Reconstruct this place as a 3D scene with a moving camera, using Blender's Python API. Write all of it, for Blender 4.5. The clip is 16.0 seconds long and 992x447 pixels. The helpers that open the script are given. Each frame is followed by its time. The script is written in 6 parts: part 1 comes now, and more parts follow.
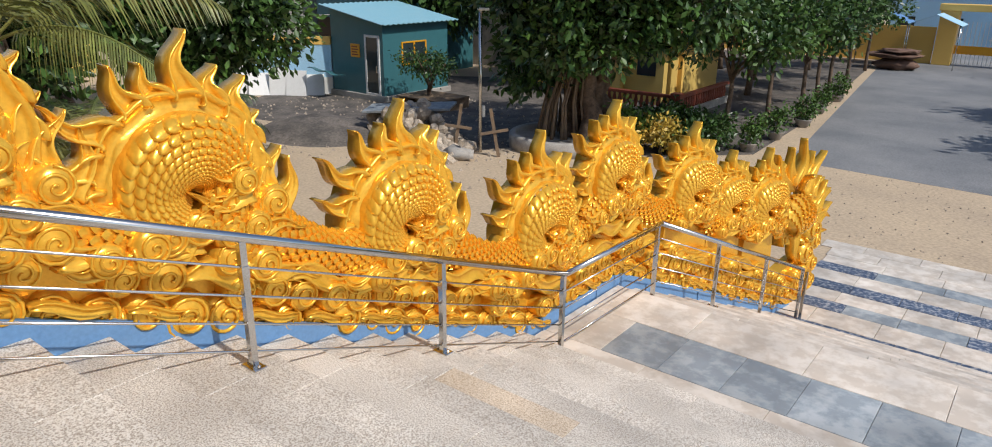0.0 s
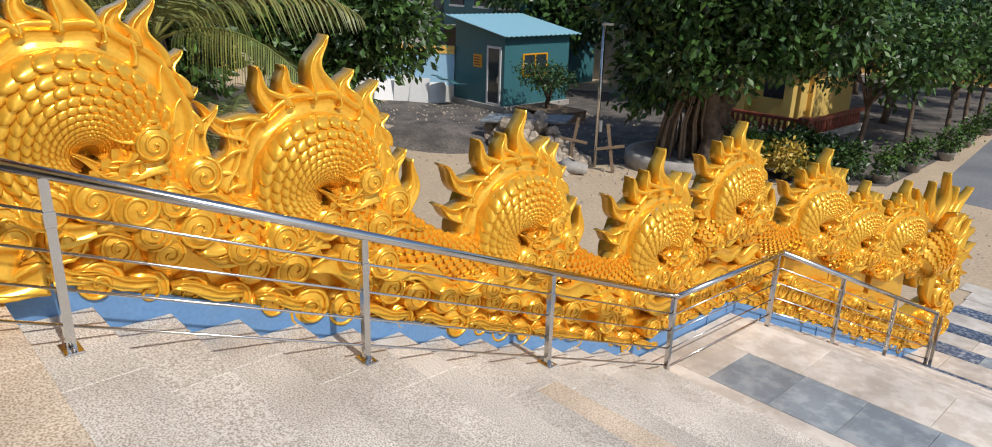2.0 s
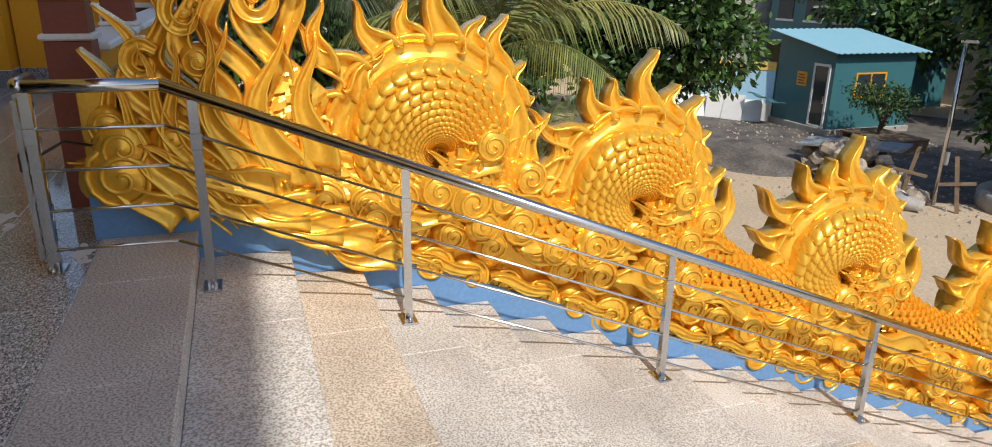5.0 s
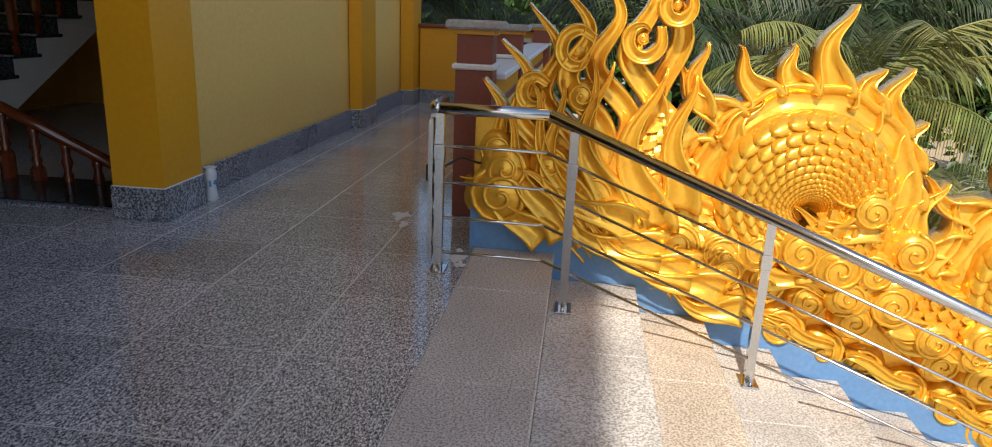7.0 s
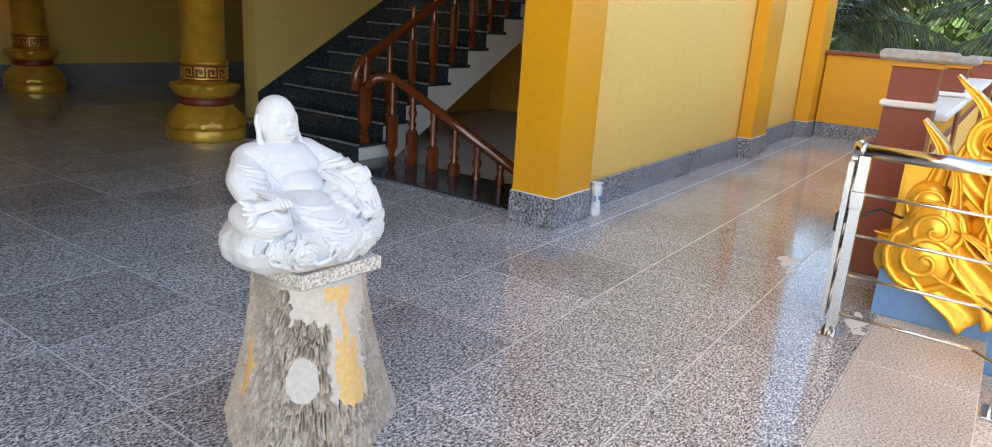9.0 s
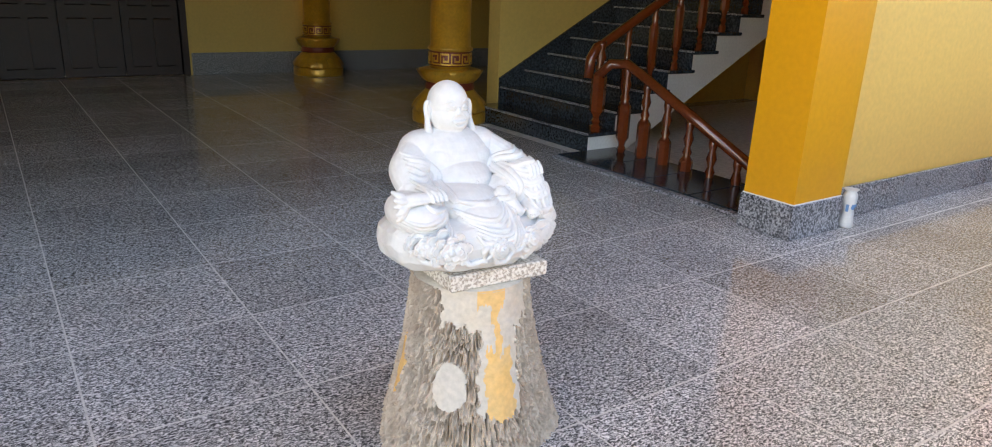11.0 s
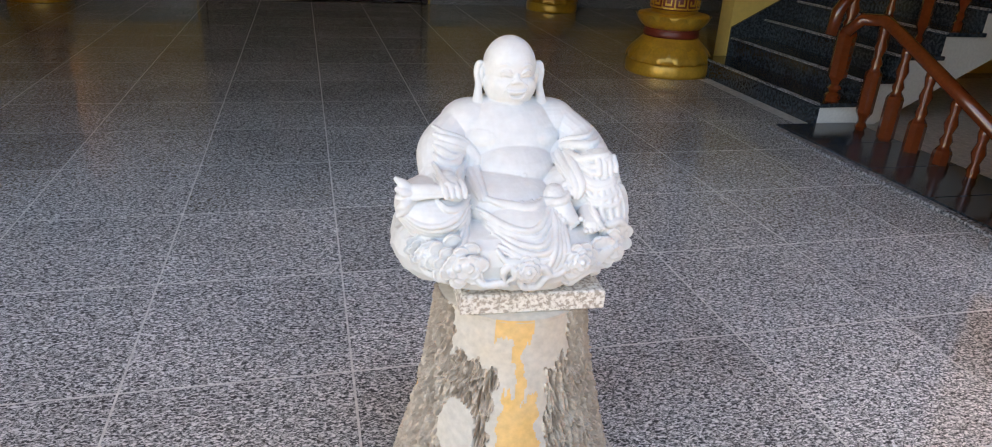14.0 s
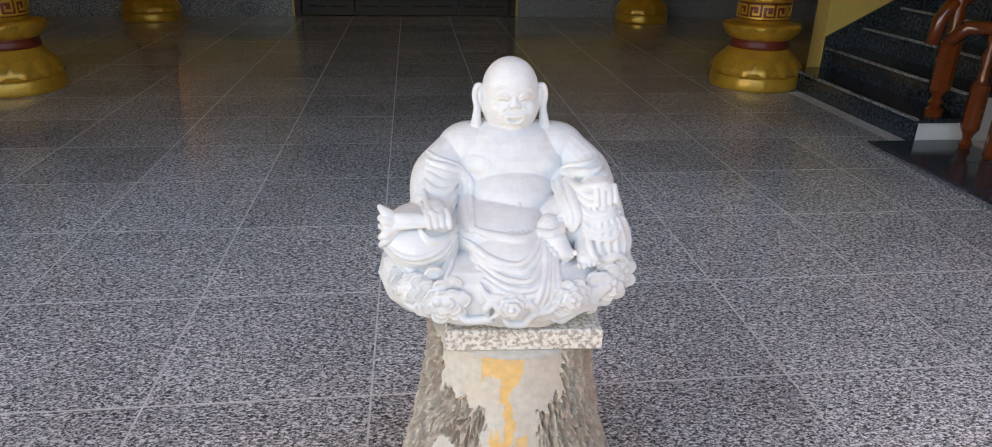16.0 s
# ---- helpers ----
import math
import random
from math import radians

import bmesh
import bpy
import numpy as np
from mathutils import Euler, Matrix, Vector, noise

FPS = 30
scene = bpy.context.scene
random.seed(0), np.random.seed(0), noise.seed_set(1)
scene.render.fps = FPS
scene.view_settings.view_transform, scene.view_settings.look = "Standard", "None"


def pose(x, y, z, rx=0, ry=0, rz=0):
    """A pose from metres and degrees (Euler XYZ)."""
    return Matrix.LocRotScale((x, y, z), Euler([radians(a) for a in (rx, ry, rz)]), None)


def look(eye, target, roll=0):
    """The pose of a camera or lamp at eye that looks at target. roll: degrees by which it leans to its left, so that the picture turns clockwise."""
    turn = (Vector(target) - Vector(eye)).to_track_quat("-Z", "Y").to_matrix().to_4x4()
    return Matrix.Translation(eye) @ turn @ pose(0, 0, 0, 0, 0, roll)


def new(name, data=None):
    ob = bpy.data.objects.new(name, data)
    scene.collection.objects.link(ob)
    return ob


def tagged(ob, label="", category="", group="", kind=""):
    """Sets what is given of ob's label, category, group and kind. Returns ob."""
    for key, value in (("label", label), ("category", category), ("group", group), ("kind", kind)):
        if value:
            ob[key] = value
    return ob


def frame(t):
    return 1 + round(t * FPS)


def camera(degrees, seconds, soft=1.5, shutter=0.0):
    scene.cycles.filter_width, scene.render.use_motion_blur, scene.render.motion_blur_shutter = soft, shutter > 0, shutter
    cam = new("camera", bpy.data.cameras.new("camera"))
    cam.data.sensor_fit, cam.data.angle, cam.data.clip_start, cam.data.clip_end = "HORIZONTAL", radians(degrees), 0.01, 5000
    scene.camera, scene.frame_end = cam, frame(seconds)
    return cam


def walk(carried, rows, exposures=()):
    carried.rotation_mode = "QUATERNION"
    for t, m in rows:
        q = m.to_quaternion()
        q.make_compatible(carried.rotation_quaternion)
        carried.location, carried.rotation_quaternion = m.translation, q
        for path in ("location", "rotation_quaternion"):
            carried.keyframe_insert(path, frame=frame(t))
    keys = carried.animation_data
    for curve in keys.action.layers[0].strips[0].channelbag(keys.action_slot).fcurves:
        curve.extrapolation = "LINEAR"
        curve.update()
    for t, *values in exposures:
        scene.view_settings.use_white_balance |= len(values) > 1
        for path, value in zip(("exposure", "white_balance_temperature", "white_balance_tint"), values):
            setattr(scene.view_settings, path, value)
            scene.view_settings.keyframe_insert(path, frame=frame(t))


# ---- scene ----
cam = camera(68.3, 16.0, soft=1.0)
PATH = [
    (0, (0.035, 0.443, 1.314), (-1.12, 1.933, 0.647), 0.64),
    (0.5, (0.031, 0.436, 1.314), (-1.168, 1.9, 0.666), 1.21),
    (1, (0.015, 0.422, 1.311), (-1.25, 1.824, 0.653), 1.37),
    (1.5, (0.019, 0.404, 1.317), (-1.32, 1.744, 0.675), 1.4),
    (2, (0.012, 0.396, 1.318), (-1.367, 1.695, 0.677), 1.82),
    (2.5, (0.005, 0.375, 1.315), (-1.465, 1.572, 0.678), 1.45),
    (3, (0.003, 0.354, 1.323), (-1.539, 1.465, 0.7), 1.15),
    (5.3, (-0.033, 0.264, 1.33), (-1.869, 0.782, 0.732), 1.3),
    (5.5, (-0.035, 0.239, 1.334), (-1.9, 0.675, 0.76), 1.7),
    (6, (-0.045, 0.183, 1.341), (-1.955, 0.405, 0.79), 2.2),
    (6.5, (-0.066, 0.146, 1.336), (-1.989, 0.122, 0.786), 2.5),
    (7, (-0.091, 0.097, 1.334), (-2.003, -0.109, 0.783), 2.5),
    (7.5, (-0.125, 0.03, 1.331), (-2.004, -0.376, 0.778), 2.2),
    (8, (-0.145, -0.042, 1.328), (-1.975, -0.629, 0.775), 2.5),
    (8.5, (-0.157, -0.103, 1.338), (-1.905, -0.928, 0.824), 2.9),
    (8.9, (-0.206, -0.096, 1.322), (-1.836, -1.123, 0.781), 3.5),
    (9, (-0.215, -0.113, 1.335), (-1.799, -1.202, 0.785), 3.8),
    (9.5, (-0.288, -0.111, 1.344), (-1.673, -1.437, 0.775), 3.4),
    (10, (-0.365, -0.103, 1.33), (-1.643, -1.513, 0.716), 4.4),
    (10.2, (-0.398, -0.094, 1.318), (-1.634, -1.546, 0.714), 3.7),
    (12.3, (-0.94, -0.246, 1.309), (-1.72, -1.959, 0.632), 4.0),
    (12.5, (-0.987, -0.253, 1.304), (-1.714, -1.979, 0.602), 4.5),
    (13, (-1.083, -0.294, 1.306), (-1.853, -1.974, 0.542), 4.6),
    (13.5, (-1.153, -0.343, 1.311), (-1.73, -2.103, 0.557), 3.1),
    (14, (-1.255, -0.397, 1.312), (-1.732, -2.168, 0.515), 3.2),
    (14.5, (-1.309, -0.413, 1.312), (-1.718, -2.198, 0.508), 3.2),
    (15, (-1.399, -0.433, 1.319), (-1.711, -2.234, 0.508), 3.0),
    (15.5, (-1.461, -0.463, 1.321), (-1.744, -2.277, 0.528), 3.3),
    (16, (-1.491, -0.449, 1.326), (-1.704, -2.278, 0.546), 1.1),
]

EXPOSURES = [(0.0, -0.2, 6300, 10), (3.0, -0.18, 6300, 10), (5.5, 0.0, 6400, 10), (7.0, 0.2, 6500, 10), (8.0, 0.7, 6700, 10), (8.5, 1.0, 6800, 10), (9.0, 1.95, 7100, 10), (9.5, 2.05, 7200, 10), (10.0, 2.05, 7400, 11), (12.5, 2.02, 7700, 12), (16.0, 1.88, 7900, 12)]
walk(cam, [(t, look(eye, target, roll)) for t, eye, target, roll in PATH], EXPOSURES)

# ---- light ----
world = bpy.data.worlds.new("sky")
scene.world = world
world.use_nodes = True
wn = world.node_tree.nodes
sky = wn.new("ShaderNodeTexSky")
sky.sky_type = "NISHITA"
sky.sun_disc = False
sky.sun_elevation = radians(48)
sky.sun_rotation = radians(92)
world.node_tree.links.new(sky.outputs[0], wn["Background"].inputs[0])
wn["Background"].inputs[1].default_value = 0.15
sun = bpy.data.lights.new("sun", "SUN")
sun.energy = 3.9
sun.angle = radians(0.8)
sun.color = (1.0, 0.95, 0.87)
sun_ob = new("sun", sun)
SUN_EL = radians(48)
sun_ob.matrix_world = look((math.cos(SUN_EL) * 60, -2.4, math.sin(SUN_EL) * 60), (0, 0, 0))


# ---- materials ----
def mat(name, base, rough=0.6, metal=0.0, scale=6.0, vary=0.12, bump=0.15, second=None, fine=60.0, coat=0.0, rand=0.0, island=False, bump_scale=None):
    """Noise-varied principled material: base colour drifting towards second at two scales."""
    m = bpy.data.materials.new(name)
    m.use_nodes = True
    nt = m.node_tree
    n, l = nt.nodes, nt.links
    p = n["Principled BSDF"]
    co = n.new("ShaderNodeTexCoord")
    n1, n2 = n.new("ShaderNodeTexNoise"), n.new("ShaderNodeTexNoise")
    n1.inputs["Scale"].default_value, n1.inputs["Detail"].default_value = scale, 6
    n2.inputs["Scale"].default_value, n2.inputs["Detail"].default_value = fine, 3
    l.new(co.outputs["Object"], n1.inputs["Vector"])
    l.new(co.outputs["Object"], n2.inputs["Vector"])
    mix = n.new("ShaderNodeMix")
    mix.data_type = "RGBA"
    mix.inputs[6].default_value = (*base, 1)
    s = second or tuple(c * 0.55 for c in base)
    mix.inputs[7].default_value = (*s, 1)
    ramp = n.new("ShaderNodeMapRange")
    ramp.inputs[1].default_value, ramp.inputs[2].default_value = 0.38, 0.72
    ramp.inputs[3].default_value, ramp.inputs[4].default_value = 0.0, min(1.0, vary * 4)
    l.new(n1.outputs[0], ramp.inputs[0])
    l.new(ramp.outputs[0], mix.inputs[0])
    hs = n.new("ShaderNodeHueSaturation")
    l.new(mix.outputs[2], hs.inputs["Color"])
    val = n.new("ShaderNodeMapRange")
    val.inputs[1].default_value, val.inputs[2].default_value = 0.3, 0.7
    val.inputs[3].default_value, val.inputs[4].default_value = 1 - vary, 1 + vary
    l.new(n2.outputs[0], val.inputs[0])
    out = val.outputs[0]
    if rand or island:
        src = n.new("ShaderNodeNewGeometry").outputs["Random Per Island"] if island else n.new("ShaderNodeObjectInfo").outputs["Random"]
        r2 = n.new("ShaderNodeMapRange")
        r2.inputs[3].default_value, r2.inputs[4].default_value = 1 - rand, 1 + rand
        l.new(src, r2.inputs[0])
        mu = n.new("ShaderNodeMath")
        mu.operation = "MULTIPLY"
        l.new(out, mu.inputs[0])
        l.new(r2.outputs[0], mu.inputs[1])
        out = mu.outputs[0]
    l.new(out, hs.inputs["Value"])
    l.new(hs.outputs[0], p.inputs["Base Color"])
    p.inputs["Roughness"].default_value, p.inputs["Metallic"].default_value = rough, metal
    p.inputs["Coat Weight"].default_value = coat
    if bump:
        b = n.new("ShaderNodeBump")
        b.inputs["Strength"].default_value, b.inputs["Distance"].default_value = bump, 0.01
        l.new((n2 if bump_scale is None else n1).outputs[0], b.inputs["Height"])
        l.new(b.outputs[0], p.inputs["Normal"])
    return m


def granite(name, dark, mid, light, grain, rough, rand=0.06, coat=0.0, wear=0.0):
    """Speckled stone: three tones of grains, polished or flamed."""
    m = bpy.data.materials.new(name)
    m.use_nodes = True
    nt = m.node_tree
    n, l = nt.nodes, nt.links
    p = n["Principled BSDF"]
    geo = n.new("ShaderNodeNewGeometry")
    info = n.new("ShaderNodeObjectInfo")
    add = n.new("ShaderNodeVectorMath")
    add.operation = "MULTIPLY_ADD"
    sep = n.new("ShaderNodeCombineXYZ")
    for i in range(3):
        l.new(info.outputs["Random"], sep.inputs[i])
    l.new(sep.outputs[0], add.inputs[0])
    add.inputs[1].default_value = (7.3, 3.1, 0.0)
    l.new(geo.outputs["Position"], add.inputs[2])
    tex = n.new("ShaderNodeTexNoise")
    tex.inputs["Scale"].default_value, tex.inputs["Detail"].default_value, tex.inputs["Roughness"].default_value = grain, 4, 0.62
    l.new(add.outputs[0], tex.inputs["Vector"])
    cr = n.new("ShaderNodeValToRGB")
    e = cr.color_ramp.elements
    e[0].position, e[0].color = 0.43, (*dark, 1)
    e[1].position, e[1].color = 0.60, (*light, 1)
    k = cr.color_ramp.elements.new(0.5)
    k.color = (*mid, 1)
    l.new(tex.outputs[0], cr.inputs[0])
    big = n.new("ShaderNodeTexNoise")
    big.inputs["Scale"].default_value, big.inputs["Detail"].default_value = 1.7, 5
    l.new(geo.outputs["Position"], big.inputs["Vector"])
    hs = n.new("ShaderNodeHueSaturation")
    r1, r2, mu = n.new("ShaderNodeMapRange"), n.new("ShaderNodeMapRange"), n.new("ShaderNodeMath")
    r1.inputs[1].default_value, r1.inputs[2].default_value = 0.3, 0.7
    r1.inputs[3].default_value, r1.inputs[4].default_value = 0.88 - wear, 1.1 + wear
    r2.inputs[3].default_value, r2.inputs[4].default_value = 1 - rand, 1 + rand
    mu.operation = "MULTIPLY"
    l.new(big.outputs[0], r1.inputs[0])
    l.new(info.outputs["Random"], r2.inputs[0])
    l.new(r1.outputs[0], mu.inputs[0])
    l.new(r2.outputs[0], mu.inputs[1])
    l.new(mu.outputs[0], hs.inputs["Value"])
    l.new(cr.outputs[0], hs.inputs["Color"])
    l.new(hs.outputs[0], p.inputs["Base Color"])
    rr = n.new("ShaderNodeMapRange")
    rr.inputs[1].default_value, rr.inputs[2].default_value = 0.3, 0.75
    rr.inputs[3].default_value, rr.inputs[4].default_value = rough * 0.75, rough * 1.35
    l.new(big.outputs[0], rr.inputs[0])
    l.new(rr.outputs[0], p.inputs["Roughness"])
    p.inputs["Coat Weight"].default_value = coat
    b = n.new("ShaderNodeBump")
    b.inputs["Strength"].default_value, b.inputs["Distance"].default_value = (0.05 if rough < 0.4 else 0.3), 0.004
    l.new(tex.outputs[0], b.inputs["Height"])
    l.new(b.outputs[0], p.inputs["Normal"])
    return m


def flamed_floor(name):
    """Polished dark grey granite with worm-like pale and dark grains that run one way."""
    m = bpy.data.materials.new(name)
    m.use_nodes = True
    n, l = m.node_tree.nodes, m.node_tree.links
    p = n["Principled BSDF"]
    geo, info = n.new("ShaderNodeNewGeometry"), n.new("ShaderNodeObjectInfo")
    sep, add = n.new("ShaderNodeCombineXYZ"), n.new("ShaderNodeVectorMath")
    for i in range(3):
        l.new(info.outputs["Random"], sep.inputs[i])
    add.operation = "MULTIPLY_ADD"
    add.inputs[1].default_value = (7.3, 3.1, 0.0)
    l.new(sep.outputs[0], add.inputs[0])
    l.new(geo.outputs["Position"], add.inputs[2])
    st_ = n.new("ShaderNodeMapping")
    st_.inputs["Scale"].default_value = (80, 140, 80)
    st_.inputs["Rotation"].default_value = (0, 0, 0.12)
    l.new(add.outputs[0], st_.inputs["Vector"])
    worm, fine, big = n.new("ShaderNodeTexNoise"), n.new("ShaderNodeTexNoise"), n.new("ShaderNodeTexNoise")
    worm.inputs["Scale"].default_value, worm.inputs["Detail"].default_value, worm.inputs["Roughness"].default_value, worm.inputs["Distortion"].default_value = 1.0, 2.5, 0.55, 1.1
    l.new(st_.outputs[0], worm.inputs["Vector"])
    fine.inputs["Scale"].default_value, fine.inputs["Detail"].default_value = 260, 2
    l.new(add.outputs[0], fine.inputs["Vector"])
    big.inputs["Scale"].default_value, big.inputs["Detail"].default_value = 1.3, 5
    l.new(geo.outputs["Position"], big.inputs["Vector"])
    cr = n.new("ShaderNodeValToRGB")
    e = cr.color_ramp.elements
    e[0].position, e[0].color = 0.40, (0.065, 0.064, 0.067, 1)
    e[1].position, e[1].color = 0.61, (0.86, 0.84, 0.82, 1)
    for pos, c in ((0.47, 0.25), (0.53, 0.46)):
        k = e.new(pos)
        k.color = (c, c * 0.985, c * 0.975, 1)
    mixf = n.new("ShaderNodeMath")
    mixf.operation = "MULTIPLY_ADD"
    mixf.inputs[1].default_value = 0.22
    sub = n.new("ShaderNodeMath")
    sub.operation = "SUBTRACT"
    sub.inputs[1].default_value = 0.11
    l.new(fine.outputs[0], mixf.inputs[0])
    l.new(worm.outputs[0], sub.inputs[0])
    l.new(sub.outputs[0], mixf.inputs[2])
    l.new(mixf.outputs[0], cr.inputs[0])
    hs = n.new("ShaderNodeHueSaturation")
    r1, r2, mu = n.new("ShaderNodeMapRange"), n.new("ShaderNodeMapRange"), n.new("ShaderNodeMath")
    r1.inputs[1].default_value, r1.inputs[2].default_value, r1.inputs[3].default_value, r1.inputs[4].default_value = 0.3, 0.7, 0.84, 1.14
    r2.inputs[3].default_value, r2.inputs[4].default_value = 0.88, 1.1
    mu.operation = "MULTIPLY"
    l.new(big.outputs[0], r1.inputs[0])
    l.new(info.outputs["Random"], r2.inputs[0])
    l.new(r1.outputs[0], mu.inputs[0])
    l.new(r2.outputs[0], mu.inputs[1])
    l.new(mu.outputs[0], hs.inputs["Value"])
    l.new(cr.outputs[0], hs.inputs["Color"])
    l.new(hs.outputs[0], p.inputs["Base Color"])
    rr = n.new("ShaderNodeMapRange")
    rr.inputs[1].default_value, rr.inputs[2].default_value, rr.inputs[3].default_value, rr.inputs[4].default_value = 0.3, 0.72, 0.045, 0.13
    l.new(big.outputs[0], rr.inputs[0])
    l.new(rr.outputs[0], p.inputs["Roughness"])
    b = n.new("ShaderNodeBump")
    b.inputs["Strength"].default_value, b.inputs["Distance"].default_value = 0.012, 0.004
    l.new(big.outputs[0], b.inputs["Height"])
    l.new(b.outputs[0], p.inputs["Normal"])
    return m


GOLD = mat("gold_paint", (0.88, 0.495, 0.05), 0.26, 0.50, 5, 0.09, 0.10, (0.76, 0.36, 0.03), 40)
GOLD_DULL = mat("dull_gold_paint", (0.70, 0.38, 0.045), 0.30, 0.32, 5, 0.12, 0.10, (0.30, 0.14, 0.03), 40)
STEEL = mat("brushed_steel", (0.60, 0.59, 0.57), 0.16, 1.0, 4, 0.06, 0.05, None, 120)
FLOOR_G = flamed_floor("dark_grey_granite")
SKIRT_G = granite("grey_skirting_granite", (0.05, 0.052, 0.058), (0.2, 0.205, 0.22), (0.48, 0.48, 0.5), 80, 0.3)
BLACK_G = granite("black_granite", (0.013, 0.018, 0.024), (0.026, 0.036, 0.047), (0.055, 0.07, 0.085), 45, 0.14, 0.25)
STEP_G = granite("beige_granite", (0.36, 0.31, 0.255), (0.645, 0.59, 0.515), (0.74, 0.70, 0.64), 105, 0.62, 0.06, 0, 0.06)
STEP_O = granite("ochre_granite", (0.37, 0.28, 0.19), (0.62, 0.51, 0.385), (0.71, 0.62, 0.50), 105, 0.62, 0.05, 0, 0.06)
LAND_G = granite("worn_cream_stone", (0.54, 0.47, 0.395), (0.595, 0.53, 0.455), (0.65, 0.59, 0.52), 5, 0.7, 0.1, 0, 0.1)
SLATE = granite("blue_grey_slate", (0.24, 0.27, 0.295), (0.285, 0.32, 0.345), (0.36, 0.385, 0.40), 5, 0.55, 0.14, 0, 0.12)
NAVY = granite("faded_navy_stone", (0.05, 0.075, 0.13), (0.085, 0.12, 0.19), (0.3, 0.31, 0.33), 16, 0.6, 0.15, 0, 0.1)
GROUT = mat("grey_grout", (0.42, 0.40, 0.37), 0.85, 0, 20, 0.15, 0.1)
JOINT = mat("pale_joint", (0.66, 0.64, 0.60), 0.6, 0, 20, 0.15, 0.1)
YELLOW = mat("pale_yellow_paint", (0.86, 0.535, 0.135), 0.5, 0, 2.5, 0.05, 0.05, (0.80, 0.48, 0.115), 30)
CREAM = mat("cream_paint", (0.66, 0.46, 0.13), 0.6, 0, 2.5, 0.05, 0.05, (0.54, 0.37, 0.10), 30)
OCHRE = mat("deep_yellow_paint", (0.74, 0.335, 0.011), 0.36, 0, 2.5, 0.04, 0.02, (0.64, 0.28, 0.010), 30)
WHITE = mat("white_paint", (0.78, 0.77, 0.74), 0.55, 0, 4, 0.06, 0.06, (0.6, 0.58, 0.54), 50)
REDBROWN = mat("red_brown_paint", (0.23, 0.055, 0.028), 0.5, 0, 4, 0.08, 0.1, (0.15, 0.035, 0.02), 40)
BLUE = mat("blue_paint", (0.13, 0.27, 0.50), 0.5, 0, 3, 0.08, 0.08, (0.16, 0.26, 0.40), 40)
CONC = mat("weathered_concrete", (0.42, 0.39, 0.35), 0.85, 0, 3, 0.18, 0.4, (0.24, 0.22, 0.2), 40)
LACQUER = mat("red_brown_lacquered_wood", (0.16, 0.034, 0.009), 0.16, 0, 8, 0.12, 0.04, (0.10, 0.02, 0.008), 50, coat=0.6)
DARKWOOD = mat("dark_wood", (0.03, 0.012, 0.009), 0.5, 0, 6, 0.15, 0.08, (0.018, 0.008, 0.006), 40)
MARBLE = mat("white_marble", (0.66, 0.665, 0.655), 0.42, 0, 7, 0.05, 0.08, (0.54, 0.545, 0.55), 50)
BLACK = mat("black_plastic", (0.015, 0.015, 0.016), 0.4, 0, 6, 0.1, 0.05)
REDLINE = mat("dark_red_paint", (0.20, 0.03, 0.015), 0.4, 0, 6, 0.1, 0.05)
SAND = mat("sandy_soil", (0.52, 0.40, 0.27), 0.95, 0, 0.5, 0.16, 0.5, (0.40, 0.31, 0.22), 14)
ASPHALT = mat("grey_gravel_road", (0.165, 0.17, 0.18), 0.9, 0, 0.35, 0.2, 0.5, (0.29, 0.285, 0.28), 22)
SOIL = mat("dark_gravel_soil", (0.085, 0.075, 0.066), 0.95, 0, 1.2, 0.3, 0.9, (0.19, 0.16, 0.135), 12)
TEAL = mat("teal_painted_metal", (0.045, 0.155, 0.175), 0.45, 0, 3, 0.08, 0.05, (0.035, 0.12, 0.14), 30)
SKYROOF = mat("pale_blue_roof_sheet", (0.25, 0.47, 0.55), 0.4, 0, 2, 0.1, 0.05, (0.32, 0.5, 0.55), 30)
PALEBLUE = mat("pale_blue_wall_paint", (0.38, 0.62, 0.80), 0.7, 0, 1.5, 0.12, 0.1, (0.38, 0.55, 0.66), 20)
WOODGREY = mat("weathered_timber", (0.22, 0.15, 0.09), 0.8, 0, 5, 0.2, 0.3, (0.12, 0.09, 0.07), 40)
BARK = mat("tree_bark", (0.16, 0.11, 0.075), 0.9, 0, 7, 0.25, 0.9, (0.07, 0.05, 0.035), 35)
STONE = mat("rubble_stone", (0.48, 0.40, 0.31), 0.9, 0, 4, 0.2, 0.6, (0.28, 0.23, 0.18), 25, rand=0.3)
GLASS = mat("dark_window_glass", (0.03, 0.045, 0.05), 0.06, 0, 2, 0.1, 0.0)
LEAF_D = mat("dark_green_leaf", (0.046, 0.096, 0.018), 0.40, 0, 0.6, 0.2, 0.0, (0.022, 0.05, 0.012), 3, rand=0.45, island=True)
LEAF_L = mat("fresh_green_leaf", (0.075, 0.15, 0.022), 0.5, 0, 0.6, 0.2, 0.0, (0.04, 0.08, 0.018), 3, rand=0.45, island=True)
LEAF_Y = mat("yellow_variegated_leaf", (0.5, 0.33, 0.05), 0.5, 0, 1.5, 0.2, 0.0, (0.1, 0.14, 0.02), 5, rand=0.4, island=True)
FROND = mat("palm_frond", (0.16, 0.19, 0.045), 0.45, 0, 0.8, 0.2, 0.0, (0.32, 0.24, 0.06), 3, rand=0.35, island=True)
# darker copy of the frond: shade on these palms is put into the colour
FROND_SHADE = mat("shaded_palm_frond", (0.040, 0.066, 0.020), 0.45, 0, 0.8, 0.2, 0.0, (0.08, 0.085, 0.03), 3, rand=0.4, island=True)
POT = mat("concrete_pot", (0.30, 0.27, 0.24), 0.85, 0, 5, 0.15, 0.3)


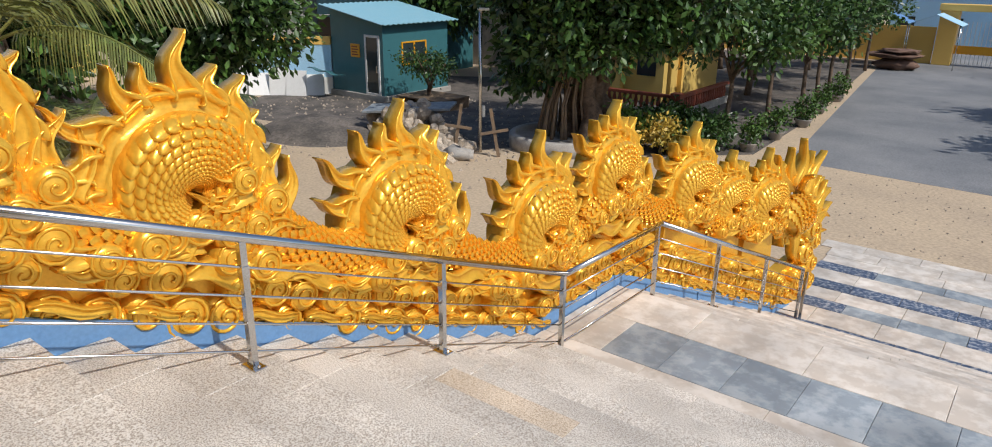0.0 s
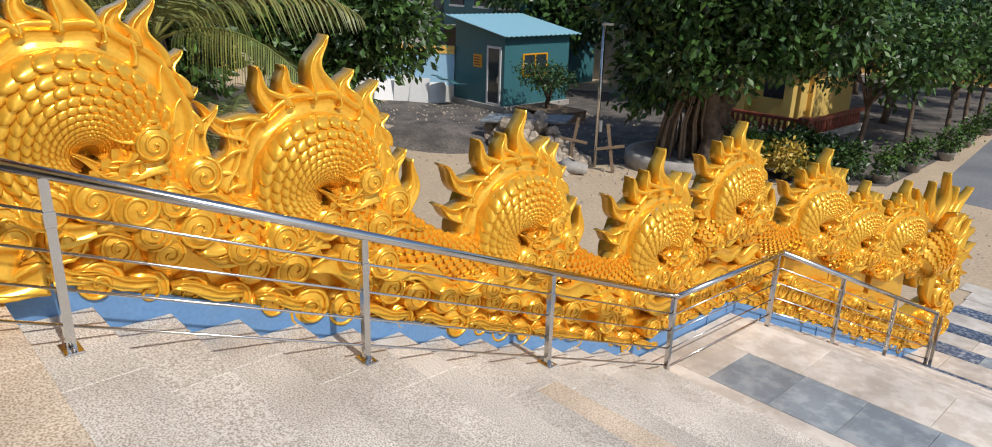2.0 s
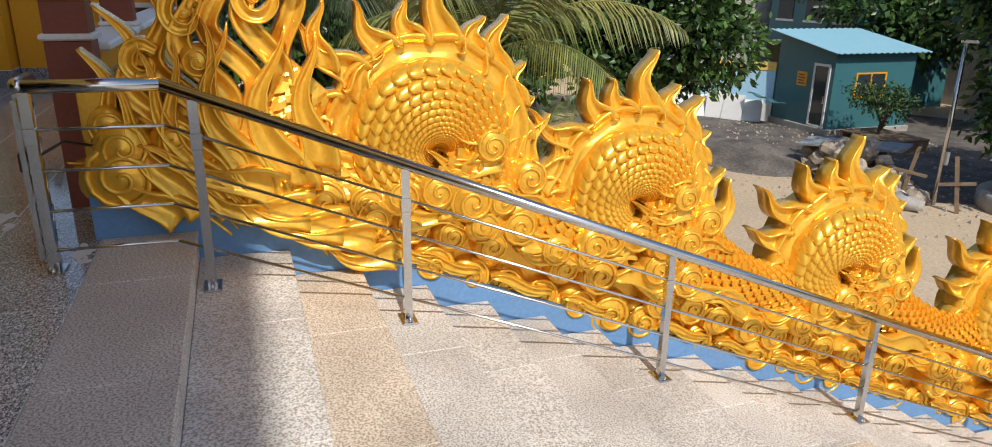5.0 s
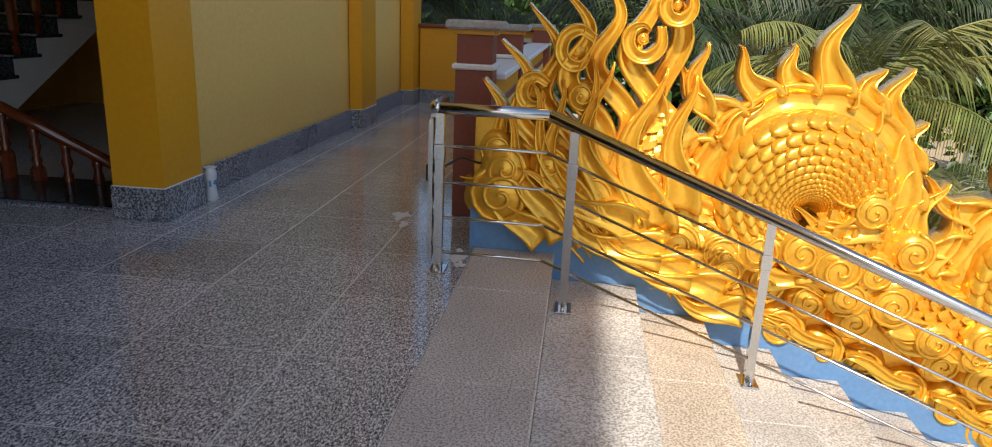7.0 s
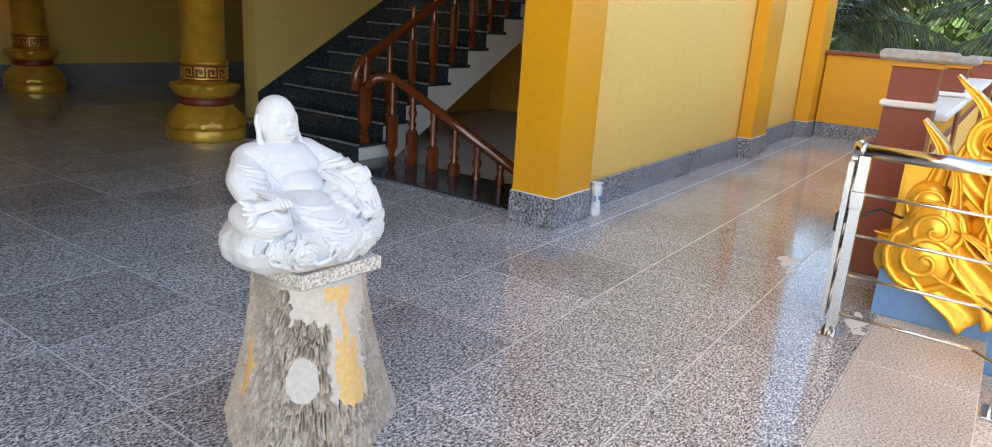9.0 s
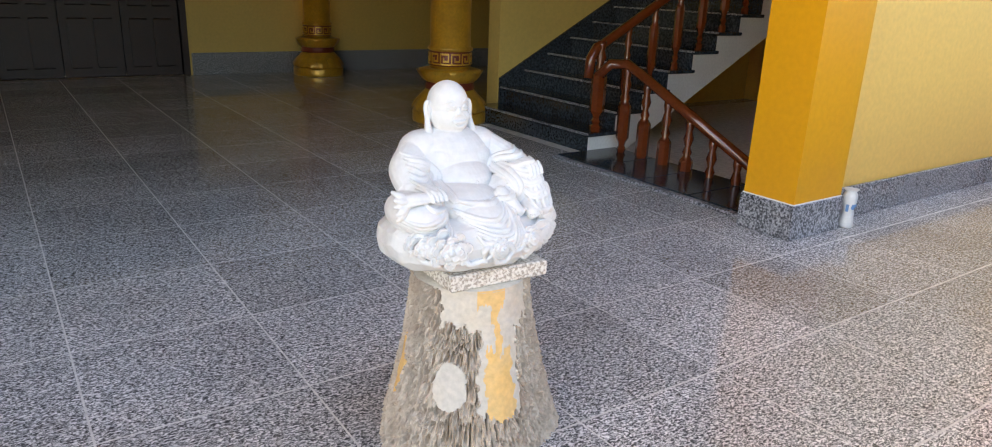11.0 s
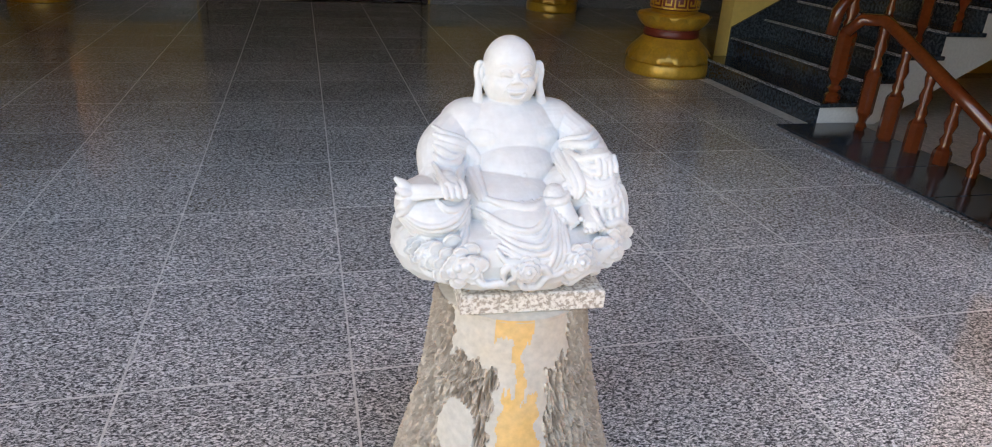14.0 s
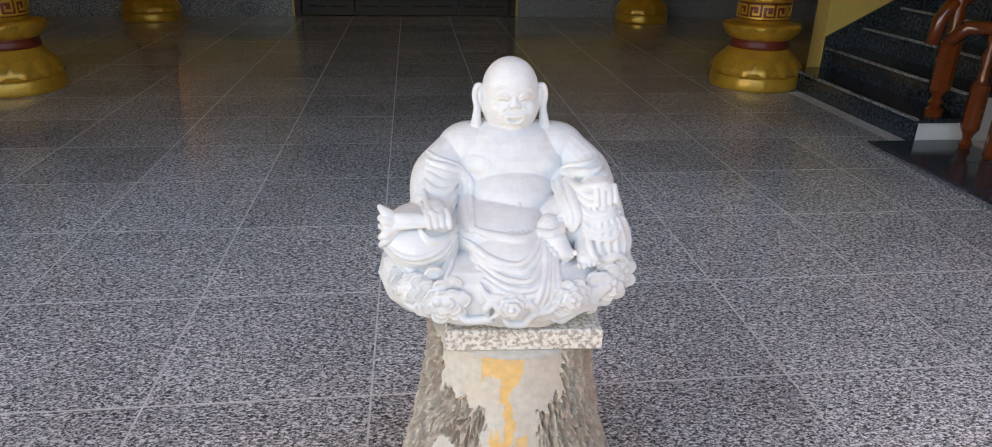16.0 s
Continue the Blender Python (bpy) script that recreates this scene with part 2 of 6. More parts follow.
# ---- mesh helpers ----
class MB:
    """Collects vertices and faces of one part."""

    def __init__(self):
        self.v, self.f, self.sm = [], [], []

    def add(self, verts, faces, smooth=False):
        k = len(self.v)
        self.v.extend(tuple(map(float, p)) for p in verts)
        self.f.extend(tuple(i + k for i in q) for q in faces)
        self.sm.extend([smooth] * len(faces))
        return self

    def box(self, x0, x1, y0, y1, z0, z1, bevel=0.0):
        x0, x1, y0, y1, z0, z1 = min(x0, x1), max(x0, x1), min(y0, y1), max(y0, y1), min(z0, z1), max(z0, z1)
        b = min(bevel, (x1 - x0) / 3, (y1 - y0) / 3, (z1 - z0) / 2.5)
        if b <= 0:
            v = [(x, y, z) for z in (z0, z1) for x, y in ((x0, y0), (x1, y0), (x1, y1), (x0, y1))]
            return self.add(v, [(3, 2, 1, 0), (4, 5, 6, 7), (0, 1, 5, 4), (1, 2, 6, 5), (2, 3, 7, 6), (3, 0, 4, 7)])
        rings = [(b, z0), (0, z0 + b), (0, z1 - b), (b, z1)]
        v, f = [], []
        for d, z in rings:
            c = 0 if d == 0 else d
            v += [(x0 + c, y0 + c, z), (x1 - c, y0 + c, z), (x1 - c, y1 - c, z), (x0 + c, y1 - c, z)]
        f.append((3, 2, 1, 0))
        for r in range(3):
            for i in range(4):
                f.append((r * 4 + i, r * 4 + (i + 1) % 4, r * 4 + 4 + (i + 1) % 4, r * 4 + 4 + i))
        f.append((12, 13, 14, 15))
        return self.add(v, f)

    def lathe(self, prof, cx, cy, seg=24, square=0.0, rot=0.0, smooth=True, a0=0.0):
        v, f = [], []
        for r, z in prof:
            for i in range(seg):
                a = 2 * math.pi * i / seg + a0
                v.append((cx + r * math.cos(a), cy + r * math.sin(a), z))
        for j in range(len(prof) - 1):
            for i in range(seg):
                f.append((j * seg + i, j * seg + (i + 1) % seg, (j + 1) * seg + (i + 1) % seg, (j + 1) * seg + i))
        f.append(tuple(range(seg - 1, -1, -1)))
        f.append(tuple((len(prof) - 1) * seg + i for i in range(seg)))
        return self.add(v, f, smooth)

    def tube(self, pts, rad, seg=8, smooth=True, up=(0, 0, 1)):
        pts = [Vector(p) for p in pts]
        n = len(pts)
        rads = rad if hasattr(rad, "__len__") else [rad] * n
        v, f = [], []
        last = None
        for i, p in enumerate(pts):
            d = (pts[min(i + 1, n - 1)] - pts[max(i - 1, 0)]).normalized()
            a = last - d * last.dot(d) if last else d.cross(Vector(up))
            if a.length < 1e-4:
                a = d.orthogonal()
            a.normalize()
            last = a
            b = d.cross(a)
            for k in range(seg):
                t = 2 * math.pi * (k + 0.5) / seg
                v.append(p + (a * math.cos(t) + b * math.sin(t)) * rads[i])
        for i in range(n - 1):
            for k in range(seg):
                f.append((i * seg + k, i * seg + (k + 1) % seg, (i + 1) * seg + (k + 1) % seg, (i + 1) * seg + k))
        f.append(tuple(range(seg - 1, -1, -1)))
        f.append(tuple((n - 1) * seg + k for k in range(seg)))
        return self.add(v, f, smooth)

    def prism(self, poly, axis, a, b):
        """A polygon of the two other axes, pulled from a to b along one axis (x or y)."""
        n = len(poly)
        v = [(a, p, q) if axis == "x" else (p, a, q) if axis == "y" else (p, q, a) for p, q in poly]
        v += [(b, p, q) if axis == "x" else (p, b, q) if axis == "y" else (p, q, b) for p, q in poly]
        f = [tuple(range(n)), tuple(range(2 * n - 1, n - 1, -1))]
        f += [(i + n, (i + 1) % n + n, (i + 1) % n, i) for i in range(n)]
        return self.add(v, f)

    def mesh(self, name):
        me = bpy.data.meshes.new(name)
        me.from_pydata(self.v, [], self.f)
        me.polygons.foreach_set("use_smooth", self.sm)
        me.update()
        return me


def fix(me):
    bm = bmesh.new()
    bm.from_mesh(me)
    bmesh.ops.recalc_face_normals(bm, faces=bm.faces)
    bm.to_mesh(me)
    bm.free()
    return me


def part(name, mb, material, parent=None, label="", at=None):
    me = mb if isinstance(mb, bpy.types.Mesh) else fix(mb.mesh(name))
    if not me.materials:
        me.materials.append(material)
    ob = new(name, me)
    if parent:
        ob.parent = parent
    if at is not None:
        ob.matrix_basis = at
    if label:
        ob["label"] = label
    return ob


def thing(name, label, category, group="", at=None):
    ob = new(name)
    ob.empty_display_size = 0.1
    if at is not None:
        ob.matrix_basis = at
    return tagged(ob, label, category, group)


def setting(name, mb, material, label="", category=""):
    return tagged(part(name, mb, material), label, category, kind="structure")


TILE, TX, TY = 0.65, -0.69, -2.28
RISE, TREAD, NOSE = 0.156, 0.40, 0.08
LAND, GROUND = -16 * RISE, -4.2
FRONT, BACK = -0.46, -10.9
CEIL, EAVES = 3.7, 8.2


def wall_x(y):
    """The blue stringer's face at y."""
    return -4.18 + 0.03 * y if y < 8.2 else -3.934 + 0.215 * (y - 8.2)


def rail_x(y):
    return -3.72 + 0.03 * y if y < 8.2 else -3.474 + 0.2 * (y - 8.2)


def nose_y(k):
    return 0.0 if k == 0 else NOSE + TREAD * k


N2 = 11
RISE2 = (LAND - GROUND) / N2
TREAD2 = 0.375


def stair_z(y):
    """Height of the top of the stair under y."""
    if y < 0:
        return 0.0
    for k in range(1, 16):
        if y <= nose_y(k):
            return -RISE * k
    if y < 8.1:
        return LAND
    return max(GROUND, LAND - RISE2 * (1 + int((y - 8.1) / TREAD2)))


# ---- the porch: floor, ceiling, walls ----
slab = MB()
slab.box(-11.2, 6.5, BACK - 0.3, FRONT, -0.3, -0.0007)
floor = setting("floor", slab, JOINT, "polished grey granite tile floor with pale joints", "floor")

ceiling = MB()
ceiling.box(-11.2, 6.5, BACK - 0.3, -2.79, CEIL, CEIL + 0.3)
# unseen header, added and set low to cut sky light into the hall
setting("wall_upper", MB().box(-4.69, 6.5, -2.78, -2.58, 2.55, EAVES), YELLOW, "unseen yellow wall added above the hall opening to cut light", "wall")
# unseen wall beside the opening, added only to darken the hall
setting("wall_front_east", MB().box(2.7, 6.3, -2.78, -2.58, 0, 2.549), YELLOW, "unseen yellow wall added to keep light out of the hall", "wall")
setting("ceiling", ceiling, CREAM, "plain cream porch ceiling", "ceiling")
eaves = MB()
eaves.box(-11.2, 16, BACK - 0.3, -0.16, EAVES, EAVES + 0.3)
setting("roof", eaves, REDBROWN, "roof over the porch", "roof")
base = MB()
base.box(-11.2, 6.5, BACK - 0.3, FRONT - 0.01, GROUND - 0.2, -0.3)
setting("foundation", base, CONC, "concrete foundation under the porch", "foundation")

back = MB()
back.box(-11.2, -2.92, BACK - 0.3, BACK, 0, CEIL)
back.box(0.08, 6.5, BACK - 0.3, BACK, 0, CEIL)
back.box(-2.92, 0.08, BACK - 0.3, BACK, 2.7, CEIL)
setting("wall_back", back, CREAM, "cream painted back wall of the hall", "wall")
# added behind the doors so that no daylight leaks round the leaves
setting("wall_behind_door", MB().box(-3.2, 0.4, BACK - 0.6, BACK - 0.32, 0, CEIL), DARKWOOD, "unseen dark wall added to stop light leaking round the doors", "wall")
skb = MB()
skb.box(-11.15, -2.95, BACK + 0.001, BACK + 0.03, 0, 0.3, 0.004)
setting("baseboard", skb, SKIRT_G, "grey granite skirting along the back wall", "skirting")
skb = MB()
skb.box(0.11, 6.4, BACK + 0.001, BACK + 0.03, 0, 0.3, 0.004)
setting("baseboard", skb, SKIRT_G, "grey granite skirting along the back wall", "skirting")

# stair hall: side wall beside the flight, wall behind the column, wall facing the well
sw = MB()
sw.box(-11.2, -4.95, -6.62, -6.42, -3.0, CEIL)
setting("wall_stair", sw, CREAM, "cream wall rising beside the inner stair", "wall")
setting("wall_far_end", MB().box(-11.4, -11.201, BACK, -2.5, -3.0, EAVES), CREAM, "cream end wall of the hall", "wall")
sw = MB()
sw.box(-9.2, -9.0, -6.41, -2.8, -3.0, CEIL)
setting("wall_stairwell_end", sw, YELLOW, "yellow end wall of the stairwell", "wall")
sw = MB()
sw.box(6.3, 6.5, BACK + 0.001, -2.79, 0, CEIL)
setting("wall_east", sw, CREAM, "cream far side wall of the hall", "wall")

# corridor wall with ochre pilasters
cw = MB()
cw.box(-11.2, -4.70, -2.78, -2.54, -3.0, EAVES)
setting("wall_corridor", cw, YELLOW, "pale yellow painted corridor wall", "wall")
for x0, x1 in ((-8.25, -4.70), (-10.62, -8.86)):
    k = int((x1 - x0) / 0.6)
    skirting = setting("baseboard", MB().box(x0, x1, -2.537, -2.53, 0, 0.2), SKIRT_G, "grey granite skirting slabs on the corridor wall", "skirting")
    for i in range(k):
        w = (x1 - x0) / k
        part("slab", MB().box(x0 + i * w + 0.002, x0 + (i + 1) * w - 0.002, -2.529, -2.505, 0.0, 0.207, 0.003), SKIRT_G, skirting)


def pillar(x0, x1, y0, y1, label, material=OCHRE, h=EAVES, plinth=0.207):
    t = thing("pillar", label, "pillar", at=pose((x0 + x1) / 2, (y0 + y1) / 2, 0))
    cx, cy = (x0 + x1) / 2, (y0 + y1) / 2
    a, b = (x1 - x0) / 2, (y1 - y0) / 2
    part("shaft", MB().box(-a + 0.012, a - 0.012, -b + 0.012, b - 0.012, plinth, h - 0.002, 0.004), material, t)
    for s in (-1, 1):
        part("plinth_slab", MB().box(-a, a, s * b - s * 0.02, s * b, 0, plinth, 0.003), SKIRT_G, t, "grey speckled granite plinth slab")
        part("plinth_slab", MB().box(s * a - s * 0.02, s * a, -b + 0.021, b - 0.021, 0, plinth, 0.003), SKIRT_G, t)
    part("plinth_trim", MB().box(-a + 0.006, a - 0.006, -b + 0.006, b - 0.006, plinth - 0.004, plinth + 0.006), WHITE, t, "thin white mortar line")
    return t


pillar(-4.69, -4.20, -2.76, -2.40, "deep yellow square pillar on a grey granite plinth")
pillar(-8.85, -8.26, -2.539, -2.37, "deep yellow pilaster on a granite plinth against the wall")
pillar(-11.15, -10.63, -2.539, -2.33, "deep yellow corner pilaster on a granite plinth")

# end parapet of the corridor with fretwork panel
par = MB()
par.box(-11.2, -11.0, -2.32, -0.40, 0.2, 1.10)
setting("parapet_end", par, OCHRE, "bright yellow parapet wall closing the corridor", "parapet")
setting("baseboard", MB().box(-11.03, -10.985, -2.32, -0.42, 0, 0.2, 0.003), SKIRT_G, "grey granite skirting under the parapet", "skirting")
setting("parapet_coping", MB().box(-11.24, -10.94, -2.5, -0.38, 1.10, 1.15, 0.012), REDBROWN, "red-brown parapet coping", "coping")
fw = thing("fretwork_panel", "white framed panel with red-brown pierced fretwork", "grille", at=pose(-10.99, -1.0, 0.62))
part("backing", MB().box(0, 0.012, -0.27, 0.27, -0.33, 0.33), REDBROWN, fw)
for y0, y1, z0, z1 in ((-0.33, -0.27, -0.39, 0.39), (0.27, 0.33, -0.39, 0.39), (-0.27, 0.27, 0.33, 0.39), (-0.27, 0.27, -0.39, -0.33)):
    part("frame", MB().box(0.0, 0.04, y0, y1, z0, z1, 0.006), WHITE, fw, "white frame")
for i in range(4):
    for j in range(3):
        ring = [(0.022, -0.2 + j * 0.2 + 0.075 * math.cos(a * math.pi / 6), -0.25 + i * 0.165 + 0.065 * math.sin(a * math.pi / 6)) for a in range(13)]
        part("fret_ring", MB().tube(ring, 0.013, 6), DARKWOOD, fw)


def red_post(cx, cy, h, label):
    t = thing("parapet_post", label, "post", "parapet posts", at=pose(cx, cy, 0))
    part("shaft", MB().box(-0.12, 0.12, -0.12, 0.12, 0, h * 0.76, 0.006), REDBROWN, t)
    part("neck_band", MB().box(-0.14, 0.14, -0.14, 0.14, h * 0.76, h * 0.79, 0.01), WHITE, t, "pale weathered band")
    part("head", MB().box(-0.115, 0.115, -0.115, 0.115, h * 0.79, h * 0.93, 0.004), REDBROWN, t)
    part("gold_line", MB().box(-0.13, 0.13, -0.13, 0.13, h * 0.93, h * 0.955, 0.004), OCHRE, t, "yellow line under the cap")
    part("cap", MB().box(-0.18, 0.18, -0.18, 0.18, h * 0.955, h, 0.014), CONC, t, "weathered white stone cap")
    return t


red_post(-4.95, -0.60, 1.29, "red-brown parapet post with a weathered stone cap")
red_post(-6.9, -0.58, 1.25, "red-brown parapet post with a weathered stone cap")
red_post(-10.85, -0.52, 1.22, "red-brown parapet post with a weathered stone cap")
for x0, x1 in ((-6.76, -5.08), (-10.70, -7.04)):
    w = thing("parapet_wall", "yellow panelled parapet wall with a white coping", "parapet", at=pose(0, -0.57, 0))
    part("panel", MB().box(x0, x1, -0.09, 0.09, 0, 0.9, 0.004), OCHRE, w)
    part("inset", MB().box(x0 + 0.12, x1 - 0.12, -0.10, 0.10, 0.18, 0.76, 0.006), REDBROWN, w, "red-brown raised field")
    part("inset", MB().box(x0 + 0.18, x1 - 0.18, -0.106, 0.106, 0.24, 0.70, 0.006), YELLOW, w)
    part("coping", MB().box(x0, x1, -0.15, 0.15, 0.9, 0.95, 0.012), WHITE, w, "white coping with rain stains")

# double doors at the back
dr = tagged(new("door_1"), "dark panelled wooden double doors, closed", "door", kind="structure")
dr.location = (-1.42, BACK - 0.08, 0)
for x0, x1 in ((-1.5, -1.42), (1.42, 1.5)):
    part("jamb", MB().box(x0, x1, -0.1, 0.1, 0, 2.7, 0.01), DARKWOOD, dr)
part("lintel", MB().box(-1.42, 1.42, -0.1, 0.1, 2.62, 2.7, 0.01), DARKWOOD, dr)
for i in range(4):
    x0 = -1.415 + i * 0.7075
    leaf = part("door_leaf", MB().box(x0 + 0.004, x0 + 0.70, -0.03, 0.02, 0.01, 2.61, 0.004), DARKWOOD, dr)
    for z0, z1 in ((0.12, 0.75), (0.9, 1.7), (1.85, 2.5)):
        for xa in (0.09, 0.385):
            part("panel", MB().box(x0 + xa, x0 + xa + 0.23, 0.0, 0.045, z0, z1, 0.02), DARKWOOD, leaf)


# ---- gilt columns ----
def column(cx, cy, r, label):
    t = thing("column", label, "column", "gilt columns", at=pose(cx, cy, 0))
    part("plinth", MB().lathe([(r * 1.85, 0), (r * 1.87, 0.02), (r * 1.87, 0.1), (r * 1.82, 0.115)], 0, 0, 40), GOLD_DULL, t)
    part("lotus_base", MB().lathe([(r * 1.8, 0.115), (r * 1.82, 0.15), (r * 1.6, 0.24), (r * 1.25, 0.31), (r * 1.2, 0.325)], 0, 0, 40), GOLD_DULL, t)
    part("waist", MB().lathe([(r * 1.2, 0.32), (r * 1.24, 0.335), (r * 1.24, 0.355), (r * 1.2, 0.37), (r * 1.2, 0.385), (r * 1.24, 0.395)], 0, 0, 40), REDLINE, t, "dark red waist rings")
    part("upper_lotus", MB().lathe([(r * 1.2, 0.395), (r * 1.4, 0.43), (r * 1.58, 0.49), (r * 1.55, 0.515), (r * 1.2, 0.53)], 0, 0, 40), GOLD_DULL, t)
    part("shaft", MB().lathe([(r * 1.02, 0.53), (r * 1.02, 0.70), (r * 1.12, 0.705), (r * 1.12, 0.73), (r, 0.745), (r, CEIL - 0.002)], 0, 0, 40), GOLD_DULL, t)
    petal = MB()
    rows = []
    for i in range(7):
        u = i / 6
        w = 0.11 * math.sin(math.pi * (0.12 + 0.80 * u)) * r / 0.2
        zz, rr = 0.125 + 0.18 * u, r * (1.87 - 0.62 * u ** 1.4)
        rows.append([(rr + 0.02 * math.cos(s * 1.4) * math.sin(math.pi * min(1, u + 0.12)), s * w * 0.62, zz) for s in (-1, -0.5, 0, 0.5, 1)])
    v = [p for q in rows for p in q]
    petal.add(v, [(i * 5 + j, i * 5 + j + 1, i * 5 + j + 6, i * 5 + j + 5) for i in range(6) for j in range(4)], True)
    me = petal.mesh("petal")
    for i in range(14):
        part("petal", me, GOLD_DULL, t, at=pose(0, 0, 0, 0, 0, i * 360 / 14))
    up = MB()
    rows = []
    for i in range(5):
        u = i / 4
        rows.append([(r * (1.22 + 0.4 * u ** 0.7) + 0.012 * math.cos(s * 1.4), s * 0.05 * math.sin(math.pi * (0.2 + 0.72 * (1 - u))) * r / 0.2 * 1.1, 0.40 + 0.11 * u) for s in (-1, -0.5, 0, 0.5, 1)])
    up.add([p for q in rows for p in q], [(i * 5 + j, i * 5 + j + 1, i * 5 + j + 6, i * 5 + j + 5) for i in range(4) for j in range(4)], True)
    me = up.mesh("upper_petal")
    for i in range(14):
        part("upper_petal", me, GOLD_DULL, t, at=pose(0, 0, 0, 0, 0, i * 360 / 14))
    # meander band
    part("band", MB().lathe([(r * 1.03, 0.555), (r * 1.05, 0.56), (r * 1.05, 0.69), (r * 1.03, 0.695)], 0, 0, 40), REDLINE, t, "dark red meander band")
    key = MB()
    n = 12
    for i in range(n):
        def seg(u0, u1, z0, z1):
            R0, R1 = r * 1.045, r * 1.085
            a0, a1 = 2 * math.pi * (i + u0) / n, 2 * math.pi * (i + u1) / n
            v = [(R * math.cos(a), R * math.sin(a), z) for R in (R0, R1) for a, z in ((a0, z0), (a1, z0), (a1, z1), (a0, z1))]
            key.add(v, [(4, 5, 6, 7), (0, 1, 5, 4), (1, 2, 6, 5), (2, 3, 7, 6), (3, 0, 4, 7)])
        seg(0.04, 0.14, 0.57, 0.68)
        seg(0.14, 0.86, 0.662, 0.68)
        seg(0.76, 0.86, 0.595, 0.662)
        seg(0.34, 0.76, 0.595, 0.613)
        seg(0.34, 0.44, 0.613, 0.64)
        seg(0.14, 0.2, 0.57, 0.586)
        seg(0.2, 1.04, 0.566, 0.58)
    part("meander", key, GOLD_DULL, t, "raised gold key pattern")
    return t


column(-4.43, -6.52, 0.20, "tall gold column on a lotus base with a red meander band")
column(1.62, -6.52, 0.20, "tall gold column on a lotus base with a red meander band")
column(-4.62, -10.55, 0.19, "tall gold column on a lotus base near the back wall")
column(1.82, -10.55, 0.19, "tall gold column on a lotus base near the back wall")
picture = thing("wall_board", "dark framed board hung on the back wall", "board", at=pose(-6.4 + 3.2, BACK + 0.02, 1.8))
part("frame", MB().box(-0.5, 0.5, -0.015, 0.02, -0.22, 0.6, 0.01), DARKWOOD, picture)

# ---- inner stair ----
st = thing("inner_staircase", "dark granite inner staircase with white stringer and pale nosings", "staircase")
SY0, SY1 = -6.41, -4.72
for i in range(12):
    x0 = -4.70 - 0.30 * i
    z = 0.165 * (i + 1)
    part("riser", MB().box(x0 - 0.02, x0, SY0, SY1, z - 0.165, z - 0.03), BLACK_G, st, "polished dark granite riser")
    tr = part("tread", MB().box(x0 - 0.33, x0 + 0.03, SY0, SY1 + 0.03, z - 0.03, z, 0.004), BLACK_G, st, "polished dark granite tread")
    part("nosing", MB().box(x0 + 0.004, x0 + 0.034, SY0, SY1 + 0.034, z - 0.012, z + 0.003, 0.003), SKIRT_G, tr, "pale worn nosing strip")
poly = [(-4.72, 0)]
for i in range(12):
    poly += [(-4.72 - 0.30 * i, 0.165 * (i + 1) - 0.03), (-4.72 - 0.30 * (i + 1), 0.165 * (i + 1) - 0.03)]
poly += [(-4.72 - 0.30 * 12, 1.68), (-5.2, 0.0)]
part("stringer", MB().prism(poly, "y", SY1 - 0.12, SY1), WHITE, st, "white painted stringer and soffit edge")
part("soffit", MB().prism([(-5.2, -0.02), (-4.75, -0.02), (-8.3, 1.84), (-8.3, 1.64)], "y", SY0, SY1 - 0.121), WHITE, st)
skirt = MB().prism([(-4.96, 0.0), (-4.96, 0.42), (-8.5, 2.37), (-8.5, 2.07)], "y", -6.419, -6.40)
setting("stair_skirting", skirt, BLACK_G, "dark granite skirting sloping up the stair wall", "skirting")
curb = thing("stairwell_curb", "polished black granite curb along the stairwell", "curb")
for i in range(4):
    y0 = -4.68 + i * 0.4625
    part("slab", MB().box(-5.0, -4.37, y0 + 0.002, y0 + 0.4605, 0.0, 0.03, 0.004), BLACK_G, curb)
part("edge_strip", MB().box(-4.37, -4.31, -4.68, -2.83, 0.0, 0.022, 0.005), SKIRT_G, curb, "grey stone edge strip")
# stairwell below: lower wall seen between the balusters
setting("wall_stairwell_lower", MB().box(-9.0, -5.1, -4.72, -4.70, -2.5, -0.05), YELLOW, "yellow lower wall of the stairwell", "wall")


def baluster_mesh(h, lo=0.0):
    prof = [(0.034, lo), (0.036, lo + 0.05), (0.022, lo + 0.07), (0.032, lo + 0.10), (0.020, lo + 0.13), (0.026, lo + 0.16)]
    mid = [(0.040, lo + 0.19), (0.043, lo + 0.2), (0.043, lo + h - 0.33), (0.038, lo + h - 0.31)]
    top = [(0.022, lo + h - 0.28), (0.030, lo + h - 0.25), (0.018, lo + h - 0.21), (0.032, lo + h - 0.15), (0.020, lo + h - 0.09), (0.028, lo + h - 0.04), (0.026, lo + h)]
    mb = MB().lathe(prof + mid, 0, 0, 8, smooth=False)
    mb.lathe([mid[-1]] + top, 0, 0, 12)
    return fix(mb.mesh("baluster"))


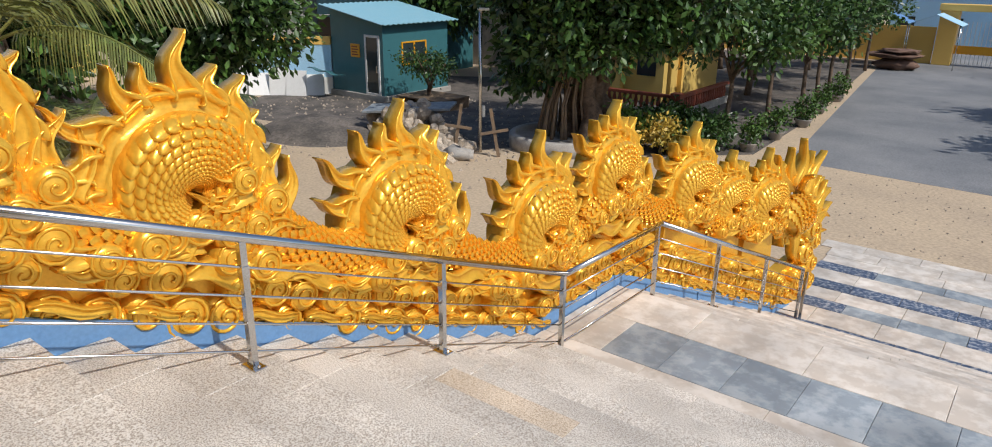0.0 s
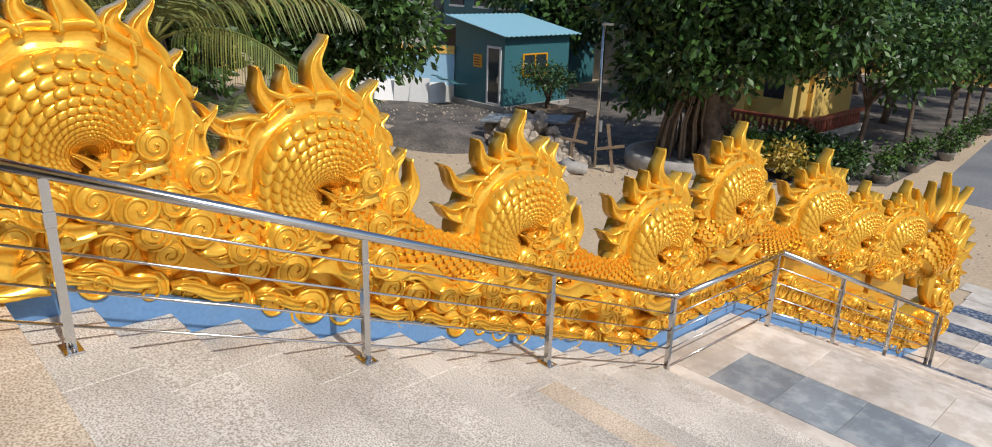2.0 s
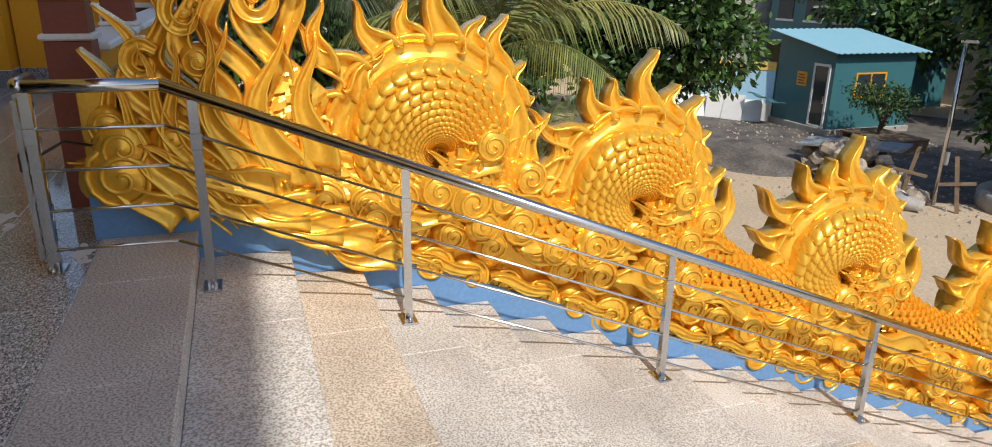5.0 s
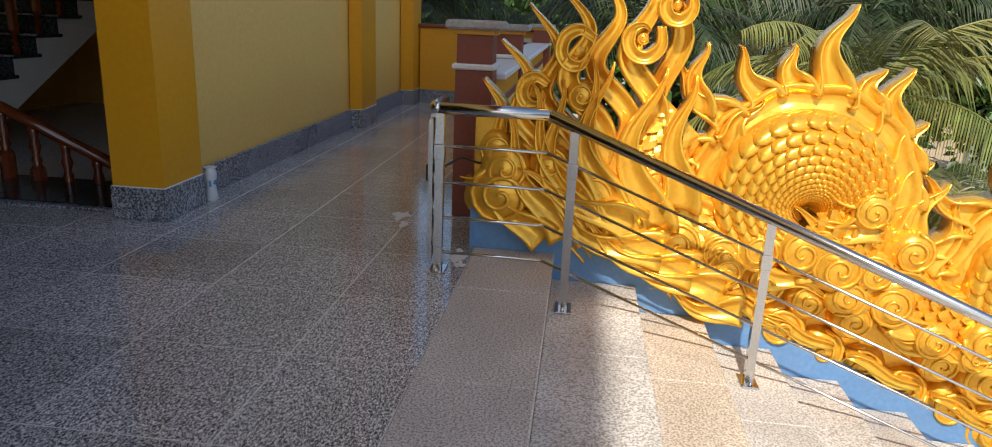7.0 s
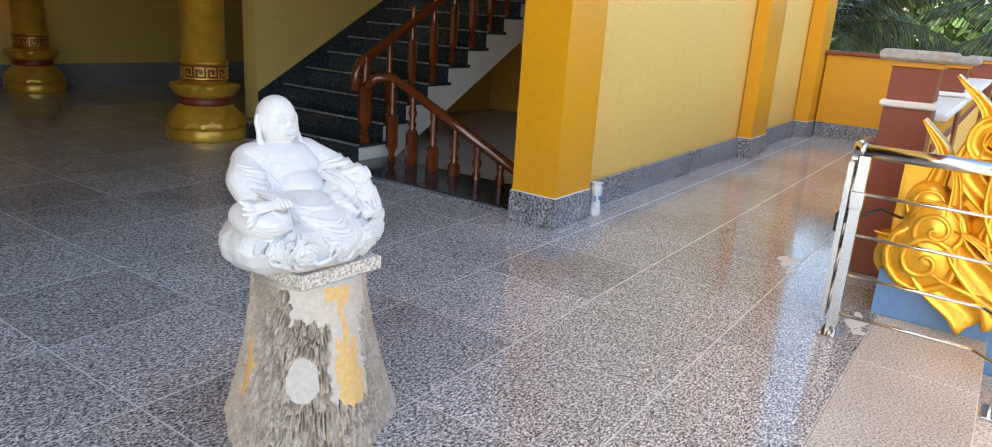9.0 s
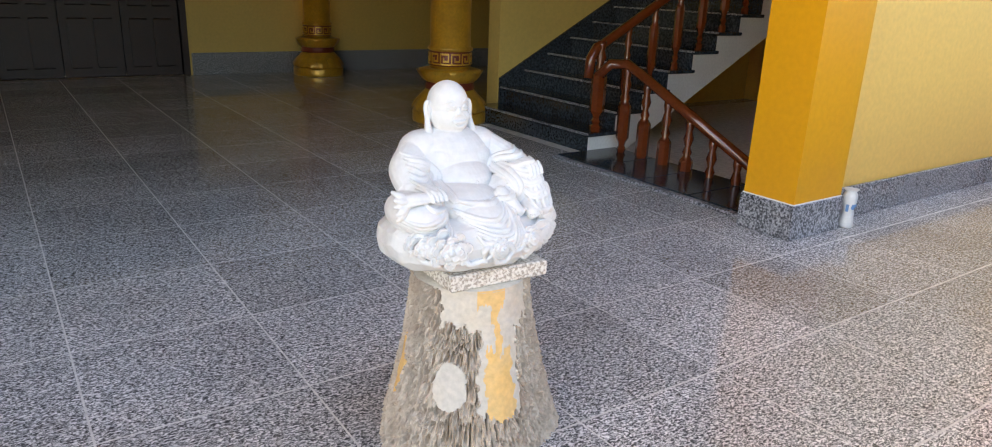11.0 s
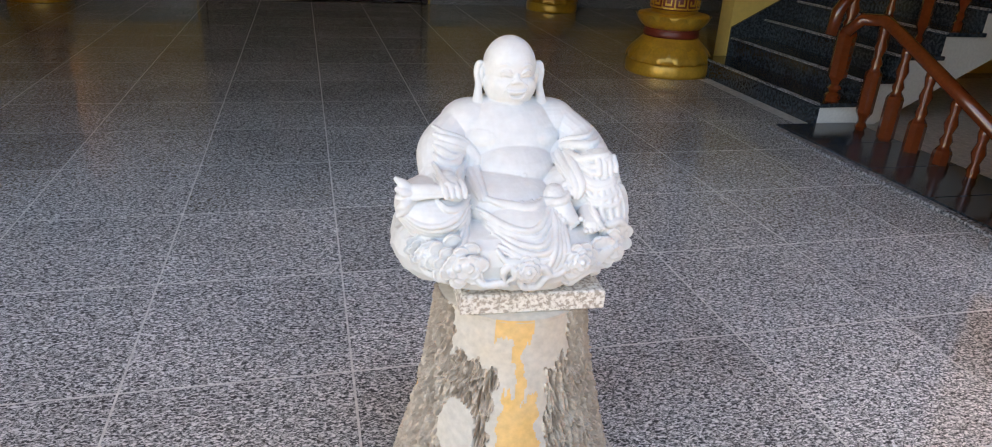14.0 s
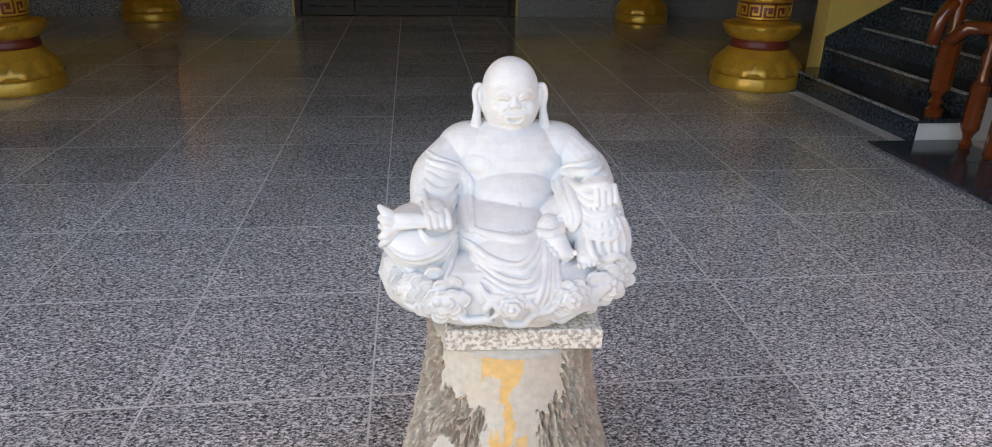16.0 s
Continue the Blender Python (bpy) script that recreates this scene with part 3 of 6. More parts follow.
rail = thing("stair_railing", "red-brown lacquered railing with turned balusters beside the inner stair", "railing")
rise_path, fall_path = [], []
for i in range(10):
    rise_path.append((-4.86 - 0.30 * i, SY1 - 0.07, 0.165 * (i + 1) + 0.72))
part("newel_post", baluster_mesh(0.86), LACQUER, rail, at=pose(-4.84, SY1 - 0.05, 0.165) @ Matrix.Diagonal((1.5, 1.5, 0.88, 1)))
for i in range(1, 10):
    part("baluster", baluster_mesh(0.72) if i == 1 else bal, LACQUER, rail, at=pose(-4.86 - 0.30 * i, SY1 - 0.07, 0.165 * (i + 1)))
    bal = rail.children[-1].data
part("handrail", MB().tube([(-4.72, SY1 - 0.06, 0.62), (-4.74, SY1 - 0.06, 0.78), (-4.80, SY1 - 0.06, 0.87)] + rise_path, 0.042, 10), LACQUER, rail, "rounded lacquered handrail")
for i in range(7):
    y = -4.50 + 0.235 * i
    zt = 0.69 - 0.445 * (y + 4.35)
    part("baluster", baluster_mesh(0.78, 0.0), LACQUER, rail, at=pose(-4.90, y, zt - 0.80) @ Matrix.Diagonal((1.25, 1.25, 1, 1)))
part("handrail", MB().tube([(-4.74, -4.66, 0.66), (-4.80, -4.60, 0.75), (-4.89, -4.50, 0.755), (-4.90, -4.35, 0.69), (-4.90, -2.8, 0.0)], 0.042, 10), LACQUER, rail)

# ---- ceramic pot by the pillar ----
pot = thing("ceramic_vase", "small white ceramic vase with blue brush marks beside the pillar", "vase", at=pose(-4.775, -2.405, 0))
part("body", MB().lathe([(0.035, 0), (0.045, 0.01), (0.04, 0.05), (0.032, 0.12), (0.042, 0.18), (0.04, 0.21), (0.03, 0.225), (0.045, 0.24), (0.04, 0.24)], 0, 0, 18), MARBLE, pot)
for a in (20, 70, 110):
    part("brush_mark", MB().box(0.032, 0.0415, -0.008, 0.008, 0.1 + a * 0.0003, 0.15, 0.001), BLUE, pot, "blue brush mark", at=pose(0, 0, 0, 0, 0, a))

for cx, cy, r, sd in ((-4.75, -1.05, 0.10, 1), (-4.55, -0.98, 0.06, 2), (-4.0, -0.52, 0.10, 3), (-3.85, -0.50, 0.05, 4)):
    pts = [(cx + r * (1 + 0.5 * math.sin(3 * a + sd)) * math.cos(a), cy + 0.5 * r * (1 + 0.4 * math.sin(4 * a + sd * 2)) * math.sin(a)) for a in [i * math.pi / 12 for i in range(24)]]
    tagged(part("plaster_smear", MB().prism(pts, "z", 0.0005, 0.003), WHITE), "dried white plaster smear on the granite floor", "stain", "plaster smears")

# ---- first flight ----
stairs = tagged(new("stone_stairs"), "beige speckled granite stairs from the porch down to a landing", "stairs", kind="structure")
prof = [(FRONT, GROUND), (FRONT, -0.03), (0, -0.03)]
for k in range(1, 16):
    prof += [(nose_y(k - 1), -RISE * k - 0.03), (nose_y(k), -RISE * k - 0.03)]
prof += [(nose_y(15), LAND - 0.03), (8.1, LAND - 0.03)]
for k in range(1, N2):
    prof += [(8.1 + TREAD2 * (k - 1), LAND - RISE2 * k - 0.03), (8.1 + TREAD2 * k, LAND - RISE2 * k - 0.03)]
prof += [(8.1 + TREAD2 * (N2 - 1), GROUND)]
part("core", MB().prism(prof, "x", -4.1, 4.2), GROUT, stairs, "mortar bed of the stairs")
rnd = random.Random(4)
for k in range(0, 16):
    y0, y1, z = (FRONT if k == 0 else nose_y(k - 1)), nose_y(k), -RISE * k
    xe = wall_x((y0 + y1) / 2) + 0.004
    xs, x = [xe], xe + 0.55 + 0.5 * rnd.random()
    while x < 3.9:
        xs.append(x)
        x += 0.95 + 0.25 * rnd.random()
    xs.append(4.2)
    for a, b in zip(xs, xs[1:]):
        m = STEP_O if (k == 2 or rnd.random() < 0.05) and k else STEP_G
        part("tread_slab", MB().box(a + 0.0015, b - 0.0015, y0 + (0.002 if k else 0.0), y1 + 0.008, z - 0.028, z, 0.004), m, stairs)
        part("riser_slab", MB().box(a + 0.002, b - 0.002, y1 - 0.016, y1 + 0.002, z - RISE + 0.001, z - 0.029), m, stairs)
# landing
y = nose_y(15) + 0.003
landing = tagged(new("landing"), "cream stone landing with a band of blue-grey slate", "landing", kind="structure")
for r0, r1, w, m in ((y, 6.52, 1.25, LAND_G), (6.523, 7.33, 0.64, SLATE), (7.333, 8.1, 1.25, LAND_G)):
    x = wall_x((r0 + r1) / 2) + 0.004
    if m is SLATE:
        part("slab", MB().box(x, -3.27, r0, r1, LAND - 0.028, LAND, 0.004), LAND_G, landing)
        x = -3.267
    while x < 4.2:
        x1 = min(4.2, x + w)
        part("slab", MB().box(x + 0.002, x1 - 0.002, r0 + 0.002, r1 - 0.002, LAND - 0.028, LAND, 0.004), m, landing)
        x = x1
lower = tagged(new("lower_stairs"), "cream stone lower stairs down to the yard", "stairs", kind="structure")
for k in range(1, N2):
    y0, y1, z = 8.1 + TREAD2 * (k - 1), 8.1 + TREAD2 * k, LAND - RISE2 * k
    x = wall_x((y0 + y1) / 2) + 0.004
    while x < 4.2:
        x1 = min(4.2, x + 1.3 + 0.2 * rnd.random())
        part("tread_slab", MB().box(x + 0.002, x1 - 0.002, y0 + 0.002, y1 + 0.008, z - 0.028, z, 0.004), LAND_G, lower)
        part("riser_slab", MB().box(x + 0.002, x1 - 0.002, y0 - 0.014, y0 + 0.001, z + 0.001, z + RISE2 - 0.029), LAND_G, lower)
        x = x1

# blue stringer wall
bw = MB()
ys = [-0.50] + [0.2 * i for i in range(0, 41)]
top = [0.24 if y < 0 else (0.16 - 0.40 * y if y < 6.4 else LAND + 0.16) for y in ys]
v, f = [], []
for y, z in zip(ys, top):
    for dx in (0.0, -0.55):
        v += [(wall_x(y) + dx, y, GROUND), (wall_x(y) + dx, y, z)]
for i in range(len(ys) - 1):
    a, b = 4 * i, 4 * i + 4
    f += [(a, b, b + 1, a + 1), (a + 2, a + 3, b + 3, b + 2), (a + 1, b + 1, b + 3, a + 3)]
f += [(0, 1, 3, 2)]
bw.add(v, f)
setting("stringer_wall", bw, BLUE, "blue painted stringer wall under the dragon", "wall")
bw = MB()
v, f = [], []
ys = [8.0 + 0.22 * i for i in range(0, 22)]
for y in ys:
    z = max(GROUND + 0.1, LAND + 0.16 - (y - 8.1) * RISE2 / TREAD2)
    for dx in (0.0, -0.5):
        v += [(wall_x(max(8.2, y)) + dx, y, GROUND - 0.05), (wall_x(max(8.2, y)) + dx, y, min(z, LAND + 0.16))]
for i in range(len(ys) - 1):
    a, b = 4 * i, 4 * i + 4
    f += [(a, b, b + 1, a + 1), (a + 2, a + 3, b + 3, b + 2), (a + 1, b + 1, b + 3, a + 3)]
f += [(4 * len(ys) - 4, 4 * len(ys) - 3, 4 * len(ys) - 1, 4 * len(ys) - 2)]
bw.add(v, f)
setting("stringer_wall_lower", bw, BLUE, "blue painted lower stringer wall", "wall")
for ypost in (6.5, 7.6, 8.7, 9.9):
    part("pilaster", MB().box(wall_x(ypost) - 0.02, wall_x(ypost) + 0.012, ypost - 0.02, ypost + 0.02, stair_z(ypost), stair_z(ypost) + 0.15), BLUE, bpy.data.objects["stringer_wall"])

# ---- steel railing ----
RH = 0.90
rl = thing("steel_railing", "brushed stainless steel railing with four thin bars", "railing")


def rail_z(y):
    if y < -0.05:
        return 0.865
    if y < 6.2:
        return 0.865 - (y + 0.05) * (0.865 - (LAND + RH)) / 6.25
    if y < 8.22:
        return LAND + RH
    return LAND + RH - (y - 8.22) * (LAND - GROUND) / 3.95


ends = [-0.60, -0.05, 6.2, 8.22, 12.05]
posts = [-0.60, 0.08, 1.07, 2.71, 4.42, 6.16, 8.14, 9.53, 10.85, 12.05, 12.2]
for a, b in zip(ends, ends[1:]):
    part("handrail", MB().tube([(rail_x(a), a, rail_z(a + 0.001)), (rail_x(b), b, rail_z(b - 0.001))], 0.031, 12), STEEL, rl)
    for j in range(4):
        d = 0.19 + 0.19 * j
        part("bar", MB().tube([(rail_x(a), a, rail_z(a + 0.001) - d), (rail_x(b), b, rail_z(b - 0.001) - d)], 0.008, 8), STEEL, rl)
part("elbow", MB().tube([(rail_x(-0.6), -0.6, 0.865), (rail_x(-0.6) - 0.02, -0.63, 0.866), (rail_x(-0.6) - 0.07, -0.64, 0.868), (rail_x(-0.6) - 0.3, -0.64, 0.868)], 0.031, 12), STEEL, rl)
for y in posts:
    x, zb, zt = rail_x(y), stair_z(y), rail_z(y) - 0.02
    p = part("post", MB().box(x - 0.022, x + 0.022, y - 0.022, y + 0.022, zb, zt, 0.003), STEEL, rl)
    part("sleeve", MB().box(x - 0.026, x + 0.026, y - 0.026, y + 0.026, zt - 0.24, zt - 0.16, 0.003), STEEL, p)
    part("base_plate", MB().box(x - 0.075, x + 0.075, y - 0.045, y + 0.045, zb, zb + 0.012, 0.003), STEEL, p)
    for dx in (-0.055, 0.055):
        part("bolt", MB().lathe([(0.012, zb + 0.010), (0.012, zb + 0.024), (0.006, zb + 0.034)], x + dx, y, 6), STEEL, p)

# folded scissor gate behind the top post
gate = thing("folding_gate", "folded stainless steel scissor gate with a black lock and cable", "gate", at=pose(-3.80, -0.66, 0))
for i in range(6):
    x = -0.055 * i
    part("upright", MB().box(x - 0.011, x + 0.011, -0.012, 0.012, 0.04, 0.80 + 0.02 * (i % 2), 0.002), STEEL, gate)
for i in range(5):
    for k in range(4):
        part("lattice_bar", MB().tube([(-0.055 * i, 0.016, 0.12 + 0.17 * k), (-0.055 * (i + 1), 0.016, 0.24 + 0.17 * k)], 0.006, 6), STEEL, gate)
part("lock_box", MB().box(-0.12, -0.02, -0.03, 0.045, 0.46, 0.56, 0.01), BLACK, gate, "black lock box")
part("lock_plate", MB().box(-0.1, -0.06, -0.02, 0.03, 0.34, 0.45, 0.006), BLACK, gate)
part("cable", MB().tube([(-0.1, 0.05, 0.53), (-0.25, 0.12, 0.56), (-0.42, 0.2, 0.5), (-0.6, 0.2, 0.47)], 0.008, 6), BLACK, gate, "dark cable")
part("cable", MB().tube([(-0.25, 0.12, 0.45), (-0.42, 0.17, 0.40), (-0.5, 0.2, 0.44), (-0.65, 0.25, 0.46)], 0.005, 6), OCHRE, gate, "yellow cord")


# ---- the gilt dragon on the stringer wall, one mesh ----
DR = MB()
drnd = random.Random(11)


def dp(y, z, d=0.0):
    """A place on the dragon: along y, up z, d out of its face."""
    return (wall_x(y) - 0.20 + d, y, z)


def ribbon(pts, widths, d0=0.08, thick=0.06, back=0.10, rim=True):
    """A carved band with raised rims along a spine of (y, z)."""
    prof_u = (-1, -0.92, -0.74, -0.48, 0, 0.48, 0.74, 0.92, 1) if rim else (-1, -0.8, -0.45, 0, 0.45, 0.8, 1)
    prof_d = (0.0, 0.85, 1.0, 0.38, 0.30, 0.38, 1.0, 0.85, 0.0) if rim else (0, 0.55, 0.9, 1.0, 0.9, 0.55, 0)
    m, n = len(prof_u), len(pts)
    v, f = [], []
    for i, (y, z) in enumerate(pts):
        y0, z0 = pts[max(i - 1, 0)]
        y1, z1 = pts[min(i + 1, n - 1)]
        L = math.hypot(y1 - y0, z1 - z0) or 1
        ny, nz = -(z1 - z0) / L, (y1 - y0) / L
        w = widths[i]
        s = min(1.0, 0.35 + w / (max(widths) or 1))
        for u, d in zip(prof_u, prof_d):
            v.append(dp(y + ny * w * u, z + nz * w * u, d0 + d * thick * s))
        v.append(dp(y + ny * w, z + nz * w, d0 - back))
        v.append(dp(y - ny * w, z - nz * w, d0 - back))
    k = m + 2
    for i in range(n - 1):
        for j in range(k):
            f.append((i * k + j, i * k + (j + 1) % k, (i + 1) * k + (j + 1) % k, (i + 1) * k + j))
    f.append(tuple(range(k - 1, -1, -1)))
    f.append(tuple((n - 1) * k + j for j in range(k)))
    DR.add(v, f, True)


def flame(y, z, ang, length, w, curl=0.5, d0=0.08, thick=0.05, wave=0.25):
    """A pointed flame tongue with a flared root that starts at (y, z), leans to ang degrees and waves."""
    pts, ws, a = [], [], math.radians(ang)
    n = 17
    for i in range(n):
        u = i / (n - 1)
        pts.append((y, z))
        ws.append(w * (0.86 * (1 - u) ** 0.85 + 0.60 * math.exp(-(u / 0.26) ** 2) + 0.14 * math.sin(math.pi * min(1, u * 1.3)) ** 2) + 0.004)
        aa = a + curl * (u - 0.3) + wave * math.sin(u * 6.6)
        y, z = y + math.cos(aa) * length / (n - 1), z + math.sin(aa) * length / (n - 1)
    ribbon(pts, ws, d0, thick, 0.09)


def swirl(y, z, r, d0=0.12, turn=1, bulge=0.55, turns=2.1):
    """A cloud curl: a dome with a spiral ridge on it."""
    seg, rings = 18, 4
    v, f = [], []
    for j in range(rings + 1):
        q = j / rings * math.pi / 2
        for i in range(seg):
            a = 2 * math.pi * i / seg
            rr = r * math.cos(q) * (1 + 0.03 * math.sin(a * 3 + y * 9))
            v.append(dp(y + rr * math.cos(a), z + rr * math.sin(a), d0 + r * bulge * math.sin(q)))
    for i in range(seg):
        a = 2 * math.pi * i / seg
        v.append(dp(y + r * math.cos(a), z + r * math.sin(a), d0 - 0.14))
    for j in range(rings):
        f += [(j * seg + i, j * seg + (i + 1) % seg, (j + 1) * seg + (i + 1) % seg, (j + 1) * seg + i) for i in range(seg)]
    b = (rings + 1) * seg
    f += [(b + i, b + (i + 1) % seg, (i + 1) % seg, i) for i in range(seg)]
    DR.add(v, f, True)
    pts, rad = [], []
    n = 34
    a0 = drnd.random() * 6
    for i in range(n):
        u = i / (n - 1)
        rr = r * (0.93 - 0.88 * u)
        a = a0 + turn * turns * 2 * math.pi * u ** 0.85
        dome = math.sqrt(max(0.0, 1 - (rr / r) ** 2))
        pts.append(dp(y + rr * math.cos(a), z + rr * math.sin(a), d0 + r * bulge * dome + r * 0.05))
        rad.append(r * (0.105 - 0.04 * u))
    DR.tube(pts, rad, 5)


def scaled(path, rads, flat=0.75, size=0.075, side=1.0):
    """A scaly body along (y, z, d): a tube covered with overlapping pointed scales."""
    pts = [Vector((y, z)) for y, z, d in path]
    n = len(path)
    v, f = [], []
    seg = 14
    frames = []
    for i in range(n):
        t = (pts[min(i + 1, n - 1)] - pts[max(i - 1, 0)]).normalized()
        nn = Vector((-t.y, t.x))
        frames.append((t, nn))
        y, z, d = path[i]
        for k in range(seg):
            a = 2 * math.pi * k / seg
            v.append(dp(y + nn.x * math.cos(a) * rads[i], z + nn.y * math.cos(a) * rads[i], d + math.sin(a) * rads[i] * flat))
    for i in range(n - 1):
        f += [(i * seg + k, i * seg + (k + 1) % seg, (i + 1) * seg + (k + 1) % seg, (i + 1) * seg + k) for k in range(seg)]
    f += [tuple(range(seg)), tuple((n - 1) * seg + k for k in range(seg))]
    DR.add(v, f, True)
    # scales
    acc, row, last = 0.0, 0, None
    for i in range(1, n):
        acc += (pts[i] - pts[i - 1]).length
        if last is not None and acc - last < size * 0.62:
            continue
        last = acc
        row += 1
        r = rads[i]
        cnt = max(5, int(math.pi * r * 0.9 / (size * 0.8)))
        y, z, d = path[i]
        t, nn = frames[i]
        for j in range(cnt):
            a = math.pi * (j + (0.5 if row % 2 else 0.0)) / cnt
            if a < 0.06 or a > math.pi - 0.06:
                continue

            def at(s, along, lift):
                """s across, along the body, lift from the skin."""
                aa = a + s
                R = r + lift
                # narrower on the inside of a bend
                cy, cz = y + nn.x * math.cos(aa) * R, z + nn.y * math.cos(aa) * R
                return dp(cy - t.x * along, cz - t.y * along, d + math.sin(aa) * (r * flat + lift))
            h = math.pi / cnt * 0.54
            L = size * 1.12
            DR.add([at(-h * 0.75, -L * 0.35, 0.002), at(h * 0.75, -L * 0.35, 0.002), at(h, L * 0.25, 0.017), at(h * 0.6, L * 0.58, 0.030), at(0, L * 0.86, 0.036), at(-h * 0.6, L * 0.58, 0.030), at(-h, L * 0.25, 0.017), at(0, L * 0.2, 0.025),
                    at(h * 0.6, L * 0.56, -0.004), at(0, L * 0.74, -0.004), at(-h * 0.6, L * 0.56, -0.004), at(h, L * 0.2, -0.006), at(-h, L * 0.2, -0.006)],
                   [(7, 0, 1), (7, 1, 2), (7, 2, 3), (7, 3, 4), (7, 4, 5), (7, 5, 6), (7, 6, 0), (3, 8, 9, 4), (4, 9, 10, 5), (2, 11, 8, 3), (6, 5, 10, 12)])


def fan(yc, zc, R, d0=0.10, bulge=0.27, q=0.85):
    """The scaly arch of the body: overlapping rounded scales that shrink towards the eye of the coil."""
    fy, fz = yc + 0.10 * R, zc - 0.14 * R
    a0, a1 = math.radians(-34), math.radians(232)

    def reach(a):
        """From the coil's eye to the crest at angle a."""
        c, s_ = math.cos(a), math.sin(a)
        b = 0.10 * R * c - 0.14 * R * s_
        return -b + math.sqrt(max(0.0, b * b + (1.0 * R) ** 2 - (0.10 * R) ** 2 - (0.14 * R) ** 2))

    def skin(p, a, lift=0.0):
        """p: share of the way from the eye to the crest."""
        r = p * reach(a)
        prof = math.sqrt(max(0.0, 1 - ((p - 0.58) / 0.585) ** 2))
        return dp(fy + r * math.cos(a), fz + r * math.sin(a), d0 + bulge * R * 2.0 * prof * (0.62 + 0.38 * math.sin(max(0.0, min(math.pi, a)))) + lift)

    n, m = 44, 12
    v, f = [], []
    for i in range(n + 1):
        a = a0 + (a1 - a0) * i / n
        v += [skin(0.02 + 0.98 * j / m, a, -0.012 * R) for j in range(m + 1)]
    f = [(i * (m + 1) + j, i * (m + 1) + j + 1, (i + 1) * (m + 1) + j + 1, (i + 1) * (m + 1) + j) for i in range(n) for j in range(m)]
    DR.add(v, f, True)
    da = (1 - q) * 1.22
    rows = int((a1 - a0) / da)
    p, ring = 0.965, 0
    while p > 0.10:
        for k in range(rows):
            a = a0 + da * (k + 0.5 * (ring % 2))
            hw = p * (1 - q) * 0.60
            sz = p * R
            vs = []
            for l, wd, up in ((-0.35, 0.75, 0.0), (0.15, 1.0, 0.030), (0.62, 0.96, 0.062), (0.95, 0.66, 0.080), (1.14, 0.24, 0.084)):
                for s_ in (-1, -0.5, 0, 0.5, 1):
                    vs.append(skin(p + hw * wd * s_, a + l * da, (up + 0.040 * (1 - s_ * s_)) * sz))
            # turned-down rim
            rim = [(0.15, -1.0), (0.62, -0.98), (0.97, -0.68), (1.16, -0.24), (1.16, 0.24), (0.97, 0.68), (0.62, 0.98), (0.15, 1.0)]
            top = [5, 10, 15, 20, 24, 19, 14, 9]
            vs += [skin(p + hw * w_, a + l * da, -0.02 * sz) for l, w_ in rim]
            fs = [(r_ * 5 + c, r_ * 5 + c + 1, r_ * 5 + c + 6, r_ * 5 + c + 5) for r_ in range(4) for c in range(4)]
            fs += [(top[c], top[c + 1], 25 + c + 1, 25 + c) for c in range(3)] + [(top[c], top[c + 1], 25 + c + 1, 25 + c) for c in range(4, 7)]
            fs += [(20, 21, 28), (21, 22, 28), (22, 29, 28), (22, 23, 29), (23, 24, 29)]
            DR.add(vs, fs, True)
        p *= q
        ring += 1


def base_line(y):
    if y < 0.1:
        return 0.12 - 0.3 * y if y > -0.3 else 0.2
    if y < 6.4:
        return 0.08 - 0.405 * y
    if y < 8.1:
        return LAND + 0.14
    return max(GROUND + 0.05, LAND + 0.14 - (y - 8.1) * 0.44)


HUMPS = [(1.34, 0.44, 0.47), (2.70, 0.02, 0.44), (4.50, -0.66, 0.46), (6.48, -1.28, 0.48), (7.90, -1.04, 0.44), (9.58, -1.54, 0.43), (10.55, -1.93, 0.38), (11.55, -2.18, 0.43)]

# backing that carries the carving
ys = [-0.5 + 0.1 * i for i in range(138)]
v, f = [], []
for y in ys:
    zb = base_line(y) + 0.05
    zt = zb + 0.62 + 0.08 * math.sin(y * 4.0)
    for yc, zc, R in HUMPS:
        if abs(y - yc) < R * 1.0:
            zt = max(zt, zc + 0.55 * math.sqrt(max(0, R * R - (y - yc) ** 2)))
    if y < 0.3:
        zt = max(zt, 0.55)
    for d in (0.10, -0.12):
        v += [dp(y, zb, d), dp(y, zt, d)]
for i in range(len(ys) - 1):
    a, b = 4 * i, 4 * i + 4
    f += [(a, b, b + 1, a + 1), (a + 2, a + 3, b + 3, b + 2), (a + 1, b + 1, b + 3, a + 3), (a, a + 2, b + 2, b)]
f += [(0, 1, 3, 2), (4 * len(ys) - 4, 4 * len(ys) - 3, 4 * len(ys) - 1, 4 * len(ys) - 2)]
DR.add(v, f)

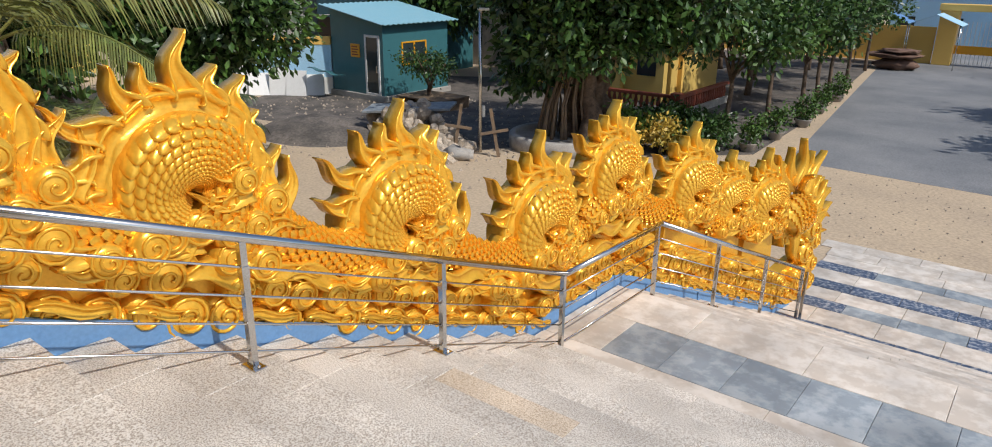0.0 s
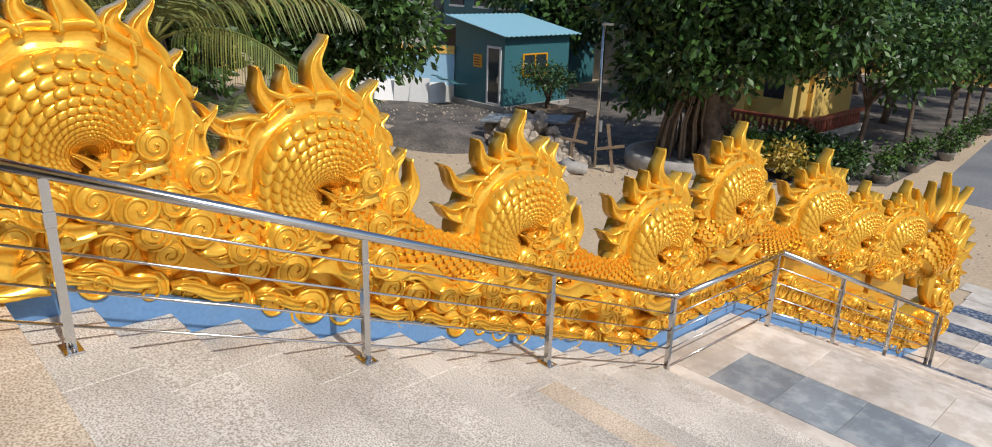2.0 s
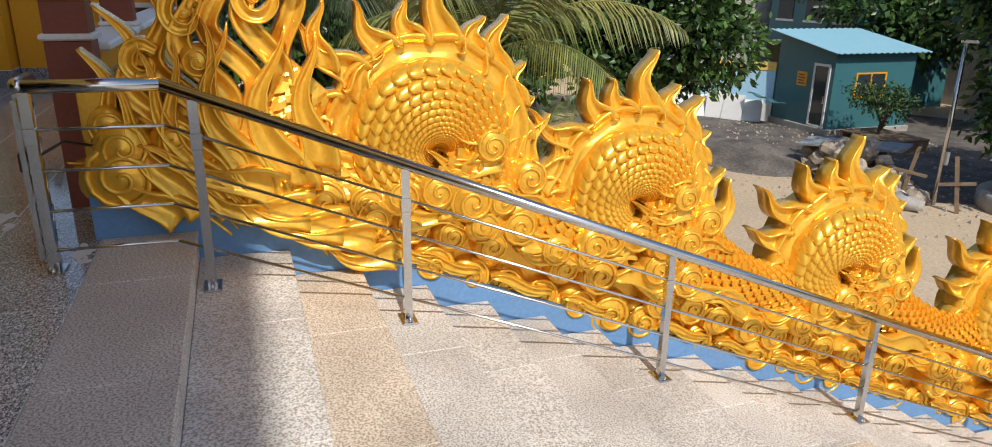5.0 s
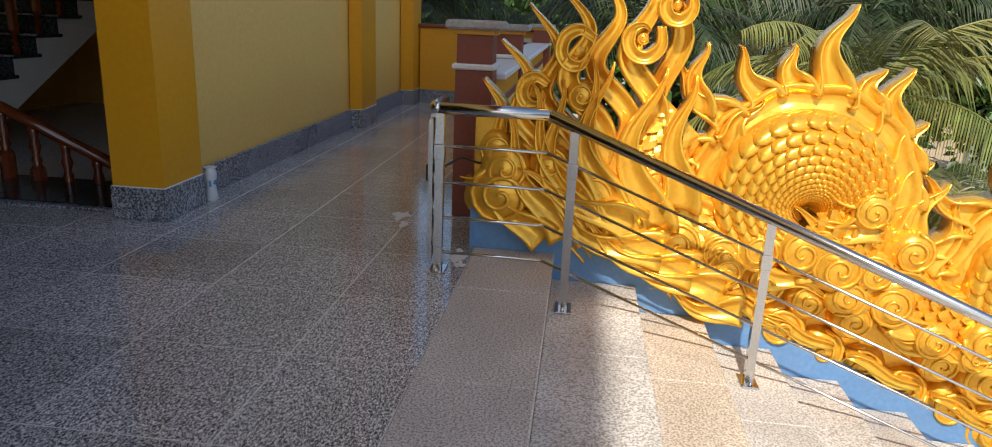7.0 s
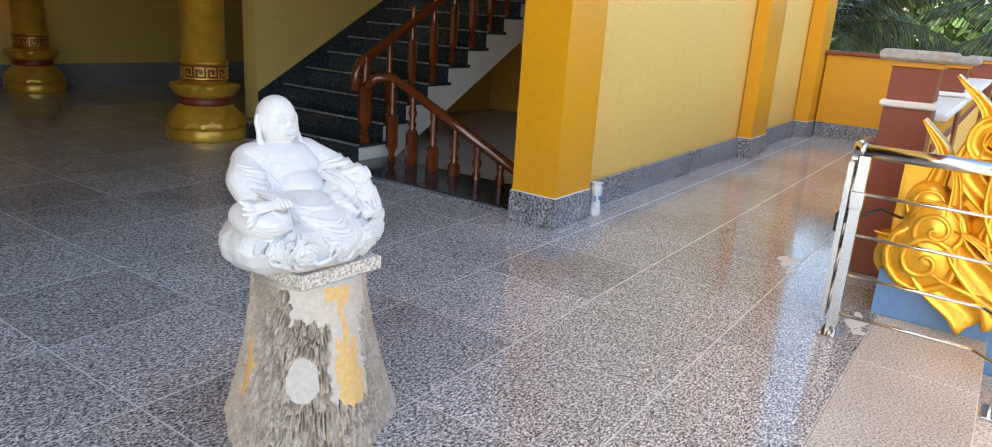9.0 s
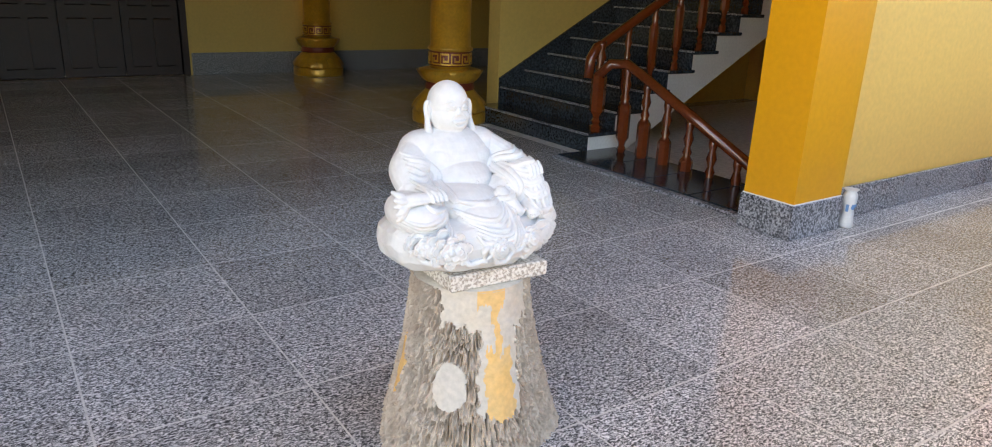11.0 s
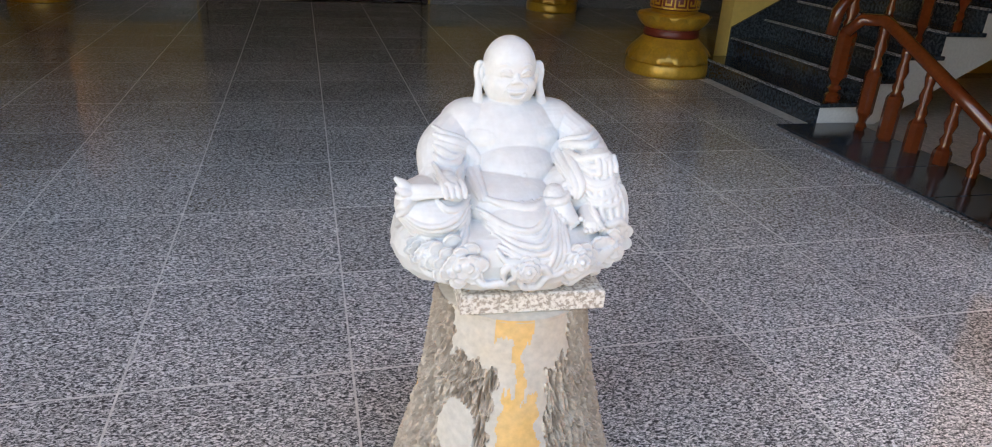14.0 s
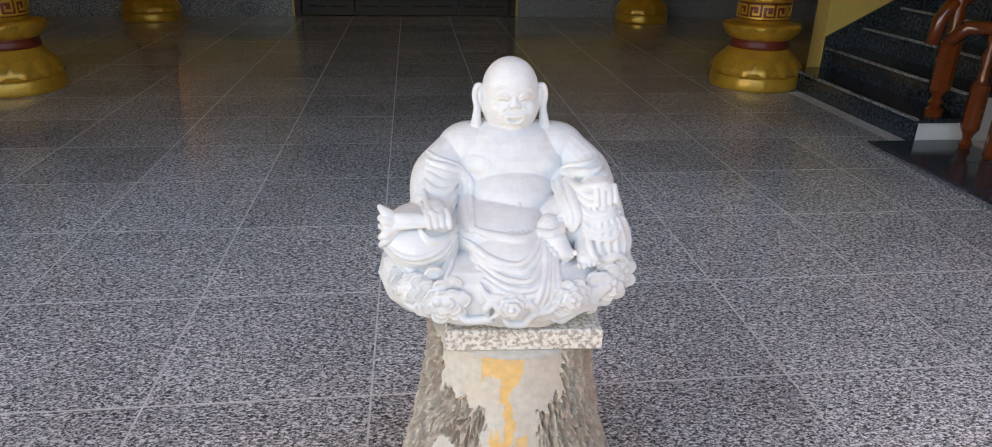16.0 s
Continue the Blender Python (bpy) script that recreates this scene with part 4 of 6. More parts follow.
for hi, (yc, zc, R) in enumerate(HUMPS):
    fan(yc, zc, 0.96 * R)
    # the body comes out under the coil's eye and dives behind the clouds
    path = [(yc + (0.18 + 0.62 * u + 0.10 * math.sin(u * 3)) * R, zc - (0.22 + 1.05 * u) * R, 0.20) for u in [i / 17 for i in range(18)]]
    scaled(path, [R * (0.20 + 0.16 * math.sin(math.pi * min(1.0, 0.2 + i / 20))) for i in range(18)], 0.55, 0.072 * R / 0.47)
    # body running on behind the clouds to the next arch
    if hi + 1 < len(HUMPS):
        yn, zn, Rn = HUMPS[hi + 1]
        ya, za = yc + 0.52 * R, zc - 0.25 * R
        yb, zb = yn - 0.5 * Rn, zn - 0.42 * Rn
        path, rads = [], []
        for i in range(28):
            u = i / 27
            sag = -0.22 * math.sin(math.pi * u)
            path.append((ya + (yb - ya) * u, za + (zb - za) * u + sag, 0.12))
            rads.append(0.17)
        scaled(path, rads, 0.6, 0.075)
    # smooth crest band with a raised lip, and flame tongues that grow out of it
    pts = []
    for i in range(48):
        a = math.radians(218 - 246 * i / 47)
        q = 1.14 + 0.022 * math.sin(a * 11)
        pts.append((yc + q * R * math.cos(a), zc + q * R * math.sin(a)))
    yl, zl = pts[-1]
    for i in range(1, 12):
        pts.append((yl + 0.030 * i + 0.015 * math.sin(i), zl - 0.062 * i * R / 0.5))
    ribbon(pts, [0.180 * R * (0.5 + 0.5 * min(1, i / 6)) for i in range(len(pts))], 0.11, 0.055, 0.18)
    lip = [(yc + 0.985 * R * math.cos(a), zc + 0.985 * R * math.sin(a)) for a in [math.radians(216 - 242 * i / 39) for i in range(40)]]
    ribbon(lip, [0.034 * R] * 40, 0.16, 0.06, 0.1, rim=False)
    spec = [(206, 0.46, 184), (184, 0.50, 168), (160, 0.62, 158), (138, 0.92, 136), (116, 0.62, 116), (99, 0.56, 104), (80, 0.92, 92), (60, 0.54, 74), (41, 0.66, 76), (21, 0.52, 72), (0, 0.56, 72), (-22, 0.50, 70)]
    for k, (a, L, dirn) in enumerate(spec):
        ar = math.radians(a)
        flame(yc + 1.18 * R * math.cos(ar), zc + 1.17 * R * math.sin(ar), dirn + drnd.uniform(-7, 7), L * drnd.uniform(0.92, 1.12) * R * 1.12, 0.165 * R, 0.5 if a > 130 else 0.2 if a > 95 else -0.25, 0.09, 0.085, 0.62 if k % 2 else 0.5)
    for k in range(3):
        y_, z_ = pts[50 + 4 * k]
        flame(y_ + 0.02, z_, 64 + 8 * k, 0.46 * R, 0.13 * R, 0.3, 0.10, 0.08, 0.5)
    # broad leaf tongue with a curl beside the coil's eye
    sw_y, sw_z = yc + 0.70 * R, zc - 0.06 * R
    swirl(sw_y, sw_z, 0.105 * R / 0.47, 0.30, 1, 0.4)
    flame(sw_y + 0.04, sw_z - 0.13 * R, 180, 1.02 * R, 0.16 * R, -0.7, 0.27, 0.06, 0.45)
    flame(sw_y + 0.02, sw_z + 0.12 * R, 158, 0.80 * R, 0.12 * R, -0.3, 0.26, 0.06, 0.5)
    flame(sw_y - 0.05, sw_z - 0.30 * R, 188, 0.80 * R, 0.11 * R, 0.5, 0.26, 0.05, -0.5)
    swirl(yc + 1.28 * R, zc - 0.55 * R, 0.12, 0.20, -1)
    flame(yc + 1.2 * R, zc - 0.5 * R, 58, 0.42 * R / 0.47, 0.08, 0.4, 0.12, 0.06, 0.5)
    flame(yc + 1.42 * R, zc - 0.75 * R, 66, 0.45 * R / 0.47, 0.08, 0.3, 0.12, 0.06, -0.5)
    for dy, dz, r in ((-0.40, -0.66, 0.15), (0.02, -0.62, 0.16), (0.42, -0.78, 0.17), (0.78, -0.80, 0.14), (-0.72, -0.92, 0.13)):
        swirl(yc + dy * R * 1.1, zc + dz * R, r * R / 0.55, 0.22 + drnd.uniform(0, 0.05), 1 if dy < 0.2 else -1)
    for k in range(5):
        flame(yc + (-0.8 + 0.42 * k) * R, zc - (0.85 + 0.1 * (k % 2)) * R, drnd.choice((12, 165, -20, 190)), 0.5 * R / 0.5, 0.055, drnd.uniform(-1, 1), 0.22, 0.05, 0.5)

# flowing bands across the middle
for k in range(40):
    y = 0.2 + 11.6 * k / 40 + drnd.uniform(-0.1, 0.1)
    z = base_line(y) + drnd.uniform(0.42, 0.72)
    L, amp, ph = drnd.uniform(0.45, 0.8), drnd.uniform(0.03, 0.06), drnd.random() * 6
    sl = -0.38 if y < 6.3 or y > 8.1 else 0.0
    pts = [(y + L * u / 9, z + sl * L * u / 9 + amp * math.sin(ph + u * 0.75)) for u in range(10)]
    ribbon(pts, [0.078 * math.sin(math.pi * (0.08 + 0.84 * u / 9)) + 0.006 for u in range(10)], 0.15 + drnd.uniform(0, 0.07), 0.045, 0.1)

# rows of cloud curls along the foot
y = -0.42
while y < 13.1:
    b = base_line(y)
    r = drnd.uniform(0.13, 0.18)
    swirl(y, b + r * 0.72, r, 0.10 + drnd.uniform(0, 0.04), drnd.choice((1, -1)), 0.5)
    r2 = drnd.uniform(0.10, 0.15)
    if drnd.random() < 0.9:
        swirl(y + 0.12, b + 0.30 + drnd.uniform(-0.03, 0.06), r2, 0.16 + drnd.uniform(0, 0.06), drnd.choice((1, -1)), 0.55)
    if drnd.random() < 0.7:
        ribbon([(y - 0.12 + 0.06 * i, b + 0.20 - 0.024 * i + 0.02 * math.sin(i * 1.1)) for i in range(8)], [0.035 * math.sin(math.pi * (0.1 + 0.8 * i / 7)) + 0.005 for i in range(8)], 0.2, 0.035, 0.1)
    if drnd.random() < 0.55 and y > 0.9:
        swirl(y + 0.05, b + 0.50 + drnd.uniform(-0.05, 0.08), drnd.uniform(0.09, 0.14), 0.20 + drnd.uniform(0, 0.06), drnd.choice((1, -1)), 0.5)
        flame(y + 0.08, b + 0.46 + drnd.uniform(-0.05, 0.08), drnd.choice((-14, -30, 172, 158)), drnd.uniform(0.3, 0.5), 0.06, drnd.uniform(-0.8, 0.8), 0.22, 0.05, 0.5)
    y += 0.25

# tail: scaly root and a sheaf of tall flames
path = [(0.98 - 0.9 * u + 0.16 * math.sin(u * 3), -0.14 + 0.40 * u * u + 0.12 * u, 0.12) for u in [i / 26 for i in range(27)]]
scaled(path, [0.20] * 27, 0.6, 0.075)
path = [(0.86 - 0.34 * math.sin(u * 2.6), 0.06 + 0.75 * u, 0.10) for u in [i / 26 for i in range(27)]]
scaled(path, [0.21 - 0.06 * i / 26 for i in range(27)], 0.6, 0.075)


def strand(pts, w, d0, thick=0.055):
    """A fat smooth strand of the tail through (y, z), tapering to its tip."""
    P = [Vector(p) for p in pts]
    P = [P[0] * 2 - P[1]] + P + [P[-1] * 2 - P[-2]]
    out = []
    for i in range(len(pts) - 1):
        a, b, c, d = P[i:i + 4]
        for k in range(8 if i < len(pts) - 2 else 9):
            t = k / 8
            out.append(0.5 * (2 * b + (c - a) * t + (2 * a - 5 * b + 4 * c - d) * t * t + (3 * b - a - 3 * c + d) * t ** 3))
    n = len(out)
    ribbon([(q.x, q.y) for q in out], [w * min(1.0, 0.55 + 2.0 * i / n, 2.6 * (n - 1 - i) / n) + 0.005 for i in range(n)], d0, thick, 0.12, rim=True)


# crest flames up the scaly root
for y, z, a, L in ((0.74, 0.86, 84, 0.40), (0.90, 0.68, 52, 0.34), (0.98, 0.50, 40, 0.30), (1.00, 0.32, 30, 0.28)):
    flame(y, z, a, L, 0.065, 0.4, 0.12, 0.08, 0.6)
# long strands that rise from the root, cross and roll over at the top
for k, (w, d0, pts) in enumerate((
        (0.070, 0.10, [(0.55, 0.15), (0.62, 0.55), (0.50, 0.90), (0.62, 1.25), (0.52, 1.55), (0.66, 1.80)]),
        (0.075, 0.16, [(0.48, 0.05), (0.42, 0.50), (0.52, 0.85), (0.34, 1.15), (0.46, 1.45), (0.36, 1.72)]),
        (0.070, 0.12, [(0.40, 0.05), (0.30, 0.45), (0.38, 0.80), (0.16, 1.08), (0.28, 1.36), (0.12, 1.62)]),
        (0.075, 0.18, [(0.32, 0.02), (0.18, 0.38), (0.24, 0.72), (0.02, 1.00), (0.12, 1.28), (-0.08, 1.52)]),
        (0.070, 0.12, [(0.25, 0.0), (0.06, 0.34), (0.12, 0.62), (-0.12, 0.90), (-0.04, 1.16), (-0.22, 1.40)]),
        (0.065, 0.17, [(0.20, -0.02), (-0.04, 0.28), (0.0, 0.52), (-0.24, 0.78), (-0.20, 1.02), (-0.36, 1.20)]),
        (0.060, 0.12, [(0.15, -0.04), (-0.14, 0.22), (-0.14, 0.42), (-0.34, 0.62), (-0.34, 0.82), (-0.46, 0.98)]))):
    strand(pts, w * 0.82, d0)
# rolled loops near the top
for y, z, r, tr in ((0.06, 1.16, 0.11, 1), (0.40, 1.24, 0.11, -1), (-0.16, 0.92, 0.09, 1), (0.56, 1.42, 0.09, -1)):
    pts = [(y + r * (1 - 0.5 * i / 14) * math.cos(0.6 + tr * i * 0.44), z + 1.1 * r * (1 - 0.5 * i / 14) * math.sin(0.6 + tr * i * 0.44)) for i in range(15)]
    strand(pts[::2], 0.034, 0.20, 0.05)
    swirl(y, z, r * 0.32, 0.20, tr, 0.7)
# upright leaf blades in front
for y, z, a, L, w, c in ((0.56, 0.20, 94, 0.98, 0.095, -0.3), (0.40, 0.16, 102, 1.05, 0.095, 0.3), (0.24, 0.12, 108, 1.0, 0.09, -0.3), (0.08, 0.12, 116, 0.86, 0.085, 0.3), (0.68, 0.34, 86, 0.76, 0.08, 0.3), (-0.05, 0.10, 128, 0.66, 0.075, -0.3), (0.32, 0.30, 98, 0.9, 0.07, -0.4), (0.14, 0.28, 110, 0.8, 0.07, 0.4)):
    flame(y, z, a, L, w, c, 0.24, 0.08, 0.5)
# leaves that sweep back along the foot
for y, z, a, L, w, c in ((0.62, 0.10, 160, 0.85, 0.085, -0.5), (0.80, 0.0, 160, 0.80, 0.08, -0.4), (0.98, -0.10, 164, 0.72, 0.075, 0.4), (0.45, 0.22, 152, 0.75, 0.08, 0.5), (1.08, -0.20, 170, 0.50, 0.07, -0.6)):
    flame(y, z, a, L, w, c, 0.28, 0.07, 0.4)
for y, z, r, t in ((-0.32, 0.34, 0.19, 1), (0.70, 1.62, 0.12, -1), (-0.36, 0.60, 0.10, 1), (0.92, 0.10, 0.13, 1), (0.10, 0.92, 0.09, -1)):
    swirl(y, z, r, 0.20, t, 0.55)

# head at the foot, with a mane of flames, horns and a curled beard
hy, hz = 12.75, -2.75
path = [(hy - 0.6 + 0.5 * u, hz + 0.25 - 0.5 * (u - 0.5) ** 2, 0.1) for u in [i / 12 for i in range(13)]]
scaled(path, [0.34] * 13, 0.8, 0.085)
for k in range(18):
    a = 150 - 12.5 * k
    ar = math.radians(a)
    flame(hy - 0.35 + 0.42 * math.cos(ar), hz + 0.3 + 0.42 * math.sin(ar), a - 8, 0.55 + 0.14 * (k % 3), 0.10, 0.3, 0.02 + 0.05 * (k % 3), 0.07, 0.3 * (-1) ** k)
for k in range(9):
    a = 70 - 18 * k
    flame(hy + 0.1 + 0.3 * math.cos(math.radians(a)), hz + 0.25 * math.sin(math.radians(a)), a, 0.62, 0.11, -0.3, 0.12, 0.08, 0.3 * (-1) ** k)
for s in (-0.1, 0.25):
    DR.tube([dp(hy - 0.45, hz + 0.75, s), dp(hy - 0.62, hz + 0.98, s * 1.6), dp(hy - 0.75, hz + 1.06, s * 2.3), dp(hy - 0.95, hz + 1.10, s * 2.6)], [0.06, 0.05, 0.035, 0.01], 8)
for dy, dz, r in ((0.3, -0.15, 0.22), (0.5, -0.4, 0.16), (0.2, -0.55, 0.2), (0.45, -0.8, 0.18), (0.1, -1.0, 0.2), (0.4, -1.15, 0.18)):
    swirl(hy + dy, hz + dz, r, 0.12, 1, 0.7)
tagged(part("dragon_statue", DR, GOLD), "long gold painted dragon with scales, flames and cloud curls", "dragon statue")


# ---- laughing seated figure on a stump pedestal ----
def ball(mb, u, v, w, ru, rv, rw, seg=40, noise_amp=0.0):
    vs, fs = [], []
    rings = seg // 2
    for j in range(rings + 1):
        q = math.pi * j / rings
        for i in range(seg):
            a = 2 * math.pi * i / seg
            k = 1 + (noise_amp * noise.noise(Vector((math.cos(a) * 3, math.sin(a) * 3, q * 3 + u * 9))) if noise_amp else 0)
            vs.append((-(u + ru * k * math.sin(q) * math.cos(a)), w + rw * k * math.sin(q) * math.sin(a), v + rv * k * math.cos(q)))
    for j in range(rings):
        fs += [(j * seg + i, j * seg + (i + 1) % seg, (j + 1) * seg + (i + 1) % seg, (j + 1) * seg + i) for i in range(seg)]
    mb.add(vs, fs, True)


def cord(mb, pts, r, seg=12):
    """A smooth cord through (u, v, w)."""
    n = len(pts)
    rs = list(r) if hasattr(r, "__len__") else [r] * n
    P = [Vector(p) for p in pts]
    P = [P[0] * 2 - P[1]] + P + [P[-1] * 2 - P[-2]]
    out, rad = [], []
    for i in range(n - 1):
        a, b, c, d = P[i:i + 4]
        for k in range(6 if i < n - 2 else 7):
            t = k / 6
            q = 0.5 * (2 * b + (c - a) * t + (2 * a - 5 * b + 4 * c - d) * t * t + (3 * b - a - 3 * c + d) * t ** 3)
            out.append((-q.x, q.z, q.y))
            rad.append(rs[i] + (rs[i + 1] - rs[i]) * t)
    mb.tube(out, rad, seg)
    for e, rr in ((out[0], rad[0]), (out[-1], rad[-1])):
        ball(mb, -e[0], e[2], e[1], rr, rr, rr, 12)


fg = MB()
SKIN, CARVE, BASE_ON = [], [1.0], False


def flesh(u, v, w, ru, rv, rw):
    """A rounded body mass that later folds hug."""
    ball(fg, u, v, w, ru, rv, rw)
    SKIN.append((u, v, w, ru, rv, rw))


def limb(pts, rads):
    """A thick limb between points, remembered as flesh."""
    cord(fg, pts, rads, 20)
    for (p, q), (r0, r1) in zip(zip(pts, pts[1:]), zip(rads, rads[1:])):
        for k in range(7):
            t = k / 6
            c = [p[i] + (q[i] - p[i]) * t for i in range(3)]
            r = r0 + (r1 - r0) * t
            SKIN.append((*c, r, r, r))


def skin_w(u, v, fallback=0.0):
    """How far forward the body lies at (u, v)."""
    best = -1.0
    if BASE_ON and 0.0 < v < 0.145:
        for (q0, z0), (q1, z1) in zip(BRG[1:], BRG[2:]):
            if z0 <= v <= z1 and z1 > z0:
                q = q0 + (q1 - q0) * (v - z0) / (z1 - z0)
                if q > 0 and abs(u) < 0.27 * q:
                    best = 0.005 + 0.195 * math.sqrt(q * q - (u / 0.27) ** 2)
    for a, b, c, ra, rb, rc in SKIN:
        k = 1 - ((u - a) / ra) ** 2 - ((v - b) / rb) ** 2
        if k > 0:
            best = max(best, c + rc * math.sqrt(k))
    return best if best > -0.9 else fallback


def fold(pts, r, lift=0.0, fallback=0.0):
    """A crease ridge that follows the body through (u, v)."""
    fine, n = [], len(pts)
    P = [Vector(p) for p in pts]
    P = [P[0] * 2 - P[1]] + P + [P[-1] * 2 - P[-2]]
    for i in range(n - 1):
        a, b, c, d = P[i:i + 4]
        for k in range(5 if i < n - 2 else 6):
            t = k / 5
            fine.append(0.5 * (2 * b + (c - a) * t + (2 * a - 5 * b + 4 * c - d) * t * t + (3 * b - a - 3 * c + d) * t ** 3))
    r *= CARVE[0]
    ws = [skin_w(q.x, q.y, fallback) + lift + 0.55 * (CARVE[0] - 1) * r for q in fine]
    ws = [(ws[max(i - 1, 0)] + ws[i] * 2 + ws[min(i + 1, len(ws) - 1)]) / 4 for i in range(len(ws))]
    m = len(fine)
    path = [(-q.x, w, q.y) for q, w in zip(fine, ws)]
    rad = [r * min(1.0, 0.35 + 3.0 * min(i, m - 1 - i) / m) for i in range(m)]
    fg.tube(path, rad, 10)


def curl_fold(u, v, r, turns, r0, a0, lift=0.0):
    pts = []
    for i in range(int(turns * 10) + 1):
        a = a0 + i * 0.63
        q = r * (1 - 0.8 * i / (turns * 10))
        pts.append((u + q * math.cos(a), v + q * math.sin(a)))
    fold(pts, r0, lift)


# rock base: an uneven slab with a rounded, undercut rim
vs, fs = [], []
BS, BRG = 96, ((0.0, 0.0), (0.70, 0.0), (0.86, 0.012), (0.965, 0.04), (1.0, 0.075), (0.965, 0.108), (0.86, 0.128), (0.6, 0.14), (0.0, 0.145))
for q, z in BRG:
    for i in range(BS):
        a = 2 * math.pi * i / BS
        lob = 1 + 0.020 * math.sin(5 * a + 0.6) + 0.015 * math.sin(9 * a + 2)
        lump = 1 + 0.035 * noise.noise(Vector((4 * math.cos(a), 4 * math.sin(a), 22 * z)))
        vs.append((-(0.270 * q * lob * lump * math.cos(a)), 0.005 + 0.195 * q * lob * lump * math.sin(a), z + 0.012 * q * noise.noise(Vector((6 * math.cos(a) * q, 6 * math.sin(a) * q, 3)))))
for j in range(len(BRG) - 1):
    fs += [(j * BS + i, j * BS + (i + 1) % BS, (j + 1) * BS + (i + 1) % BS, (j + 1) * BS + i) for i in range(BS)]
fg.add(vs, fs, True)
BASE_ON = True
# trunk: shoulders, chest, belly
flesh(0.018, 0.235, -0.085, 0.150, 0.125, 0.105)
flesh(0.018, 0.290, -0.100, 0.120, 0.075, 0.080)
flesh(-0.064, 0.290, -0.095, 0.076, 0.062, 0.070)
flesh(0.115, 0.288, -0.095, 0.076, 0.062, 0.070)
flesh(-0.026, 0.274, -0.054, 0.076, 0.044, 0.062)
flesh(0.062, 0.274, -0.054, 0.076, 0.044, 0.062)
flesh(0.018, 0.224, -0.034, 0.100, 0.055, 0.096)
flesh(0.020, 0.335, -0.100, 0.060, 0.050, 0.055)
# head and face
flesh(0.020, 0.425, -0.100, 0.0600, 0.0660, 0.0640)
flesh(0.020, 0.385, -0.090, 0.0610, 0.0520, 0.0580)
for s in (-1, 1):
    flesh(0.022 + s * 0.028, 0.390, -0.058, 0.0220, 0.0190, 0.0190)
flesh(0.022, 0.352, -0.060, 0.0260, 0.0160, 0.0210)
flesh(0.022, 0.338, -0.078, 0.0440, 0.0160, 0.0330)
flesh(0.022, 0.403, -0.036, 0.0100, 0.0075, 0.0090)
cord(fg, [(0.022, 0.424, -0.041), (0.022, 0.414, -0.037), (0.022, 0.405, -0.034)], [0.003, 0.0045, 0.006])
for s in (-1, 1):
    ball(fg, 0.022 + s * 0.009, 0.400, -0.034, 0.0055, 0.0048, 0.0055, 12)
    fold([(0.022 + s * 0.011, 0.418), (0.022 + s * 0.023, 0.424), (0.022 + s * 0.036, 0.418)], 0.0040, 0.0012)
    fold([(0.022 + s * 0.012, 0.412), (0.022 + s * 0.024, 0.4165), (0.022 + s * 0.035, 0.411)], 0.0034, 0.0010)
    fold([(0.022 + s * 0.010, 0.431), (0.022 + s * 0.025, 0.4375), (0.022 + s * 0.041, 0.429)], 0.0030, -0.0008)
    fold([(0.022 + s * 0.013, 0.399), (0.022 + s * 0.024, 0.390), (0.022 + s * 0.028, 0.374)], 0.0030, -0.001)
    # long ears
    cord(fg, [(0.020 + s * 0.058, 0.425, -0.100), (0.020 + s * 0.070, 0.430, -0.098), (0.020 + s * 0.076, 0.412, -0.096), (0.020 + s * 0.072, 0.385, -0.092), (0.020 + s * 0.073, 0.362, -0.086), (0.020 + s * 0.074, 0.345, -0.080)], [0.006, 0.007, 0.007, 0.0075, 0.0105, 0.0145])
    ball(fg, 0.020 + s * 0.064, 0.400, -0.102, 0.009, 0.030, 0.014, 20)
    ball(fg, 0.020 + s * 0.074, 0.342, -0.080, 0.0155, 0.0175, 0.0125, 20)
# open smile: two lips with a gap
fold([(-0.002, 0.3835), (0.008, 0.3795), (0.022, 0.3785), (0.036, 0.3795), (0.046, 0.3835)], 0.0042, 0.0025)
fold([(0.000, 0.3800), (0.009, 0.3670), (0.022, 0.3635), (0.035, 0.3670), (0.044, 0.3800)], 0.0046, 0.0045)
# arm on the knee, hand and held cloth
limb([(-0.100, 0.280, -0.085), (-0.142, 0.245, -0.045), (-0.150, 0.205, 0.000)], [0.052, 0.054, 0.050])
limb([(-0.150, 0.205, 0.000), (-0.150, 0.205, 0.050), (-0.150, 0.222, 0.085)], [0.046, 0.030, 0.021])
flesh(-0.178, 0.160, 0.040, 0.082, 0.056, 0.095)
flesh(-0.150, 0.222, 0.098, 0.025, 0.017, 0.022)
for i in range(4):
    cord(fg, [(-0.168 + 0.0135 * i, 0.229, 0.108), (-0.165 + 0.0135 * i, 0.222, 0.126), (-0.163 + 0.0132 * i, 0.207, 0.129)], 0.0058)
cord(fg, [(-0.155, 0.215, 0.118), (-0.195, 0.218, 0.112), (-0.230, 0.212, 0.098)], [0.007, 0.012, 0.013])
cord(fg, [(-0.160, 0.207, 0.118), (-0.200, 0.207, 0.116), (-0.240, 0.198, 0.100)], [0.006, 0.008, 0.010])
for k in range(5):
    cord(fg, [(-0.222, 0.208, 0.100), (-0.245, 0.224 - 0.012 * k, 0.098 + 0.006 * (k % 2)), (-0.258, 0.232 - 0.018 * k, 0.088 + 0.008 * (k % 2))], [0.011, 0.011, 0.006])
# lap and hanging cloth
flesh(-0.018, 0.165, 0.035, 0.112, 0.060, 0.085)
flesh(0.005, 0.125, 0.100, 0.095, 0.062, 0.065)
flesh(0.028, 0.092, 0.150, 0.066, 0.046, 0.048)
